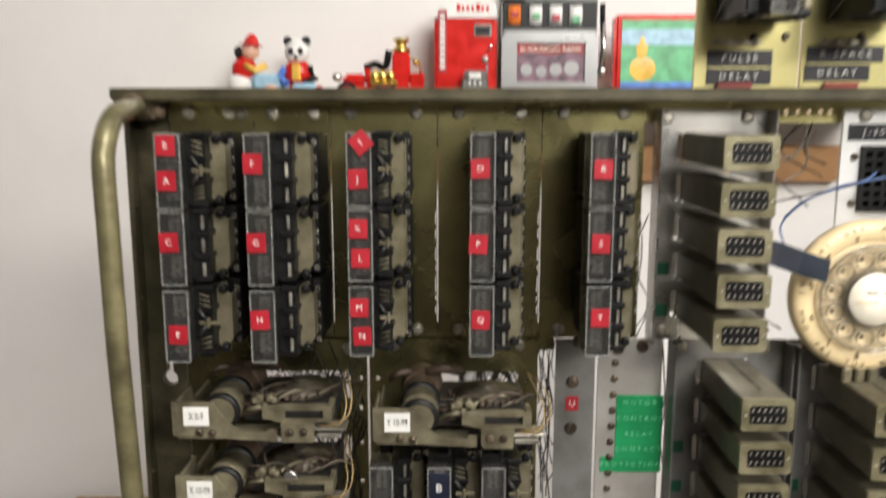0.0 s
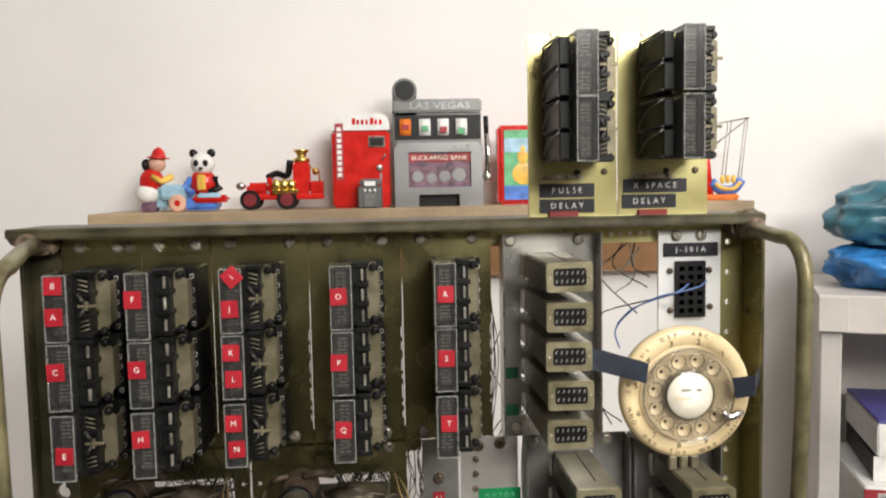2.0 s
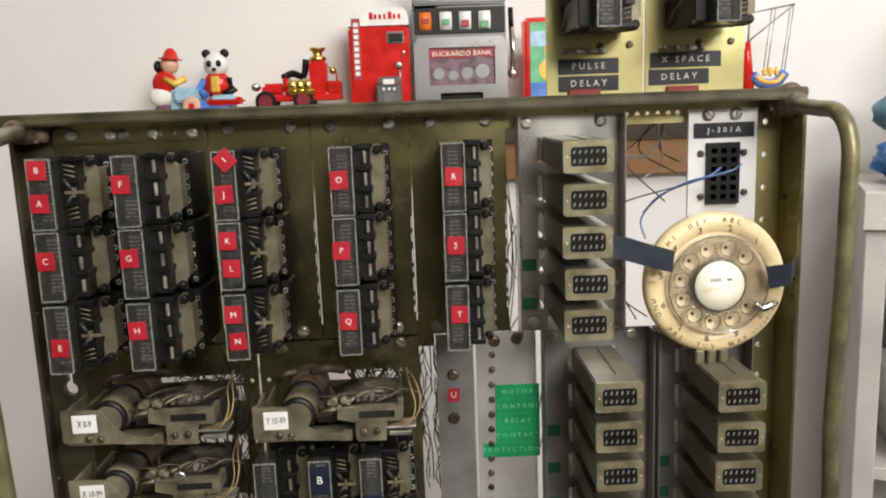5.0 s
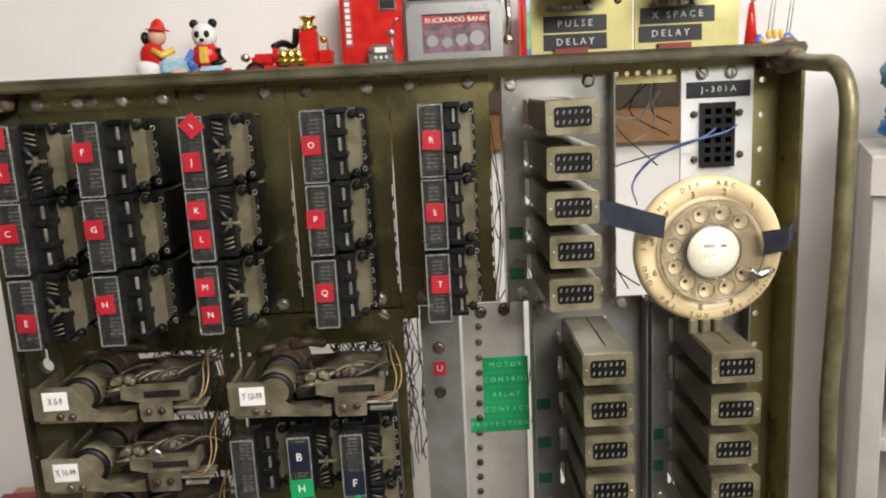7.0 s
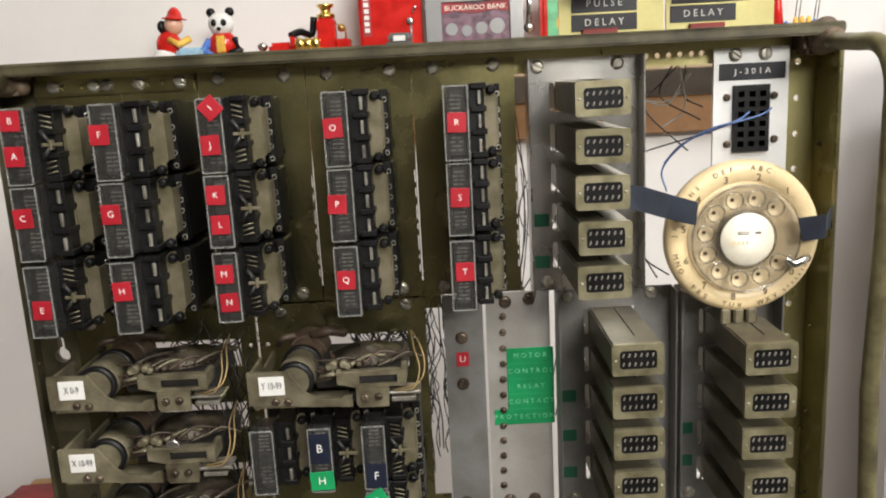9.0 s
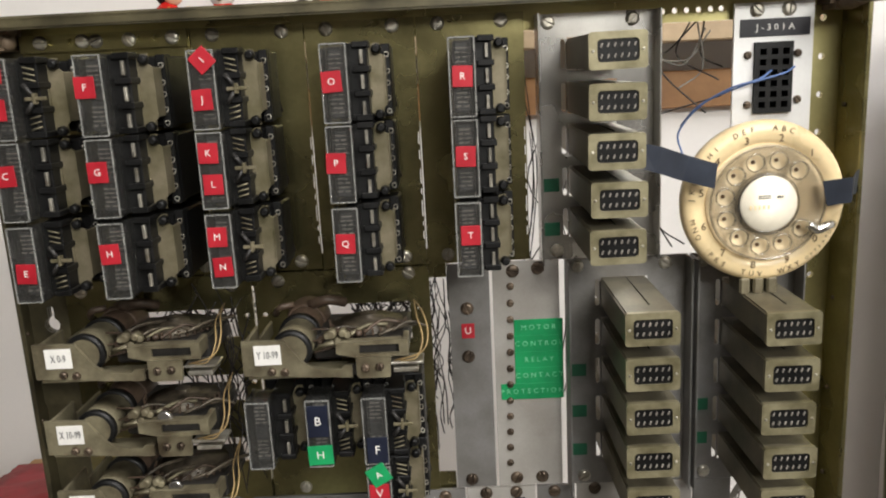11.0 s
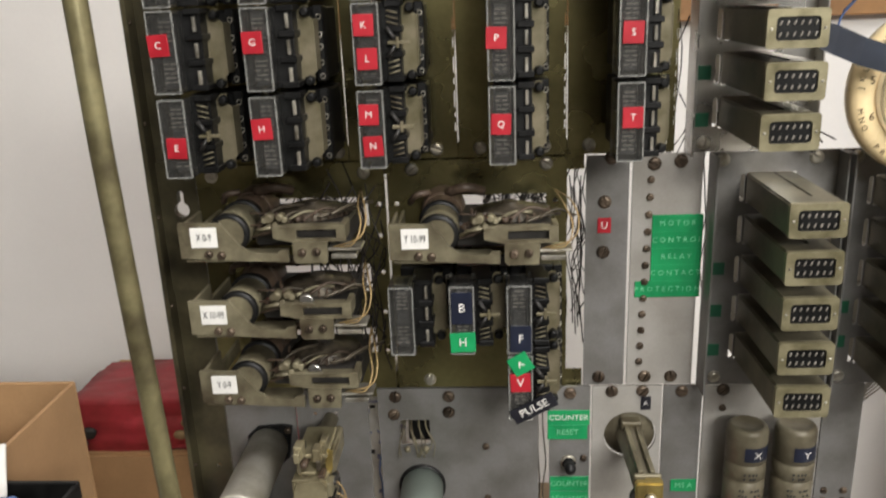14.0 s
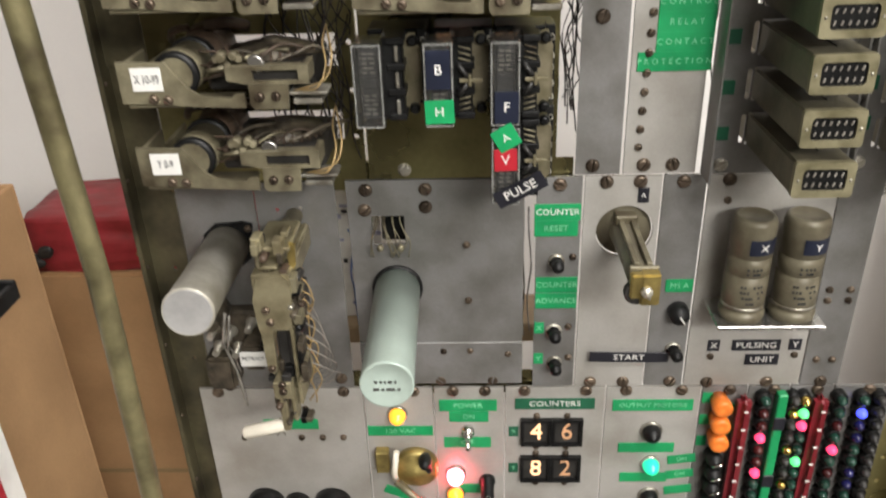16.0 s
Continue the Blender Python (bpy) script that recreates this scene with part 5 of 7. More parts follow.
tape(rk, 0.0800, 1.0055, 0.0335, 0.0145, PY - 0.0003, GREEN, "COUNTER", MINT, 0.0072, 0, 1, "green_label", "green embossed tape")
tape(rk, 0.0800, 0.9905, 0.0335, 0.0145, PY - 0.0003, GREEN, "ADVANCE", MINT, 0.0072, 0, 1, "green_label", "green embossed tape")
for z, w in ((0.9640, "X"), (0.9330, "Y")):
    tape(rk, 0.0668, z, 0.0080, 0.0110, PY - 0.0003, GREEN, w, MINT, 0.007, 0, 1, "green_label", "small green tape")
screws(rk, [(0.092, 1.031), (0.091, 0.965), (0.092, 0.934)], SMALLSCREW)
tape(ms, 0.1435, 1.0845 - 0.0008, 0.0085, 0.0125, PY - 0.0003, INK, "A", WHITE, 0.006, 0, 1, "black_label", "small black tape")
tape(ms, 0.1425, 0.9365, 0.0660, 0.0100, PY - 0.0043, INK, "START", WHITE, 0.0075, -1, 1.2, "black_label", "black embossed tape")
tape(mr2, 0.1785, 1.0035, 0.0220, 0.0120, PY - 0.0003, GREEN, "MS A", MINT, 0.007, 0, 1, "green_label", "green embossed tape")
# start switch: barrel through the round opening, two rails and a brass end
ss = thing("rotary_start_switch", 0.1312, PY, 1.0527, "old brass and khaki rotary switch through a round opening", "switch")
bm = bmesh.new()
lathe(bm, (0, 0.03, 0), (0, -1, 0), [(0, 0.0215), (0.026, 0.0215), (0.027, 0.012), (0.03, 0.0115), (0.085, 0.0095), (0.088, 0.0098), (0.108, 0.0098), (0.109, 0.008)], 28)
part("barrel", bm, KHAKICAN, ss)
bm = bmesh.new()
for x in (-0.0045, 0.0045):
    box(bm, x - 0.0020, x + 0.0020, -0.075, 0.004, 0.0095, 0.0135, 0.0006)
box(bm, -0.0085, 0.0085, -0.008, 0.004, 0.0085, 0.0165, 0.001)
box(bm, -0.0105, 0.0105, -0.080, -0.076, 0.004, 0.0125, 0.001)
part("rail", bm, CAST, ss, "two parallel khaki rails")
bm = bmesh.new()
box(bm, -0.0030, 0.0105, -0.0880, -0.0780, -0.0140, 0.0105, 0.0012, 2)
box(bm, -0.0100, 0.0098, -0.0872, -0.0800, -0.0090, 0.0099, 0.0012, 2)
part("end_cap", bm, BRASS, ss, "square brass end plate")
bm = bmesh.new()
lathe(bm, (-0.0045, -0.079, -0.006), (0, -1, 0), [(0, 0.009), (0.005, 0.009), (0.006, 0.0075)], 20)
part("end_wheel", bm, SOOT, ss)
bm = bmesh.new()
lathe(bm, (0.001, -0.088, -0.002), (0, -1, 0), [(0, 0.0042), (0.003, 0.004), (0.004, 0.002)], 14)
tube(bm, [(0.003, -0.090, 0.002), (0.000, -0.092, -0.002), (0.003, -0.090, -0.007)], 0.0012, 6)
part("spindle", bm, STEEL, ss)
# upright capacitors on their shelf
bm = bmesh.new()
box(bm, 0.1985, 0.2800, 0.642, PY - 0.0005, 0.9900, 0.9925, 0.0006)
box(bm, 0.1985, 0.2800, 0.640, 0.6425, 0.9895, 0.9930, 0.0006)
solid("capacitor_shelf", bm, ALU, "bent white metal shelf carrying two capacitors", "shelf")
for x, ch in ((0.2205, "X"), (0.2590, "Y")):
    c = thing("upright_capacitor", x, 0.659, 0.9925, "khaki tubular capacitor with navy label " + ch, "capacitor", "upright capacitors")
    bm = bmesh.new()
    lathe(bm, (0, 0, 0), (0, 0, 1), [(0, 0.0165), (0.004, 0.0175), (0.008, 0.0175), (0.009, 0.0160), (0.013, 0.0158), (0.014, 0.0166), (0.042, 0.0166), (0.0425, 0.0160), (0.0435, 0.0160), (0.044, 0.0166), (0.058, 0.0166), (0.0585, 0.0160), (0.0595, 0.0160), (0.060, 0.0166), (0.0865, 0.0166), (0.0895, 0.0160), (0.0915, 0.0145), (0.0920, 0.0125), (0.0910, 0.0118), (0.0910, 0.0)], 30)
    can = part("can", bm, KHAKICAN, c)
    bm = bmesh.new()
    lathe(bm, (0, 0, 0.0130), (0, 0, 1), [(0, 0.0169), (0.0024, 0.0169)], 30)
    part("foil_band", bm, STEEL, c)
    bm = bmesh.new()
    for k, (zz, w) in enumerate(((0.051, 0.018), (0.047, 0.008), (0.035, 0.014), (0.030, 0.016), (0.025, 0.013), (0.020, 0.009))):
        n = 6
        for i in range(n):
            a = -math.pi / 2 + (i / (n - 1) - 0.5) * w / 0.0166 + 0.05 * math.sin(5 * k + i)
            if (i * 7 + k * 3) % 5:
                box(bm, 0.0168 * math.cos(a) - 0.0008, 0.0168 * math.cos(a) + 0.0008, 0.0168 * math.sin(a) - 0.0003, 0.0168 * math.sin(a) + 0.0003, zz - 0.0009, zz + 0.0009)
    part("print_bar", bm, PRINT, can)
    bm = bmesh.new()
    n = 10
    rows = [[bm.verts.new((0.0172 * math.cos(a), 0.0172 * math.sin(a), zz)) for zz in (0.0640, 0.0770)] for a in (-math.pi / 2 - 0.35 + 1.35 * i / n for i in range(n + 1))]
    for a, b in zip(rows, rows[1:]):
        bm.faces.new((a[0], b[0], b[1], a[1]))
    ext = bmesh.ops.extrude_face_region(bm, geom=list(bm.faces))
    bmesh.ops.scale(bm, verts=[v for v in ext["geom"] if isinstance(v, bmesh.types.BMVert)], vec=(0.98, 0.98, 1))
    bmesh.ops.recalc_face_normals(bm, faces=bm.faces)
    lab = part("label", bm, NAVY, c, "navy wrapped label")
    letters(ch, 0.0085, WHITE, lab, 0.0045, -0.0175, 0.0705, 0, 1)
    c.scale = (0.98, 0.98, 0.94)
for x, w, z, txt in ((0.2130, 0.0100, 0.9450, "X"), (0.2480, 0.0400, 0.9450, "PULSING"), (0.2800, 0.0105, 0.9455, "Y"), (0.2545, 0.0280, 0.9305, "UNIT")):
    tape(pu, x, z, w, 0.0110, PY - 0.0003, INK, txt, WHITE, 0.0078, 0, 1.1, "black_label", "black embossed tape")

# ---- row four hardware ----
DOME = bmesh.new()
lathe(DOME, (0, 0, 0), (0, -1, 0), [(0, 0.0075), (0.004, 0.0075), (0.008, 0.0066), (0.0110, 0.0045), (0.0125, 0.0)], 20)


def lamp(x, z, material, label, r=1.0):
    la = thing("indicator_lamp", x, PY, z, label, "indicator lamp", "indicator lamps")
    put("collar", COLLAR, la).scale = (1.35 * r, 1, 1.35 * r)
    bm = DOME.copy()
    for v in bm.verts:
        v.co *= r
    part("lens", bm, material, la)
    return la


lamp(-0.0570, 0.8735, GLOWAMBER, "lit amber indicator lamp on pale panel")
lamp(-0.0070, 0.8030, GLOWRED, "brightly lit red indicator lamp", 1.05)
lamp(-0.0075, 0.7790, GLOWAMBER, "lit amber indicator lamp below the red one")
lamp(0.1690, 0.8535, BLACK, "unlit dark indicator lamp", 1.1)
lamp(0.1715, 0.8150, GLOWGREEN, "lit green indicator lamp")
lamp(0.1730, 0.7760, BLACK, "unlit dark indicator lamp", 1.1)
tape(power, 0.0060, 0.8830, 0.0510, 0.0125, PY - 0.0003, GREEN, "POWER", MINT, 0.0075, 0, 1, "green_label", "green embossed tape")
tape(power, 0.0065, 0.8705, 0.0350, 0.0120, PY - 0.0003, GREEN, "ON", MINT, 0.0070, 0, 1, "green_label", "green embossed tape")
tape(power, 0.0050, 0.8410, 0.0425, 0.0120, PY - 0.0003, GREEN, "OFF", MINT, 0.0070, 0, 1, "green_label", "green embossed tape")
tape(power, 0.0075, 0.7850, 0.0300, 0.0110, PY - 0.0003, GREEN, name="green_label", label="green tape")
sw = thing("toggle_switch", 0.0055, PY, 0.8545, "chrome toggle switch between green labels", "switch")
bm = bmesh.new()
lathe(bm, (0, 0, 0), (0, -1, 0), [(0, 0.0062), (0.003, 0.0062), (0.004, 0.0045), (0.008, 0.0042)], 14)
part("bushing", bm, CHROME, sw)
bm = bmesh.new()
tube(bm, [(0, -0.006, 0), (0, -0.014, -0.003), (0, -0.020, -0.006)], 0.0022, 8)
part("lever", bm, CHROME, sw)
fk = thing("fuse_holder", 0.0225, PY, 0.7950, "black fuse holder with ribbed metal tip", "fuse holder")
bm = bmesh.new()
lathe(bm, (0, 0, 0), (0, -1, 0), [(0, 0.0075), (0.004, 0.0075), (0.005, 0.0062), (0.026, 0.0060), (0.027, 0.005)], 18)
part("body", bm, BLACK, fk)
bm = bmesh.new()
for k in range(7):
    a = math.tau * k / 7
    lathe(bm, (0.0042 * math.cos(a), -0.0265, 0.0042 * math.sin(a)), (0, -1, 0), [(0, 0.0012), (0.002, 0.001)], 6)
part("tip", bm, CHROME, fk)
tape(lampB, -0.0555, 0.8545, 0.0590, 0.0110, PY - 0.0003, GREEN, "120 VAC", MINT, 0.0070, 0, 1.1, "green_label", "green embossed tape")
tape(lampB, -0.062, 0.7800, 0.0260, 0.0100, PY - 0.0003, GREEN, name="green_label", label="green tape", turn=-25)
sw = thing("knife_switch", -0.055, PY, 0.812, "brass knife switch with cream insulator", "switch")
bm = bmesh.new()
box(bm, -0.024, -0.012, -0.010, 0, 0.0, 0.024, 0.001)
lathe(bm, (0.012, 0, 0.002), (0, -1, 0), [(0, 0.021), (0.006, 0.021), (0.009, 0.018), (0.010, 0.0)], 26)
part("base", bm, BRASS, sw)
bm = bmesh.new()
tube(bm, [(-0.004, -0.012, 0.028), (-0.007, -0.016, 0.006), (-0.006, -0.014, -0.004)], 0.0028, 8)
part("insulator", bm, CERAMIC, sw)
bm = bmesh.new()
tube(bm, [(-0.006, -0.016, -0.004), (0.012, -0.022, -0.018), (0.022, -0.020, -0.026)], 0.0032, 8)
tube(bm, [(-0.002, -0.014, -0.006), (0.014, -0.018, -0.024)], 0.0022, 6)
part("blade", bm, FRAME, sw)
bm = bmesh.new()
ball(bm, (0.022, -0.020, 0.024), 0.006, 0.010, 0.006)
tube(bm, [(0.022, -0.02, 0.022), (0.026, -0.02, 0.012)], 0.003, 6)
part("handle", bm, BLACK, sw)
tape(lampA, -0.1545, 0.8625, 0.0500, 0.0115, PY - 0.0003, GREEN, name="green_label", label="green tape, lettering faded")
screws(lampA, [(-0.199, 0.8470), (-0.1465, 0.8470), (-0.127, 0.8470), (-0.108, 0.8470)], SMALLSCREW)
screws(lampA, [(-0.140, 0.872), (-0.1395, 0.880)], SMALLSCREW)
for x, r, lab in ((-0.1890, 0.0180, "large black control knob"), (-0.1590, 0.0125, "small black control knob"), (-0.1250, 0.0180, "large black control knob")):
    k = thing("control_knob", x, PY, 0.7670, lab, "knob", "control knobs")
    bm = bmesh.new()
    lathe(bm, (0, 0, 0), (0, -1, 0), [(0, r), (0.010, r), (0.012, r * 0.92), (0.022, r * 0.88), (0.025, r * 0.8), (0.026, 0.0)], 30)
    part("body", bm, BLACK, k)
    bm = bmesh.new()
    lathe(bm, (0, -0.024, 0), (0, -1, 0), [(0, r * 0.60), (0.003, r * 0.58), (0.004, r * 0.3)], 20)
    part("cap", bm, SOOT, k)
# number windows
tape(counters, 0.0825, 0.8845, 0.0700, 0.0120, PY - 0.0003, DKGREEN, "COUNTERS", WHITE, 0.0080, 0, 1.1, "green_label", "dark green embossed tape")
for z, ds, ch in ((0.8535, "46", "X"), (0.8105, "82", "Y")):
    nw = thing("counter_window", 0.0805, PY, z, "black two-digit counter window with glowing digits " + ds, "counter", "counters")
    bm = bmesh.new()
    for sgn in (-1, 1):
        plate(bm, rect_pts(sgn * 0.0138 - 0.0137, sgn * 0.0138 + 0.0137, -0.0148, 0.0148), [rect_pts(sgn * 0.0138 - 0.0110, sgn * 0.0138 + 0.0110, -0.0120, 0.0120)], -0.0045, 0.0044)
    part("bezel", bm, BLACK, nw)
    bm = bmesh.new()
    box(bm, -0.0272, 0.0272, -0.0012, -0.0002, -0.0145, 0.0145)
    part("screen", bm, SOOT, nw)
    for sgn, d in ((-1, ds[0]), (1, ds[1])):
        letters(d, 0.0270, DIGIT if sgn < 0 else DIGITDIM, nw, sgn * 0.0135, -0.0020, 0, 0, 0.85, "digit")
    for x, zz in ((-0.0135, 0.0175), (0.0135, 0.0175), (-0.0135, -0.0175), (0.0135, -0.0175)):
        put("screw", SMALLSCREW, nw, x, 0, zz)
    tape(counters, 0.0465, z, 0.0085, 0.0115, PY - 0.0003, DKGREEN, ch, MINT, 0.006, 0, 1, "green_label", "small dark green tape")
tape(outputs, 0.1680, 0.8825, 0.0700, 0.0125, PY - 0.0003, GREEN, "OUTPUT MOTORS", MINT, 0.0062, 0, 1.15, "green_label", "green embossed tape")
tape(outputs, 0.1660, 0.8345, 0.0500, 0.0110, PY - 0.0003, GREEN, name="green_label", label="green tape, lettering too worn to read")
tape(outputs, 0.1660, 0.7990, 0.0430, 0.0110, PY - 0.0003, GREEN, name="green_label", label="green tape, lettering too worn to read")
for z in (0.8210, 0.8030, 0.7840):
    tape(outputs, 0.1990, z, 0.0250, 0.0100, PY - 0.0003, GREEN, "ON" if z > 0.8 else "", MINT, 0.006, 8, 1, "green_label", "small skewed green tape")

# plug and lamp strips
for k, z in enumerate((0.890, 0.8705, 0.851)):
    pg = thing("orange_plug", 0.2235 + 0.0008 * k, PY, z, "orange plastic plug pushed in a row", "plug", "orange plugs")
    bm = bmesh.new()
    lathe(bm, (0, 0, 0), (0, -1, 0), [(0, 0.0070), (0.012, 0.0086), (0.017, 0.0084), (0.0190, 0.0062), (0.0180, 0.0030), (0.0180, 0.0)], 20)
    part("body", bm, ORANGE, pg)
for k in range(6):
    ky = thing("lever_key", 0.2245 + 0.0006 * k, PY, 0.829 - 0.0165 * k, "black lever key with chrome tip", "lever key", "lever keys")
    bm = bmesh.new()
    lathe(bm, (0, 0, 0), (0, -1, 0.1), [(0, 0.0065), (0.012, 0.0075), (0.018, 0.0060), (0.019, 0.0)], 14)
    part("body", bm, BLACK, ky)
    bm = bmesh.new()
    tube(bm, [(-0.003, -0.0185, -0.002), (0.005, -0.021, 0.003)], 0.0012, 6)
    part("tip", bm, CHROME, ky)
for k in range(5):
    tape(plugs, 0.2140 if k % 2 == 0 else 0.2345, 0.8905 - 0.012 * k, 0.0085, 0.0110, PY - 0.0003, GREEN, name="green_label", label="small green tape")
for x0, host in ((0.2435, strip1), (0.3080, strip2)):
    st = thing("designation_strip", x0, PY, 0.72, "maroon plastic strip with pale marks", "strip", "maroon strips")
    bm = bmesh.new()
    box(bm, -0.0058, 0.0058, -0.016, -0.0005, 0, 0.178, 0.005, 3)
    part("body", bm, MAROON, st)
    bm = bmesh.new()
    for k in range(8):
        box(bm, -0.0018, 0.0018, -0.0164, -0.0158, 0.1655 - 0.0195 * k, 0.1675 - 0.0195 * k)
    part("mark_bar", bm, WHITE, st)
bm = bmesh.new()
box(bm, -0.0042, 0.0042, -0.010, -0.0005, -0.17, 0.006, 0.001)
ds = thing("label_strip", 0.2755, PY, 0.8930, "green label strip with two black tags between lamp rows", "strip")
part("body", bm, GREEN, ds)
for z in (-0.024, -0.090):
    bm = bmesh.new()
    box(bm, -0.0048, 0.0048, -0.0112, -0.0098, z - 0.007, z + 0.007, 0.0005)
    part("black_tag", bm, INK, ds)
LENSGREEN = mat("unlit_green_lens", (0.015, 0.05, 0.035), 0.14, 0, 0.2, 60, 0, 300)
LENSRED = mat("unlit_red_lens", (0.06, 0.012, 0.012), 0.14, 0, 0.2, 60, 0, 300)
LENSBLUE = mat("unlit_blue_lens", (0.012, 0.012, 0.07), 0.14, 0, 0.2, 60, 0, 300)
LENS = {}
for nm, mt in (("dark", SOOT), ("red", LEDRED), ("green", LEDGREEN), ("blue", LEDBLUE), ("amber", GOLD), ("dkgreen", LENSGREEN), ("dkred", LENSRED), ("dkblue", LENSBLUE)):
    bm = bmesh.new()
    lathe(bm, (0, 0, 0), (0, -1, 0), [(0, 0.0044), (0.004, 0.0044), (0.0068, 0.0036), (0.0084, 0.0020), (0.0088, 0.0)], 14)
    LENS[nm] = mesh_of("lens", bm, mt)
SOCK = bmesh.new()
lathe(SOCK, (0, 0, 0), (0, -1, 0), [(0, 0.0062), (0.008, 0.0062), (0.0085, 0.0052)], 14)
SOCK = mesh_of("socket", SOCK, BLACK)
lamprows = (
    (0.2605, "dkgreen", {3: "red", 6: "red", 1: "dkred", 4: "dkred", 2: "dkred", 5: "dkred"}),
    (0.2945, "dkgreen", {0: "amber", 1: "green", 2: "red", 5: "green"}),
    (0.2855, "dark", {1: "amber", 4: "amber", 7: "amber"}),
    (0.3245, "dkgreen", {4: "red", 2: "dkred", 6: "dkred"}),
    (0.3435, "dkgreen", {1: "blue", 2: "dkblue", 3: "dkblue", 6: "dkblue", 7: "dkblue"}),
    (0.3580, "dark", {}),
)
for cx, rest, special in lamprows:
    for k in range(10):
        col = special.get(k, rest)
        lp = thing("strip_lamp", cx + 0.0004 * k, PY, 0.8935 - 0.0135 * k, ("lit " if col in ("red", "green", "blue") else "unlit ") + {"dkgreen": "dark green", "dkred": "dark red", "dkblue": "dark blue", "dark": "smoky", "amber": "amber"}.get(col, col) + " strip lamp in its socket", "strip lamp", "strip lamps")
        put("socket", SOCK, lp)
        put("lens", LENS[col], lp, 0, -0.006, 0)

# ---- wiring behind the rack ----
def wiring(name, x0, x1, z0, z1, y0, y1, n, material, r, label, seed, vertical=True):
    g = random.Random(seed)
    bm = bmesh.new()
    for k in range(n):
        x, y = g.uniform(x0, x1), g.uniform(y0, y1)
        pts = []
        steps = 6
        za, zb = g.uniform(z0, z0 + 0.3 * (z1 - z0)), g.uniform(z1 - 0.3 * (z1 - z0), z1)
        for i in range(steps):
            t = i / (steps - 1)
            if vertical:
                pts.append((x + g.uniform(-1, 1) * (x1 - x0) * 0.22, y + g.uniform(-.012, .012), za + (zb - za) * t))
            else:
                pts.append((x0 + (x1 - x0) * t, y + g.uniform(-.01, .01), z0 + (z1 - z0) * g.random()))
        tube(bm, smooth_line(pts, 4), r, 4)
    return solid(name, bm, material, label, "wiring", kind="stuff")


wiring("wire_bundle", 0.070, 0.098, 1.105, 1.300, 0.70, 0.80, 20, DARKWIRE, 0.0006, "tangle of dark hook-up wires behind the panels", 1)
wiring("wire_bundle", -0.125, -0.075, 1.110, 1.300, 0.655, 0.684, 22, DARKWIRE, 0.0006, "dark wires behind the switch cut-out", 2)
wiring("wire_bundle", 0.010, 0.075, 1.235, 1.290, 0.70, 0.74, 26, DARKWIRE, 0.0006, "dark wires behind the cut-out", 3, False)
wiring("wire_bundle", -0.150, -0.075, 1.250, 1.285, 0.70, 0.75, 14, DARKWIRE, 0.0006, "dark wires behind the cut-out", 4, False)
wiring("wire_bundle", -0.110, -0.080, 1.120, 1.280, 0.695, 0.72, 6, RUSTY, 0.0007, "reddish wires behind the cut-out", 5)
wiring("wire_bundle", 0.160, 0.215, 1.10, 1.48, 0.70, 0.76, 10, DARKWIRE, 0.0006, "dark wires behind the module trays", 6)
wiring("wire_bundle", -0.090, -0.082, 0.92, 1.10, 0.70, 0.76, 3, BLUEWIRE, 0.0008, "few blue wires in a panel gap", 7)
wiring("wire_bundle", 0.055, 0.062, 0.92, 1.10, 0.70, 0.76, 4, GREYWIRE, 0.0007, "few grey wires in a panel gap", 8)
for a, b, c in (((0.262, 1.475), (0.268, 1.440), (0.300, 1.405)), ((0.285, 1.475), (0.281, 1.450), (0.310, 1.430)), ((0.29, 1.475), (0.275, 1.455), (0.262, 1.452)), ((0.296, 1.475), (0.300, 1.45), (0.312, 1.44)), ((0.258, 1.405), (0.28, 1.408), (0.312, 1.418)), ((0.258, 1.330), (0.270, 1.31), (0.285, 1.30)), ((0.258, 1.345), (0.266, 1.318), (0.275, 1.298))):
    bm = bmesh.new()
    tube(bm, smooth_line([(a[0], 0.70, a[1]), (b[0], 0.72, b[1]), (c[0], 0.705, c[1])], 8), 0.0007, 5)
    solid("loose_wire", bm, DARKWIRE, "loose dark wire hanging across the opening", "wire", "loose wires")
for a, b, c in (((0.258, 1.452), (0.285, 1.443), (0.300, 1.47)), ((0.258, 1.448), (0.288, 1.447), (0.304, 1.468)), ((0.292, 1.475), (0.300, 1.440), (0.280, 1.425))):
    bm = bmesh.new()
    tube(bm, smooth_line([(a[0], 0.705, a[1]), (b[0], 0.715, b[1]), (c[0], 0.71, c[1])], 8), 0.0007, 5)
    solid("loose_wire", bm, GREYWIRE, "loose pale wire hanging across the opening", "wire", "loose wires")
for k in range(9):
    bm = bmesh.new()
    tube(bm, smooth_line([(0.31 + 0.004 * k, 0.75, 0.98), (0.335 + 0.003 * k, 0.76, 1.02 + 0.004 * k), (0.37, 0.755, 1.06 + 0.005 * k)], 6), 0.0008, 5)
    solid("loose_wire", bm, GREYWIRE, "grey wire of a fan behind the lower panels", "wire", "loose wires")

pc = thing("printed_card", -0.105, 0.80, 0.905, "white card with blue printing standing behind the panels", "card")
bm = bmesh.new()
box(bm, -0.030, 0.030, 0, 0.002, 0, 0.165, 0.0005)
part("sheet", bm, PAPER, pc)
gp = random.Random(21)
for k in range(26):
    bm = bmesh.new()
    x, z, w = gp.uniform(-0.026, 0.022), 0.008 + 0.0059 * k, gp.uniform(0.003, 0.010)
    box(bm, x, x + w, -0.0008, -0.0001, z, z + gp.uniform(0.002, 0.005))
    part("print_bar", bm, PLUGCARD if k % 3 else PRINT, pc)
bm = bmesh.new()
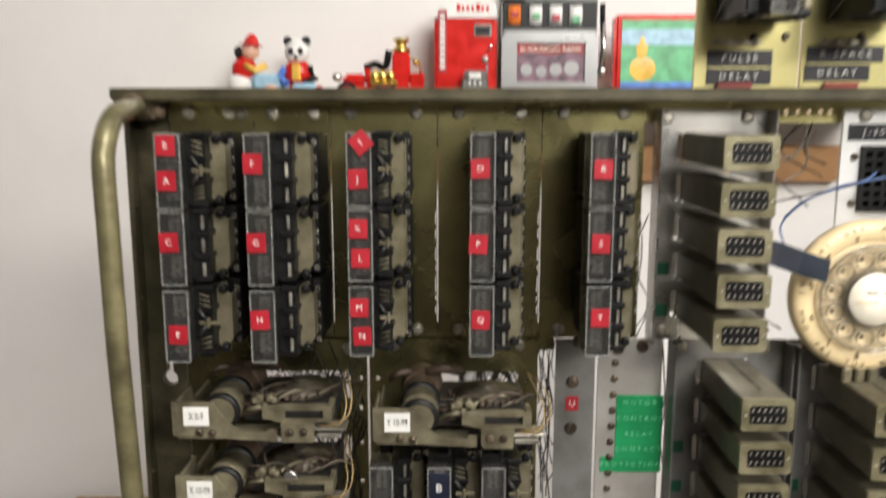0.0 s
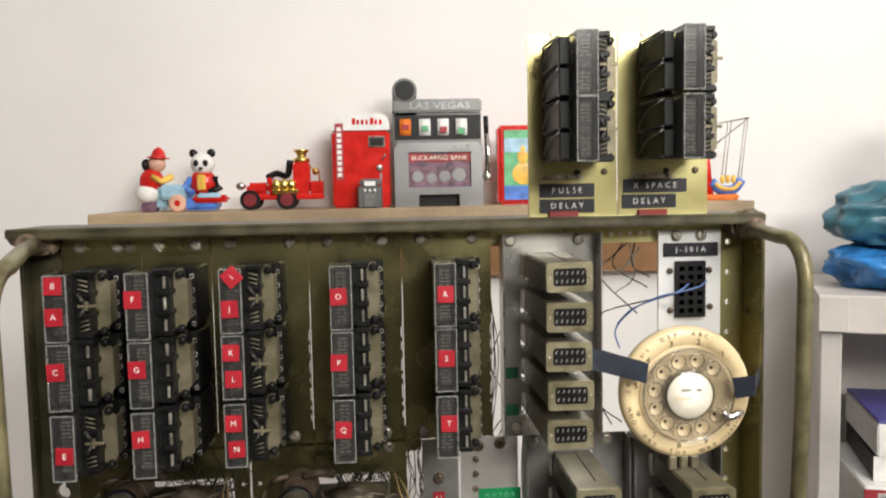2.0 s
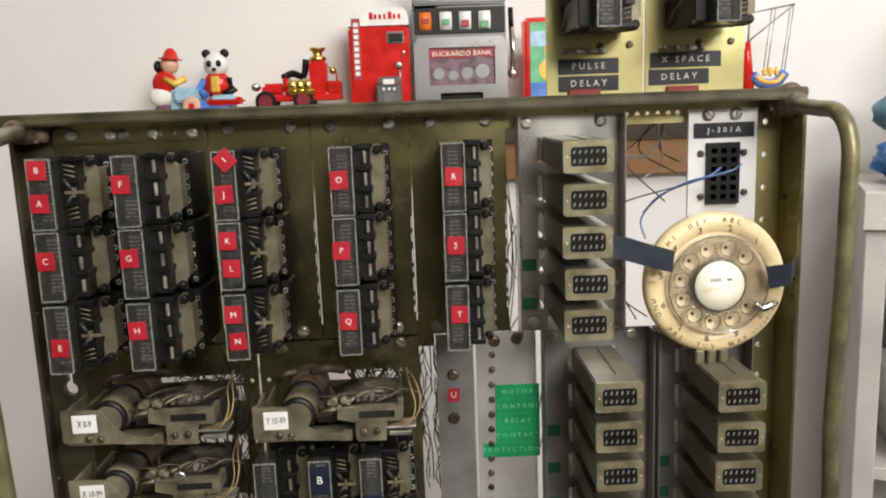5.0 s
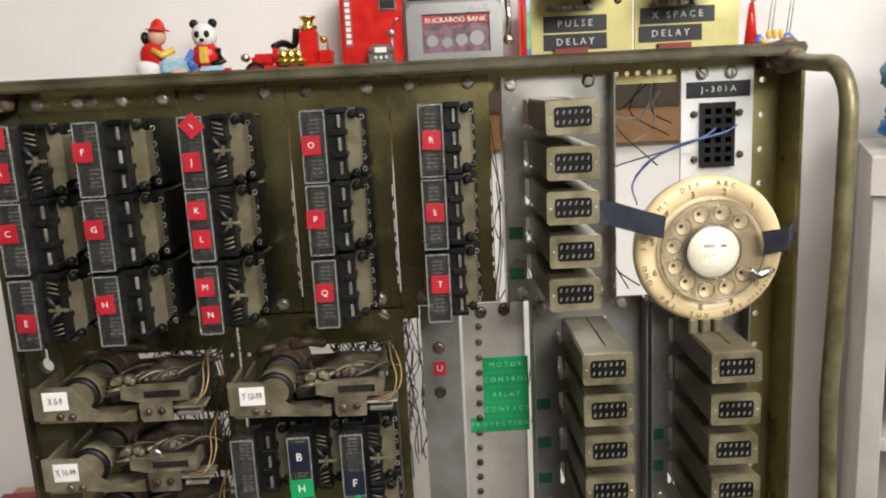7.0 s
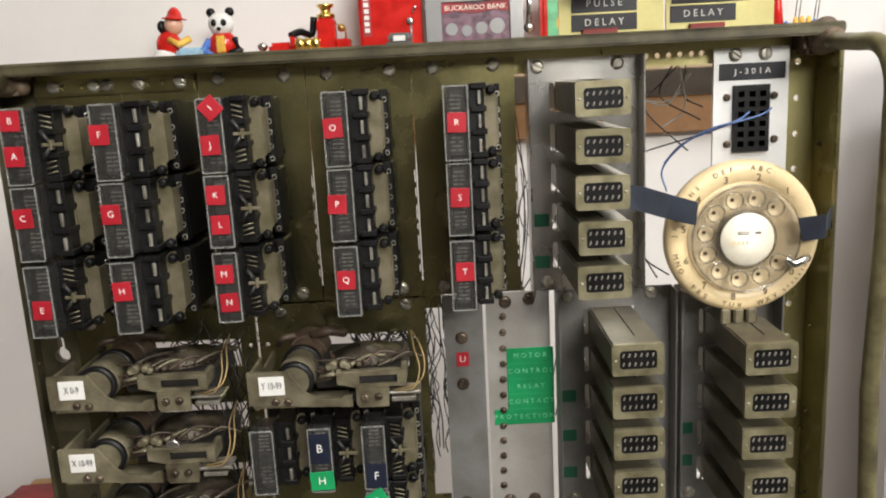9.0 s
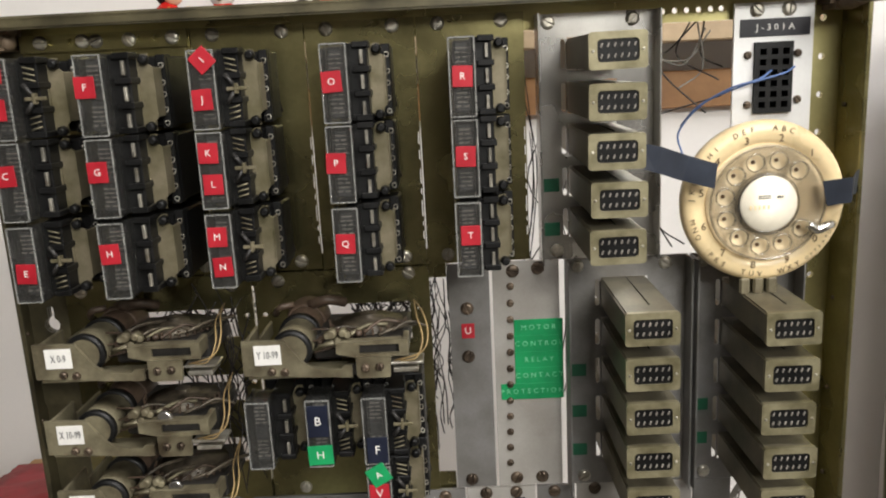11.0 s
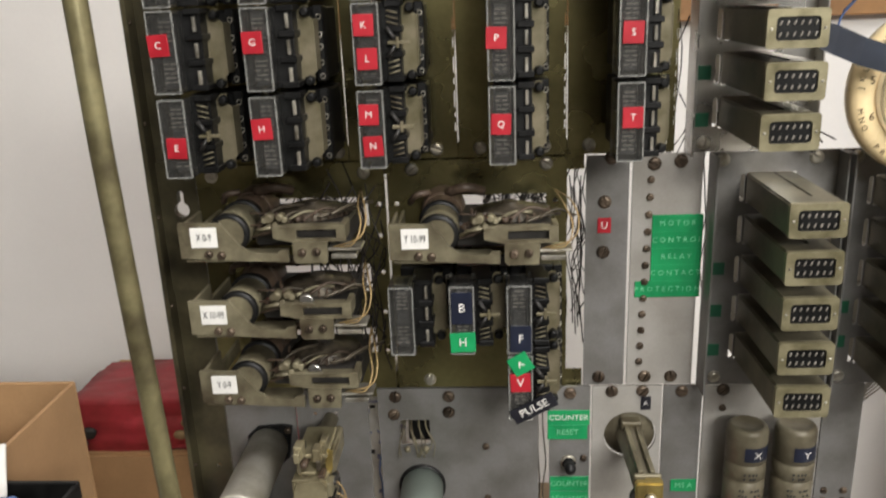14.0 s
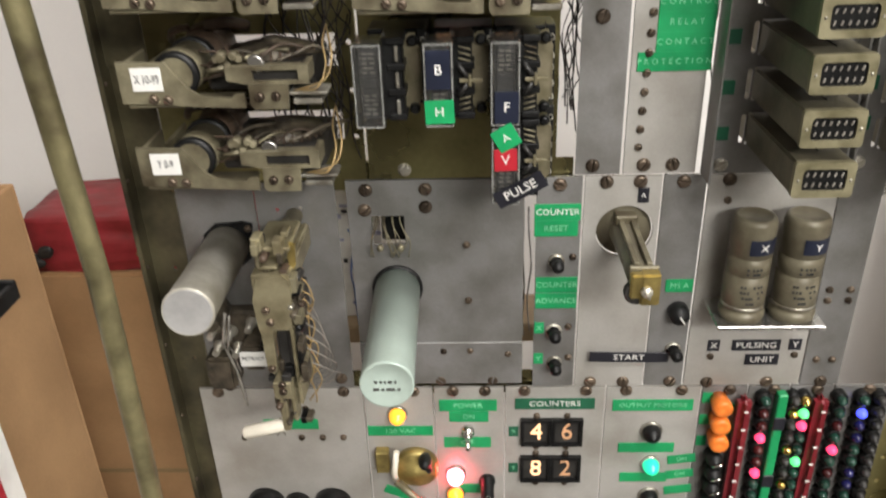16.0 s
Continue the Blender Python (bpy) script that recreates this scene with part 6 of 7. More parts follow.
box(bm, -0.16, 0.10, 0.78, 0.84, 0.885, 0.905, 0.002)
solid("wooden_ledge", bm, SHELFM, "narrow wooden ledge behind the lower panels", "ledge")

# ---- shelf and toys behind ----
SZ, SY = 1.495, 1.335
bm = bmesh.new()
box(bm, -0.40, 0.675, 1.255, 1.429, SZ - 0.026, SZ, 0.002)
shelf = solid("wall_shelf", bm, SHELFM, "tan wooden wall shelf with toys along it", "shelf")
bm = bmesh.new()
box(bm, -0.36, 0.66, 1.40, 1.4295, 1.365, 1.425, 0.002)
part("cleat", bm, WOOD, shelf, "orange pine cleat")


def toy(name, bm, mats, x, label, cat, y=SY):
    for v in bm.verts:
        v.co += Vector((0, 0, 0))
    ob = solid(name, bm, mats, label, cat)
    ob.matrix_basis = pose(x, y, SZ)
    return ob


# tin figure on a cart
bm = bmesh.new()
ball(bm, (0.002, 0, 0.080), 0.0145, 0.0135, 0.0150, 0)
lathe(bm, (0.004, 0, 0.088), (0.1, 0, 1), [(0, 0.0185), (0.002, 0.0185), (0.003, 0.0125), (0.012, 0.0095), (0.018, 0.004), (0.019, 0)], 18, 1)
ball(bm, (-0.008, 0, 0.050), 0.0200, 0.0150, 0.0220, 1)
ball(bm, (-0.014, -0.004, 0.030), 0.0200, 0.0150, 0.0160, 2)
box(bm, 0.000, 0.016, -0.010, 0.010, 0.004, 0.045, 0.004, 2, 3)
tube(bm, [(-0.004, -0.012, 0.058), (0.012, -0.016, 0.050), (0.028, -0.008, 0.058)], 0.0055, 8, 4)
ball(bm, (-0.016, 0, 0.078), 0.007, 0.01, 0.010, 5)
lathe(bm, (-0.012, 0.012, 0.008), (0, -1, 0), [(0, 0.012), (0.024, 0.012)], 16, 6)
toy("tin_rider_figure", bm, [TOYPINK, TOYRED, PAPER, TOYSKY, TOYYEL, BLACK, TOYMAUVE], -0.313, "small tin figure in a red hat on a cart", "tin toy")
bm = bmesh.new()
box(bm, -0.026, 0.022, -0.020, 0.018, 0.020, 0.044, 0.004, 2, 0)
lathe(bm, (0.004, -0.020, 0.014), (0, -1, 0), [(0, 0.0145), (0.005, 0.0145), (0.0055, 0.010)], 18, 1)
lathe(bm, (0.004, -0.0255, 0.014), (0, -1, 0), [(0, 0.005), (0.002, 0.004)], 12, 2)
toy("tin_cart", bm, [TOYSKY, TOYPINK, TOYRED], -0.279, "pale blue tin cart with a pink wheel", "tin toy")
# panda drummer
bm = bmesh.new()
ball(bm, (0, 0, 0.078), 0.0200, 0.0175, 0.0190, 0)
for s in (-1, 1):
    ball(bm, (s * 0.0145, 0, 0.0955), 0.0072, 0.005, 0.0072, 1)
    ball(bm, (s * 0.0075, -0.0155, 0.079), 0.0045, 0.003, 0.0055, 1)
ball(bm, (0, -0.017, 0.070), 0.0035, 0.003, 0.0028, 1)
ball(bm, (0, 0, 0.046), 0.0225, 0.0165, 0.0230, 2)
box(bm, -0.007, 0.007, -0.018, -0.012, 0.034, 0.060, 0.002, 1, 3)
for s in (-1, 1):
    tube(bm, [(s * 0.019, -0.004, 0.054), (s * 0.028, -0.012, 0.038), (s * 0.014, -0.022, 0.030)], 0.0065, 8, 1 if s > 0 else 4)
box(bm, -0.026, 0.026, -0.028, 0.016, 0.002, 0.022, 0.004, 2, 4)
box(bm, -0.012, 0.045, -0.034, -0.010, 0.014, 0.026, 0.004, 2, 2)
box(bm, -0.004, 0.034, -0.036, -0.028, 0.020, 0.030, 0.003, 2, 5)
toy("tin_panda", bm, [PAPER, BLACK, TOYRED, TOYYEL, TOYBLUE, TOYSKY], -0.2370, "black and white tin panda in red on a blue base", "tin toy")
# fire engine
fe = thing("toy_fire_engine", -0.110, SY, SZ, "old-fashioned red toy fire engine with gold boiler", "toy car")
bm = bmesh.new()
box(bm, -0.062, 0.072, -0.018, 0.018, 0.016, 0.026, 0.002)
box(bm, -0.055, -0.018, -0.014, 0.014, 0.026, 0.045, 0.005, 2)
box(bm, -0.018, 0.010, -0.018, 0.018, 0.026, 0.036, 0.002)
box(bm, -0.020, -0.012, -0.018, 0.018, 0.036, 0.054, 0.002)
box(bm, 0.022, 0.050, -0.014, 0.014, 0.026, 0.078, 0.003, 2)
box(bm, 0.050, 0.072, -0.016, 0.016, 0.026, 0.046, 0.002)
part("body", bm, TOYRED, fe)
bm = bmesh.new()
lathe(bm, (0.036, 0, 0.078), (0, 0, 1), [(0, 0.014), (0.006, 0.014), (0.008, 0.008), (0.014, 0.008), (0.018, 0.013), (0.021, 0.013), (0.0215, 0)], 18)
part("boiler_top", bm, GOLD, fe, "gold boiler top")
bm = bmesh.new()
for k in range(3):
    ball(bm, (-0.004 + 0.012 * k, -0.022, 0.040), 0.008, 0.006, 0.010)
box(bm, -0.012, 0.032, -0.026, -0.016, 0.026, 0.034, 0.002)
ball(bm, (0.060, -0.012, 0.062), 0.006, 0.006, 0.006)
tube(bm, [(0.050, -0.012, 0.070), (0.066, -0.012, 0.060), (0.066, -0.012, 0.040)], 0.0016, 6)
part("gold_trim", bm, GOLD, fe, "gold pump fittings")
for x in (-0.048, 0.012):
    for y in (-0.020, 0.020):
        bm = bmesh.new()
        lathe(bm, (x, y + 0.003, 0.0165), (0, -1, 0), [(0, 0.0165), (0.006, 0.0165)], 20, 0)
        lathe(bm, (x, y - 0.0035, 0.0165), (0, -1, 0), [(0, 0.0115), (0.0015, 0.0105)], 16, 1)
        part("wheel", bm, [BLACK, MAROON], fe)
bm = bmesh.new()
ball(bm, (-0.064, -0.010, 0.040), 0.008, 0.007, 0.007)
part("headlamp", bm, CHROME, fe)
bm = bmesh.new()
tube(bm, smooth_line([(-0.018, -0.016, 0.054), (-0.005, 0, 0.060), (0.010, 0.012, 0.056), (0.016, 0.010, 0.082)], 4), 0.0055, 8)
part("hose", bm, BLACK, fe)
# red drinks machine
vm = thing("toy_drinks_machine", 0.0265, SY + 0.01, SZ, "red and white toy drinks vending machine, dented tin", "toy")
bm = bmesh.new()
box(bm, -0.0480, 0.0480, -0.030, 0.030, 0, 0.128, 0.004, 2)
part("body", bm, TOYRED, vm)
bm = bmesh.new()
arch = [(-0.048, 0.1285), (0.048, 0.1285), (0.048, 0.142), (0.043, 0.152), (0.034, 0.156), (-0.030, 0.156), (-0.041, 0.152), (-0.048, 0.142)]
plate(bm, arch, [], -0.030, 0.060)
part("top", bm, PAPER, vm, "white arched top")
bm = bmesh.new()
for k, w in enumerate((0.008, 0.006, 0.006, 0.005, 0.008, 0.006, 0.006)):
    box(bm, -0.014 + 0.0075 * k, -0.014 + 0.0075 * k + w * 0.7, -0.0308, -0.0302, 0.138, 0.1455 + 0.003 * (k in (0, 4)))
part("script_bar", bm, TOYRED, vm)
bm = bmesh.new()
box(bm, -0.0425, -0.0290, -0.0312, -0.0302, 0.046, 0.1400, 0.0004)
ob = part("side_sign", bm, REDTIN, vm, "upright sign with pale bars")
bm = bmesh.new()
for k in range(9):
    box(bm, -0.0395, -0.0320, -0.0318, -0.0311, 0.052 + 0.0094 * k, 0.0585 + 0.0094 * k)
part("letter_bar", bm, PAPER, ob)
bm = bmesh.new()
box(bm, 0.012, 0.040, -0.0318, -0.0302, 0.100, 0.1185, 0.002)
part("window_frame", bm, CHROME, vm)
bm = bmesh.new()
box(bm, 0.015, 0.037, -0.0328, -0.0316, 0.103, 0.1155, 0.001)
part("window", bm, BLACK, vm)
bm = bmesh.new()
lathe(bm, (0.030, -0.0302, 0.066), (0, -1, 0), [(0, 0.006), (0.002, 0.006), (0.003, 0.003)], 14)
tube(bm, [(0.034, -0.032, 0.078), (0.040, -0.036, 0.088)], 0.0018, 6)
part("coin_knob", bm, CHROME, vm)
bm = bmesh.new()
box(bm, -0.020, 0.020, -0.010, 0.012, 0.0, 0.036, 0.002, 1, 0)
box(bm, -0.017, 0.017, -0.010, 0.010, 0.036, 0.048, 0.003, 2, 0)
box(bm, -0.009, 0.009, -0.0115, -0.0095, 0.036, 0.044, 0.0005, 1, 1)
for k in range(3):
    ball(bm, (-0.008 + 0.008 * k, -0.0105, 0.029), 0.0025, 0.0015, 0.0025, 1, 8, 6)
box(bm, -0.010, 0.008, -0.0125, -0.0095, 0.002, 0.024, 0.001, 1, 2)
tube(bm, [(0.0175, 0, 0.034), (0.0185, -0.002, 0.058)], 0.0022, 6, 2)
toy("miniature_fruit_machine", bm, [TOYGREY, PAPER, TOYSILVER], 0.0400, "tiny dark grey toy fruit machine", "toy", SY - 0.045)
# slot machine bank
sm = thing("toy_slot_machine", 0.1545, SY, SZ, "grey and silver toy slot machine money bank", "toy")
bm = bmesh.new()
box(bm, -0.0740, 0.0740, -0.020, 0.040, 0.0, 0.160, 0.004, 2)
box(bm, -0.0740, 0.0740, -0.028, 0.040, 0.156, 0.178, 0.003, 2)
lathe(bm, (-0.0540, 0.010, 0.1920), (0, -1, 0), [(0, 0.0205), (0.036, 0.0205), (0.040, 0.0185)], 24)
box(bm, -0.0740, -0.034, -0.020, 0.010, 0.150, 0.190, 0.002)
part("body", bm, TOYGREY, sm)
bm = bmesh.new()
lathe(bm, (-0.0540, -0.0305, 0.1920), (0, -1, 0), [(0, 0.0165), (0.0006, 0.016)], 22)
part("coin_slot", bm, BLACK, sm)
letters("LAS VEGAS", 0.0155, TOYSILVER, sm, 0.004, -0.0285, 0.1665, 0, 1.35)
bm = bmesh.new()
plate(bm, [(-0.0735, 0.0), (-0.034, 0.0), (-0.034, 0.020), (0.034, 0.020), (0.034, 0.0), (0.0735, 0.0), (0.0735, 0.096), (0.066, 0.106), (-0.066, 0.106), (-0.0735, 0.096)], [rect_pts(-0.050, 0.054, 0.032, 0.090)], -0.0340, 0.014)
part("front_casting", bm, TOYSILVER, sm, "silver front with picture window")
bm = bmesh.new()
box(bm, -0.052, 0.056, -0.0285, -0.0265, 0.031, 0.091)
pic = part("picture", bm, TOYMAUVE, sm, "purplish picture panel")
bm = bmesh.new()
for x, z, r in ((-0.035, 0.050, 0.010), (-0.012, 0.047, 0.009), (0.010, 0.050, 0.010), (0.034, 0.052, 0.0125)):
    lathe(bm, (x, -0.0283, z), (0, -1, 0), [(0, r), (0.0006, r * 0.9)], 16)
part("coin_shape", bm, TOYSILVER, pic)
bm = bmesh.new()
plate(bm, [(-0.049, 0.073), (-0.030, 0.0765), (0.0, 0.072), (0.030, 0.0765), (0.053, 0.073), (0.053, 0.089), (0.030, 0.0895), (0.0, 0.0855), (-0.030, 0.0895), (-0.049, 0.089)], [], -0.0300, 0.0012)
ban = part("banner", bm, REDTIN, sm, "red scroll banner")
letters("BUCKAROO BANK", 0.0105, IVORY, ban, 0.002, -0.0304, 0.0805, 0, 1.06)
bm = bmesh.new()
box(bm, -0.033, 0.033, -0.0205, -0.0195, 0.001, 0.019)
part("payout_tray", bm, BLACK, sm)
for k, (m, m2) in enumerate(((TOYYEL, RED), (PAPER, TOYGREEN), (PAPER, RED), (PAPER, TOYGREEN))):
    x = -0.052 + 0.0305 * k - (0.002 if k == 0 else 0)
    bm = bmesh.new()
    lathe(bm, (x - 0.0095, -0.010, 0.132), (1, 0, 0), [(0, 0.0185), (0.019, 0.0185)], 24)
    reel = part("reel", bm, ORANGE if k == 0 else PAPER, sm, "printed reel")
    bm = bmesh.new()
    box(bm, x - 0.006, x + 0.006, -0.0300, -0.0282, 0.128 - 0.003 * k, 0.136 - 0.002 * k, 0.001)
    part("symbol", bm, m2, reel)
bm = bmesh.new()
box(bm, -0.070, 0.072, -0.0222, -0.0208, 0.112, 0.152, 0.0004)
part("reel_window", bm, BLACK, sm)
bm = bmesh.new()
tube(bm, [(0.084, -0.010, 0.052), (0.0855, -0.012, 0.080), (0.083, -0.012, 0.120)], 0.0045, 10)
ball(bm, (0.0845, -0.010, 0.048), 0.0085, 0.008, 0.0085)
part("lever", bm, CHROME, sm, "chrome lever arm")
bm = bmesh.new()
tube(bm, [(0.083, -0.012, 0.120), (0.082, -0.012, 0.150)], 0.0042, 10)
part("lever_grip", bm, BLACK, sm)
# picture tin
bm = bmesh.new()
box(bm, -0.002, 0.145, -0.012, 0.020, 0.0, 0.134, 0.005, 2)
pt = thing("picture_tin", 0.259, SY, SZ, "red tin box with a printed landscape", "tin box")
part("body", bm, TOYRED, pt)
bm = bmesh.new()
box(bm, 0.008, 0.135, -0.0135, -0.0118, 0.008, 0.126, 0.0005)
part("print_field", bm, TOYGREEN, pt)
bm = bmesh.new()
box(bm, 0.008, 0.135, -0.0142, -0.0132, 0.008, 0.032, 0.0004)
part("print_water", bm, TOYBLUE, pt)
bm = bmesh.new()
box(bm, 0.008, 0.135, -0.0142, -0.0132, 0.088, 0.112, 0.0004)
part("print_sky", bm, TOYSKY, pt)
bm = bmesh.new()
ball(bm, (0.042, -0.0130, 0.052), 0.022, 0.0014, 0.020)
ball(bm, (0.040, -0.0130, 0.088), 0.010, 0.0014, 0.026)
part("print_shape", bm, TOYYEL, pt)
# swing boat toy behind the delay panel
sb = thing("swing_boat_toy", 0.655, SY, SZ, "small tin swing boat toy with thin rods and red tower", "tin toy")
bm = bmesh.new()
box(bm, -0.050, 0.022, -0.02, 0.02, 0, 0.010, 0.003, 2)
part("base", bm, ORANGE, sb)
bm = bmesh.new()
lathe(bm, (-0.030, 0, 0.010), (0, 0, 1), [(0, 0.012), (0.050, 0.007), (0.075, 0.004), (0.076, 0)], 10)
part("tower", bm, TOYRED, sb)
bm = bmesh.new()
tube(bm, [(-0.030, 0, 0.085), (-0.028, 0, 0.130), (0.045, 0, 0.142)], 0.0016, 6)
tube(bm, [(-0.030, 0, 0.085), (0.045, 0, 0.142)], 0.0012, 6)
for x in (0.008, 0.014, 0.038, 0.043):
    tube(bm, [(x, 0, 0.138), (x - 0.012, 0, 0.030)], 0.0009, 5)
part("rod", bm, STEEL, sb)
bm = bmesh.new()
tube(bm, smooth_line([(-0.024, -0.006, 0.032), (-0.008, -0.006, 0.018), (0.016, -0.006, 0.018), (0.030, -0.006, 0.034)], 4), 0.0085, 8)
part("boat", bm, TOYBLUE, sb)
bm = bmesh.new()
tube(bm, smooth_line([(-0.020, -0.012, 0.029), (-0.006, -0.013, 0.020), (0.014, -0.013, 0.020), (0.026, -0.012, 0.031)], 4), 0.004, 6)
for x in (-0.004, 0.006, 0.016):
    ball(bm, (x, -0.006, 0.036), 0.0045, 0.0045, 0.008, 0, 8, 6)
part("boat_trim", bm, TOYYEL, sb)

# ---- shelving to the side ----
cb = thing("steel_shelving", 0.98, 1.20, 0, "grey steel shelving unit with beige shelf edge, cartons inside", "shelving")
ox, oy, oz = 1.006, 1.222, -0.013


TURNED = Matrix.Translation((0.714, 1.12, 0)) @ pose(0, 0, 0, 0, 0, -24) @ Matrix.Translation((-0.714, -1.12, 0))
cb.matrix_basis = TURNED @ cb.matrix_basis


def cab(name, bm, m, label=""):
    for v in bm.verts:
        v.co -= Vector((ox, oy, oz if v.co.z > 0.01 else 0))
    return part(name, bm, m, cb, label)


bm = bmesh.new()
box(bm, 0.742, 0.748, 1.16, 1.425, 0, 1.335, 0.001)
cab("side_panel", bm, CABINET)
bm = bmesh.new()
box(bm, 0.742, 0.772, 1.145, 1.16, 0, 1.30, 0.002)
cab("post", bm, CABINET)
bm = bmesh.new()
box(bm, 1.40, 1.42, 1.145, 1.425, 0, 1.335, 0.002)
cab("side_panel", bm, CABINET)
bm = bmesh.new()
box(bm, 0.738, 1.42, 1.140, 1.425, 1.337, 1.342, 0.001)
box(bm, 0.738, 1.42, 1.138, 1.143, 1.285, 1.342, 0.002)
box(bm, 0.738, 0.780, 1.134, 1.138, 1.287, 1.340, 0.001)
cab("top_shelf", bm, LIP, "beige top shelf with folded edge")
bm = bmesh.new()
box(bm, 0.760, 1.40, 1.15, 1.42, 0.905, 0.925, 0.001)
box(bm, 0.760, 1.40, 1.15, 1.42, 0.45, 0.47, 0.001)
cab("shelf", bm, CABINET)
bm = bmesh.new()
box(bm, 0.748, 1.40, 1.420, 1.4265, 0, 1.335)
cab("back_panel", bm, CABINET)


def carton(name, x0, x1, y0, y1, z0, z1, m, label, turn=0.0, extra=()):
    c = thing(name, (x0 + x1) / 2 - 0.026, (y0 + y1) / 2 - 0.022, z0 + 0.013, label, "carton", "cartons on the shelving")
    w, d, h = x1 - x0, y1 - y0, z1 - z0
    bm = bmesh.new()
    box(bm, -w / 2, w / 2, -d / 2, d / 2, 0, h, 0.002, 2)
    part("body", bm, m, c)
    for nm, mt, a, b, za, zb in extra:
        bm = bmesh.new()
        box(bm, -w / 2 + a * w, -w / 2 + b * w, -d / 2 - 0.001, -d / 2 + 0.002, za * h, zb * h, 0.0004)
        part(nm, bm, mt, c)
    c.matrix_basis = TURNED @ c.matrix_basis @ pose(0, 0, 0, 0, 0, turn)
    return c


carton("carton", 0.80, 1.00, 1.17, 1.38, 0.925, 0.985, PAPER, "pale green and white carton lying flat", 6, (("band", TOYSKY, 0.1, 1.0, 0.3, 0.9),))
carton("carton", 0.79, 1.02, 1.16, 1.38, 0.986, 1.050, PAPER, "white and red carton with an oval emblem", 8, (("red_band", REDTIN, 0.0, 1.0, 0.25, 0.95), ("emblem_rim", PAPER, 0.08, 0.34, 0.35, 0.88), ("emblem", NAVY, 0.10, 0.32, 0.42, 0.82), ("emblem_bar", PAPER, 0.14, 0.28, 0.54, 0.70)))
carton("carton", 0.815, 1.00, 1.18, 1.38, 1.051, 1.090, BLACK, "open dark carton with white edge", 4, (("white_edge", PAPER, 0.0, 0.12, 0.0, 1.0),))
lid_host = carton("carton", 0.815, 1.05, 1.18, 1.38, 1.091, 1.142, PAPER, "white carton with a purple top", 6)
bm = bmesh.new()
box(bm, -0.1165, 0.1165, -0.0995, 0.0995, 0.0512, 0.057, 0.001)
part("lid", bm, PURPLE, lid_host, "purple lid")


def bag(name, cx, cy, z0, rx, ry, rz, m, label, seed):
    bm = bmesh.new()
    bmesh.ops.create_icosphere(bm, subdivisions=5, radius=1)
    off = Vector((seed * 3.1, seed * 1.7, 0))
    for v in bm.verts:
        p = v.co.copy()
        k = 1 + 0.28 * noise.noise(p * 1.6 + off) + 0.13 * noise.noise(p * 4 + off) + 0.05 * abs(noise.noise(p * 11 + off))
        v.co = Vector((p.x * k * rx, p.y * k * ry, max(-0.62, p.z * k) * rz))
    lo = min(v.co.z for v in bm.verts)
    for v in bm.verts:
        v.co = TURNED @ (v.co + Vector((cx - 0.026, cy - 0.022, z0 + 0.013 - lo)))
    for f in bm.faces:
        f.smooth = True
    return solid(name, bm, m, label, "bag", "plastic bags")


bag("plastic_bag", 0.895, 1.26, 1.343, 0.125, 0.10, 0.048, BAGBLUE, "crumpled bright blue plastic bag on the shelving", 1)
bag("plastic_bag", 0.905, 1.27, 1.412, 0.135, 0.10, 0.062, BAGTEAL, "crumpled dark teal plastic bag on another bag", 2)
bag("plastic_bag", 1.01, 1.29, 1.497, 0.11, 0.08, 0.10, CLEARBAG, "crumpled clear plastic bag on top of the pile", 3)

# ---- cartons and clutter beside the rack ----
def sheet_box(name, cx, cy, w, d, z0, z1, label, flap=()):
    """Open cardboard box with wall thickness and bent flaps."""
    c = thing(name, cx, cy, z0, label, "cardboard box", "cardboard boxes")
    h, t = z1 - z0, 0.004
    for nm, a in (("back_wall", (-w / 2, w / 2, d / 2 - t, d / 2)), ("front_wall", (-w / 2, w / 2, -d / 2, -d / 2 + t)), ("side_wall", (-w / 2, -w / 2 + t, -d / 2 + t, d / 2 - t)), ("side_wall", (w / 2 - t, w / 2, -d / 2 + t, d / 2 - t))):
        bm = bmesh.new()
        box(bm, *a, 0, h, 0.0012)
        part(nm, bm, CARD, c)
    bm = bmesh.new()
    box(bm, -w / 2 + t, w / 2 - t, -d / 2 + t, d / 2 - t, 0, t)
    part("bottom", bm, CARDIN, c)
    return c


b1 = sheet_box("cardboard_box", -0.588, 0.716, 0.36, 0.142, 0.60, 1.06, "open brown cardboard box beside the rack")
b2 = thing("cardboard_box", -0.588, 0.716, 0, "brown cardboard box standing on the floor", "cardboard box", "cardboard boxes")
bm = bmesh.new()
box(bm, -0.19, 0.182, -0.071, 0.08, 0, 0.599, 0.004, 2)
part("body", bm, CARD, b2)
b3 = thing("cardboard_box", -0.42, 1.19, 0, "closed brown cardboard box behind the rack", "cardboard box", "cardboard boxes")
bm = bmesh.new()
box(bm, -0.20, 0.14, -0.20, 0.10, 0, 0.850, 0.004, 2)
part("body", bm, CARD, b3)
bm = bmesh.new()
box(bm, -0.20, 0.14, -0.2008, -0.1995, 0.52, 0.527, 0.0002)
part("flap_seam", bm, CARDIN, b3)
bm = bmesh.new()
plate(bm, [(0.035, 0.845), (0.05, 0.858), (0.062, 0.852), (0.075, 0.872), (0.09, 0.862), (0.105, 0.874), (0.12, 0.848), (0.12, 0.838), (0.035, 0.838)], [], -0.203, 0.002)
part("torn_edge", bm, CARD, b3, "torn pale cardboard edge")
# red paper sack on it
rs = bmesh.new()
bmesh.ops.create_cube(rs, size=1)
bmesh.ops.subdivide_edges(rs, edges=rs.edges, cuts=16, use_grid_fill=True)
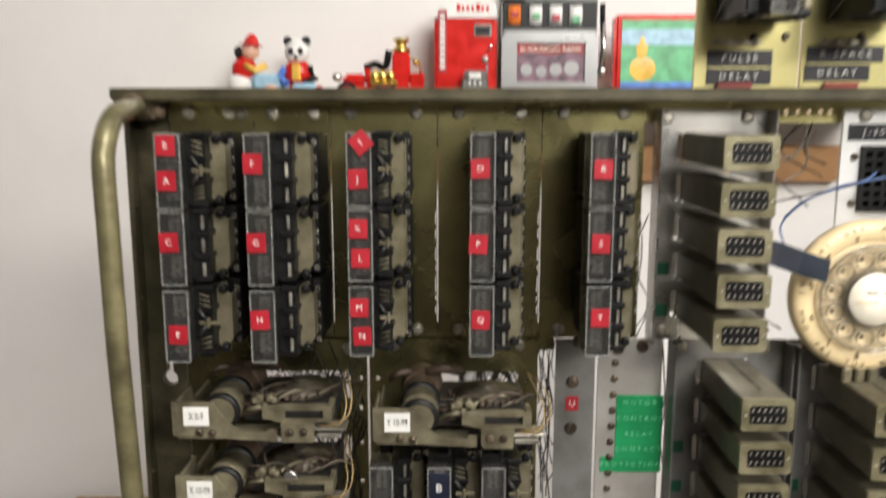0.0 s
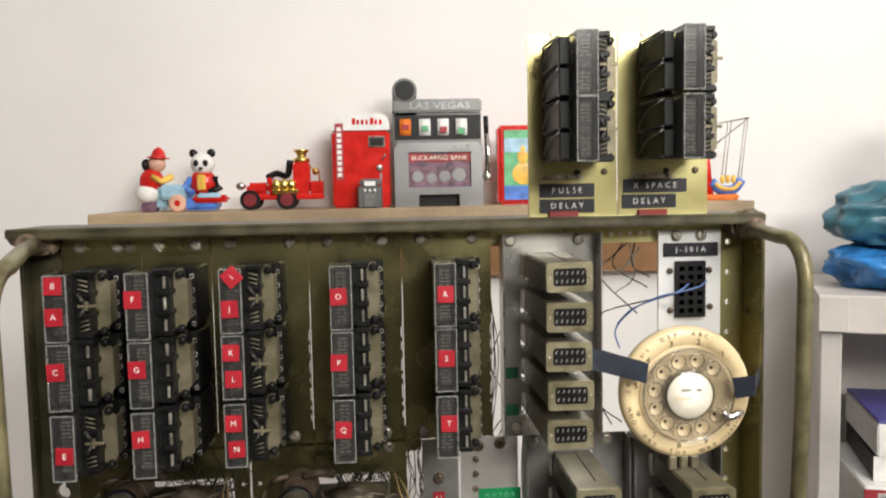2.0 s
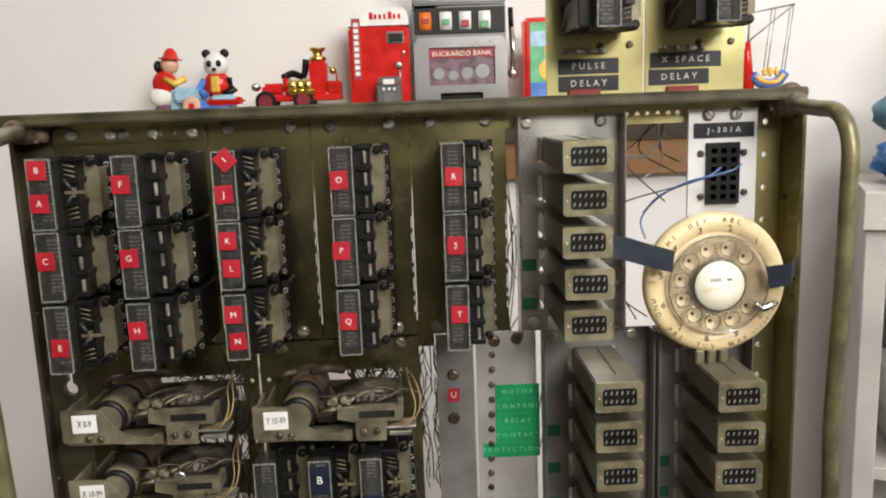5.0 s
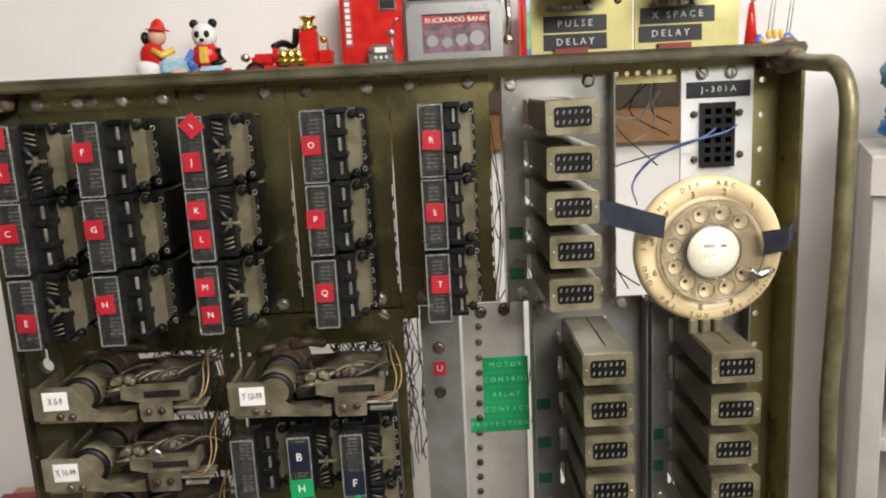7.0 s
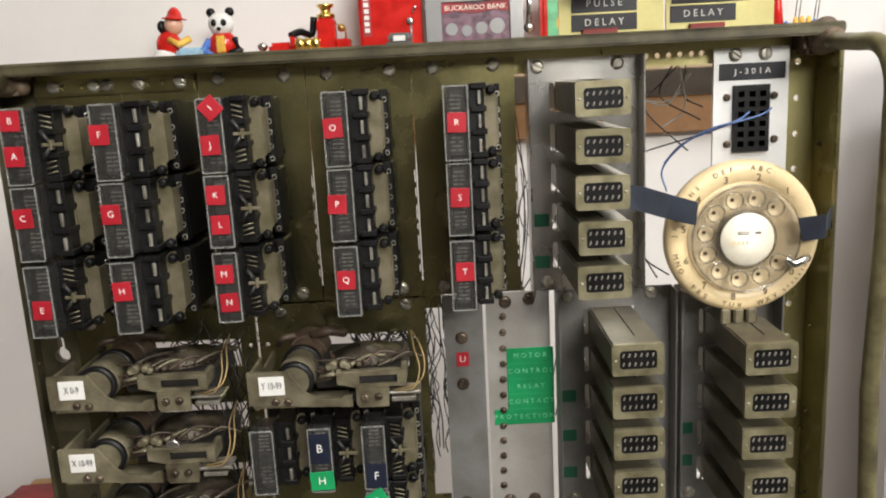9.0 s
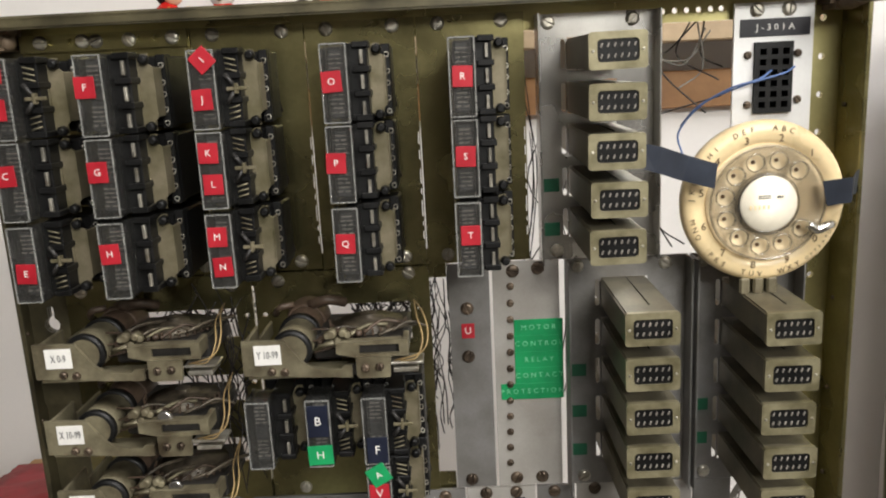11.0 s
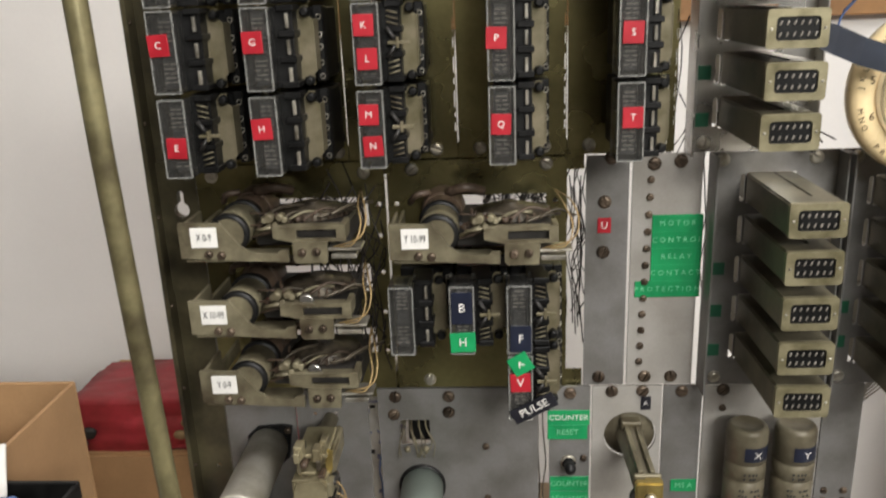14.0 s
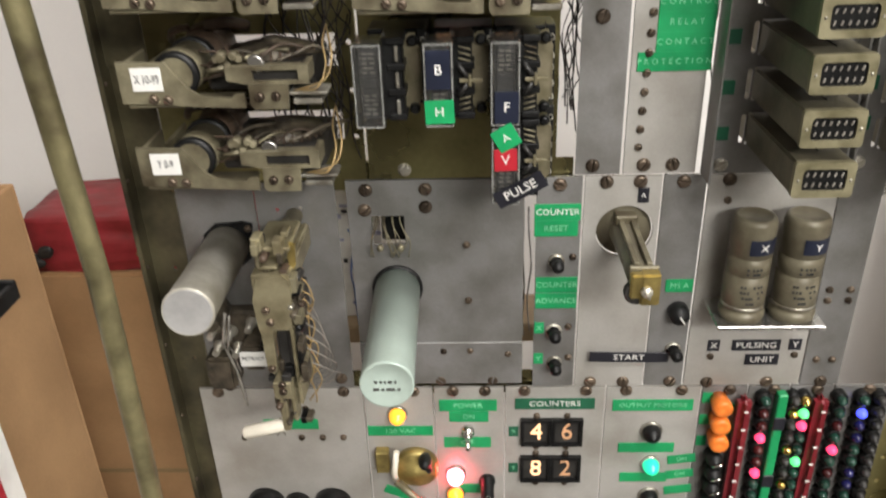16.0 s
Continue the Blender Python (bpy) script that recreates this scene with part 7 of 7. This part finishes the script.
for v in rs.verts:
    p = v.co.copy()
    n_ = noise.noise(p * 3.0 + Vector((3, 1, 7))) * 0.16 + noise.noise(p * 8.0) * 0.10 + abs(noise.noise(p * 15.0)) * 0.06
    v.co = Vector((p.x * 0.29, p.y * 0.13, p.z * 0.085)) + p.normalized() * n_ * 0.06
    v.co.z = max(v.co.z, -0.030)
    v.co.x += 0.02
for f in rs.faces:
    f.smooth = True
ob = solid("red_sack", rs, REDTIN, "crumpled dark red paper sack lying on a cardboard box", "sack")
ob.matrix_basis = pose(-0.42, 1.065, 0.8803, 0, 0, 2)
for k, (x, y, z) in enumerate(((0.03, -0.074, 0.006), (-0.115, -0.074, -0.004), (0.09, -0.05, 0.026))):
    bm = bmesh.new()
    for j in range(5):
        ball(bm, (x + 0.012 * math.sin(j * 2.3 + k), y, z + 0.009 * math.cos(j * 1.7 + k)), 0.010, 0.004, 0.007, 0, 10, 7)
    part("torn_patch", bm, (CARDIN, SOOT, CARD)[k], ob, "torn dull patch")
# white carton with red arrows, and the box under it
wb = thing("cardboard_box", -0.46, 0.52, 0, "brown cardboard box under a white carton", "cardboard box", "cardboard boxes")
bm = bmesh.new()
box(bm, -0.14, 0.133, -0.12, 0.045, 0, 0.649, 0.004, 2)
part("body", bm, CARD, wb)
wc = thing("white_carton", -0.46, 0.52, 0.65, "white carton printed with red up arrows", "carton")
bm = bmesh.new()
box(bm, -0.14, 0.135, -0.12, 0.040, 0, 0.385, 0.003, 2)
part("body", bm, PAPER, wc)
for y in (-0.070, -0.030, 0.010):
    bm = bmesh.new()
    plate(bm, [(y - 0.007, 0.20), (y + 0.007, 0.20), (y + 0.007, 0.325), (y + 0.014, 0.325), (y, 0.365), (y - 0.014, 0.325), (y - 0.007, 0.325)], [], 0, 0.001)
    ob = part("arrow", bm, RED, wc, "red printed arrow")
    ob.matrix_basis = pose(0.1362, 0, 0, 0, 0, 90)
# black tray with coloured wires on the carton
tr = thing("component_tray", -0.40, 0.535, 1.036, "black plastic tray of coloured wires on a carton", "tray")
bm = bmesh.new()
box(bm, -0.12, 0.074, -0.10, 0.085, 0, 0.004, 0.001)
box(bm, -0.12, 0.078, -0.10, -0.095, 0.002, 0.018, 0.001)
box(bm, -0.12, 0.078, 0.080, 0.085, 0.002, 0.018, 0.001)
box(bm, 0.073, 0.078, -0.095, 0.085, 0.002, 0.016, 0.001)
box(bm, -0.12, -0.115, -0.095, 0.080, 0.002, 0.030, 0.001)
part("tray", bm, BLACK, tr)
g = random.Random(11)
for m in (BLUEWIRE, TOYSKY, TOYYEL, RED, TOYPINK, WHITE):
    for k in range(4):
        bm = bmesh.new()
        c = Vector((g.uniform(-0.08, 0.04), g.uniform(-0.07, 0.05), 0.012))
        tube(bm, smooth_line([c, c + Vector((g.uniform(-.02, .02), g.uniform(-.02, .02), 0.012)), c + Vector((g.uniform(-.03, .03), g.uniform(-.03, .03), 0.020)), c + Vector((g.uniform(-.03, .03), g.uniform(-.03, .03), 0.002))], 4), 0.0024, 6)
        part("coloured_wire", bm, m, tr)
bm = bmesh.new()
box(bm, -0.03, 0.03, -0.002, 0.002, -0.02, 0.03, 0.0008)
for k in range(4):
    box(bm, -0.015 + 0.006 * k, -0.0138 + 0.006 * k, -0.0026, -0.0018, -0.004 - 0.001 * k, 0.008 + 0.003 * k, 0, 1, 1)
ob = solid("paper_slip", bm, [PAPER, PRINT], "white paper slip with a scribble standing in the tray", "paper")
ob.matrix_basis = pose(-0.405, 0.600, 1.060, -40, 0, 20)

# the patterns that the relays were copied from are done with
for p in proto.values():
    for o in list(p.children_recursive) + [p]:
        bpy.data.objects.remove(o)
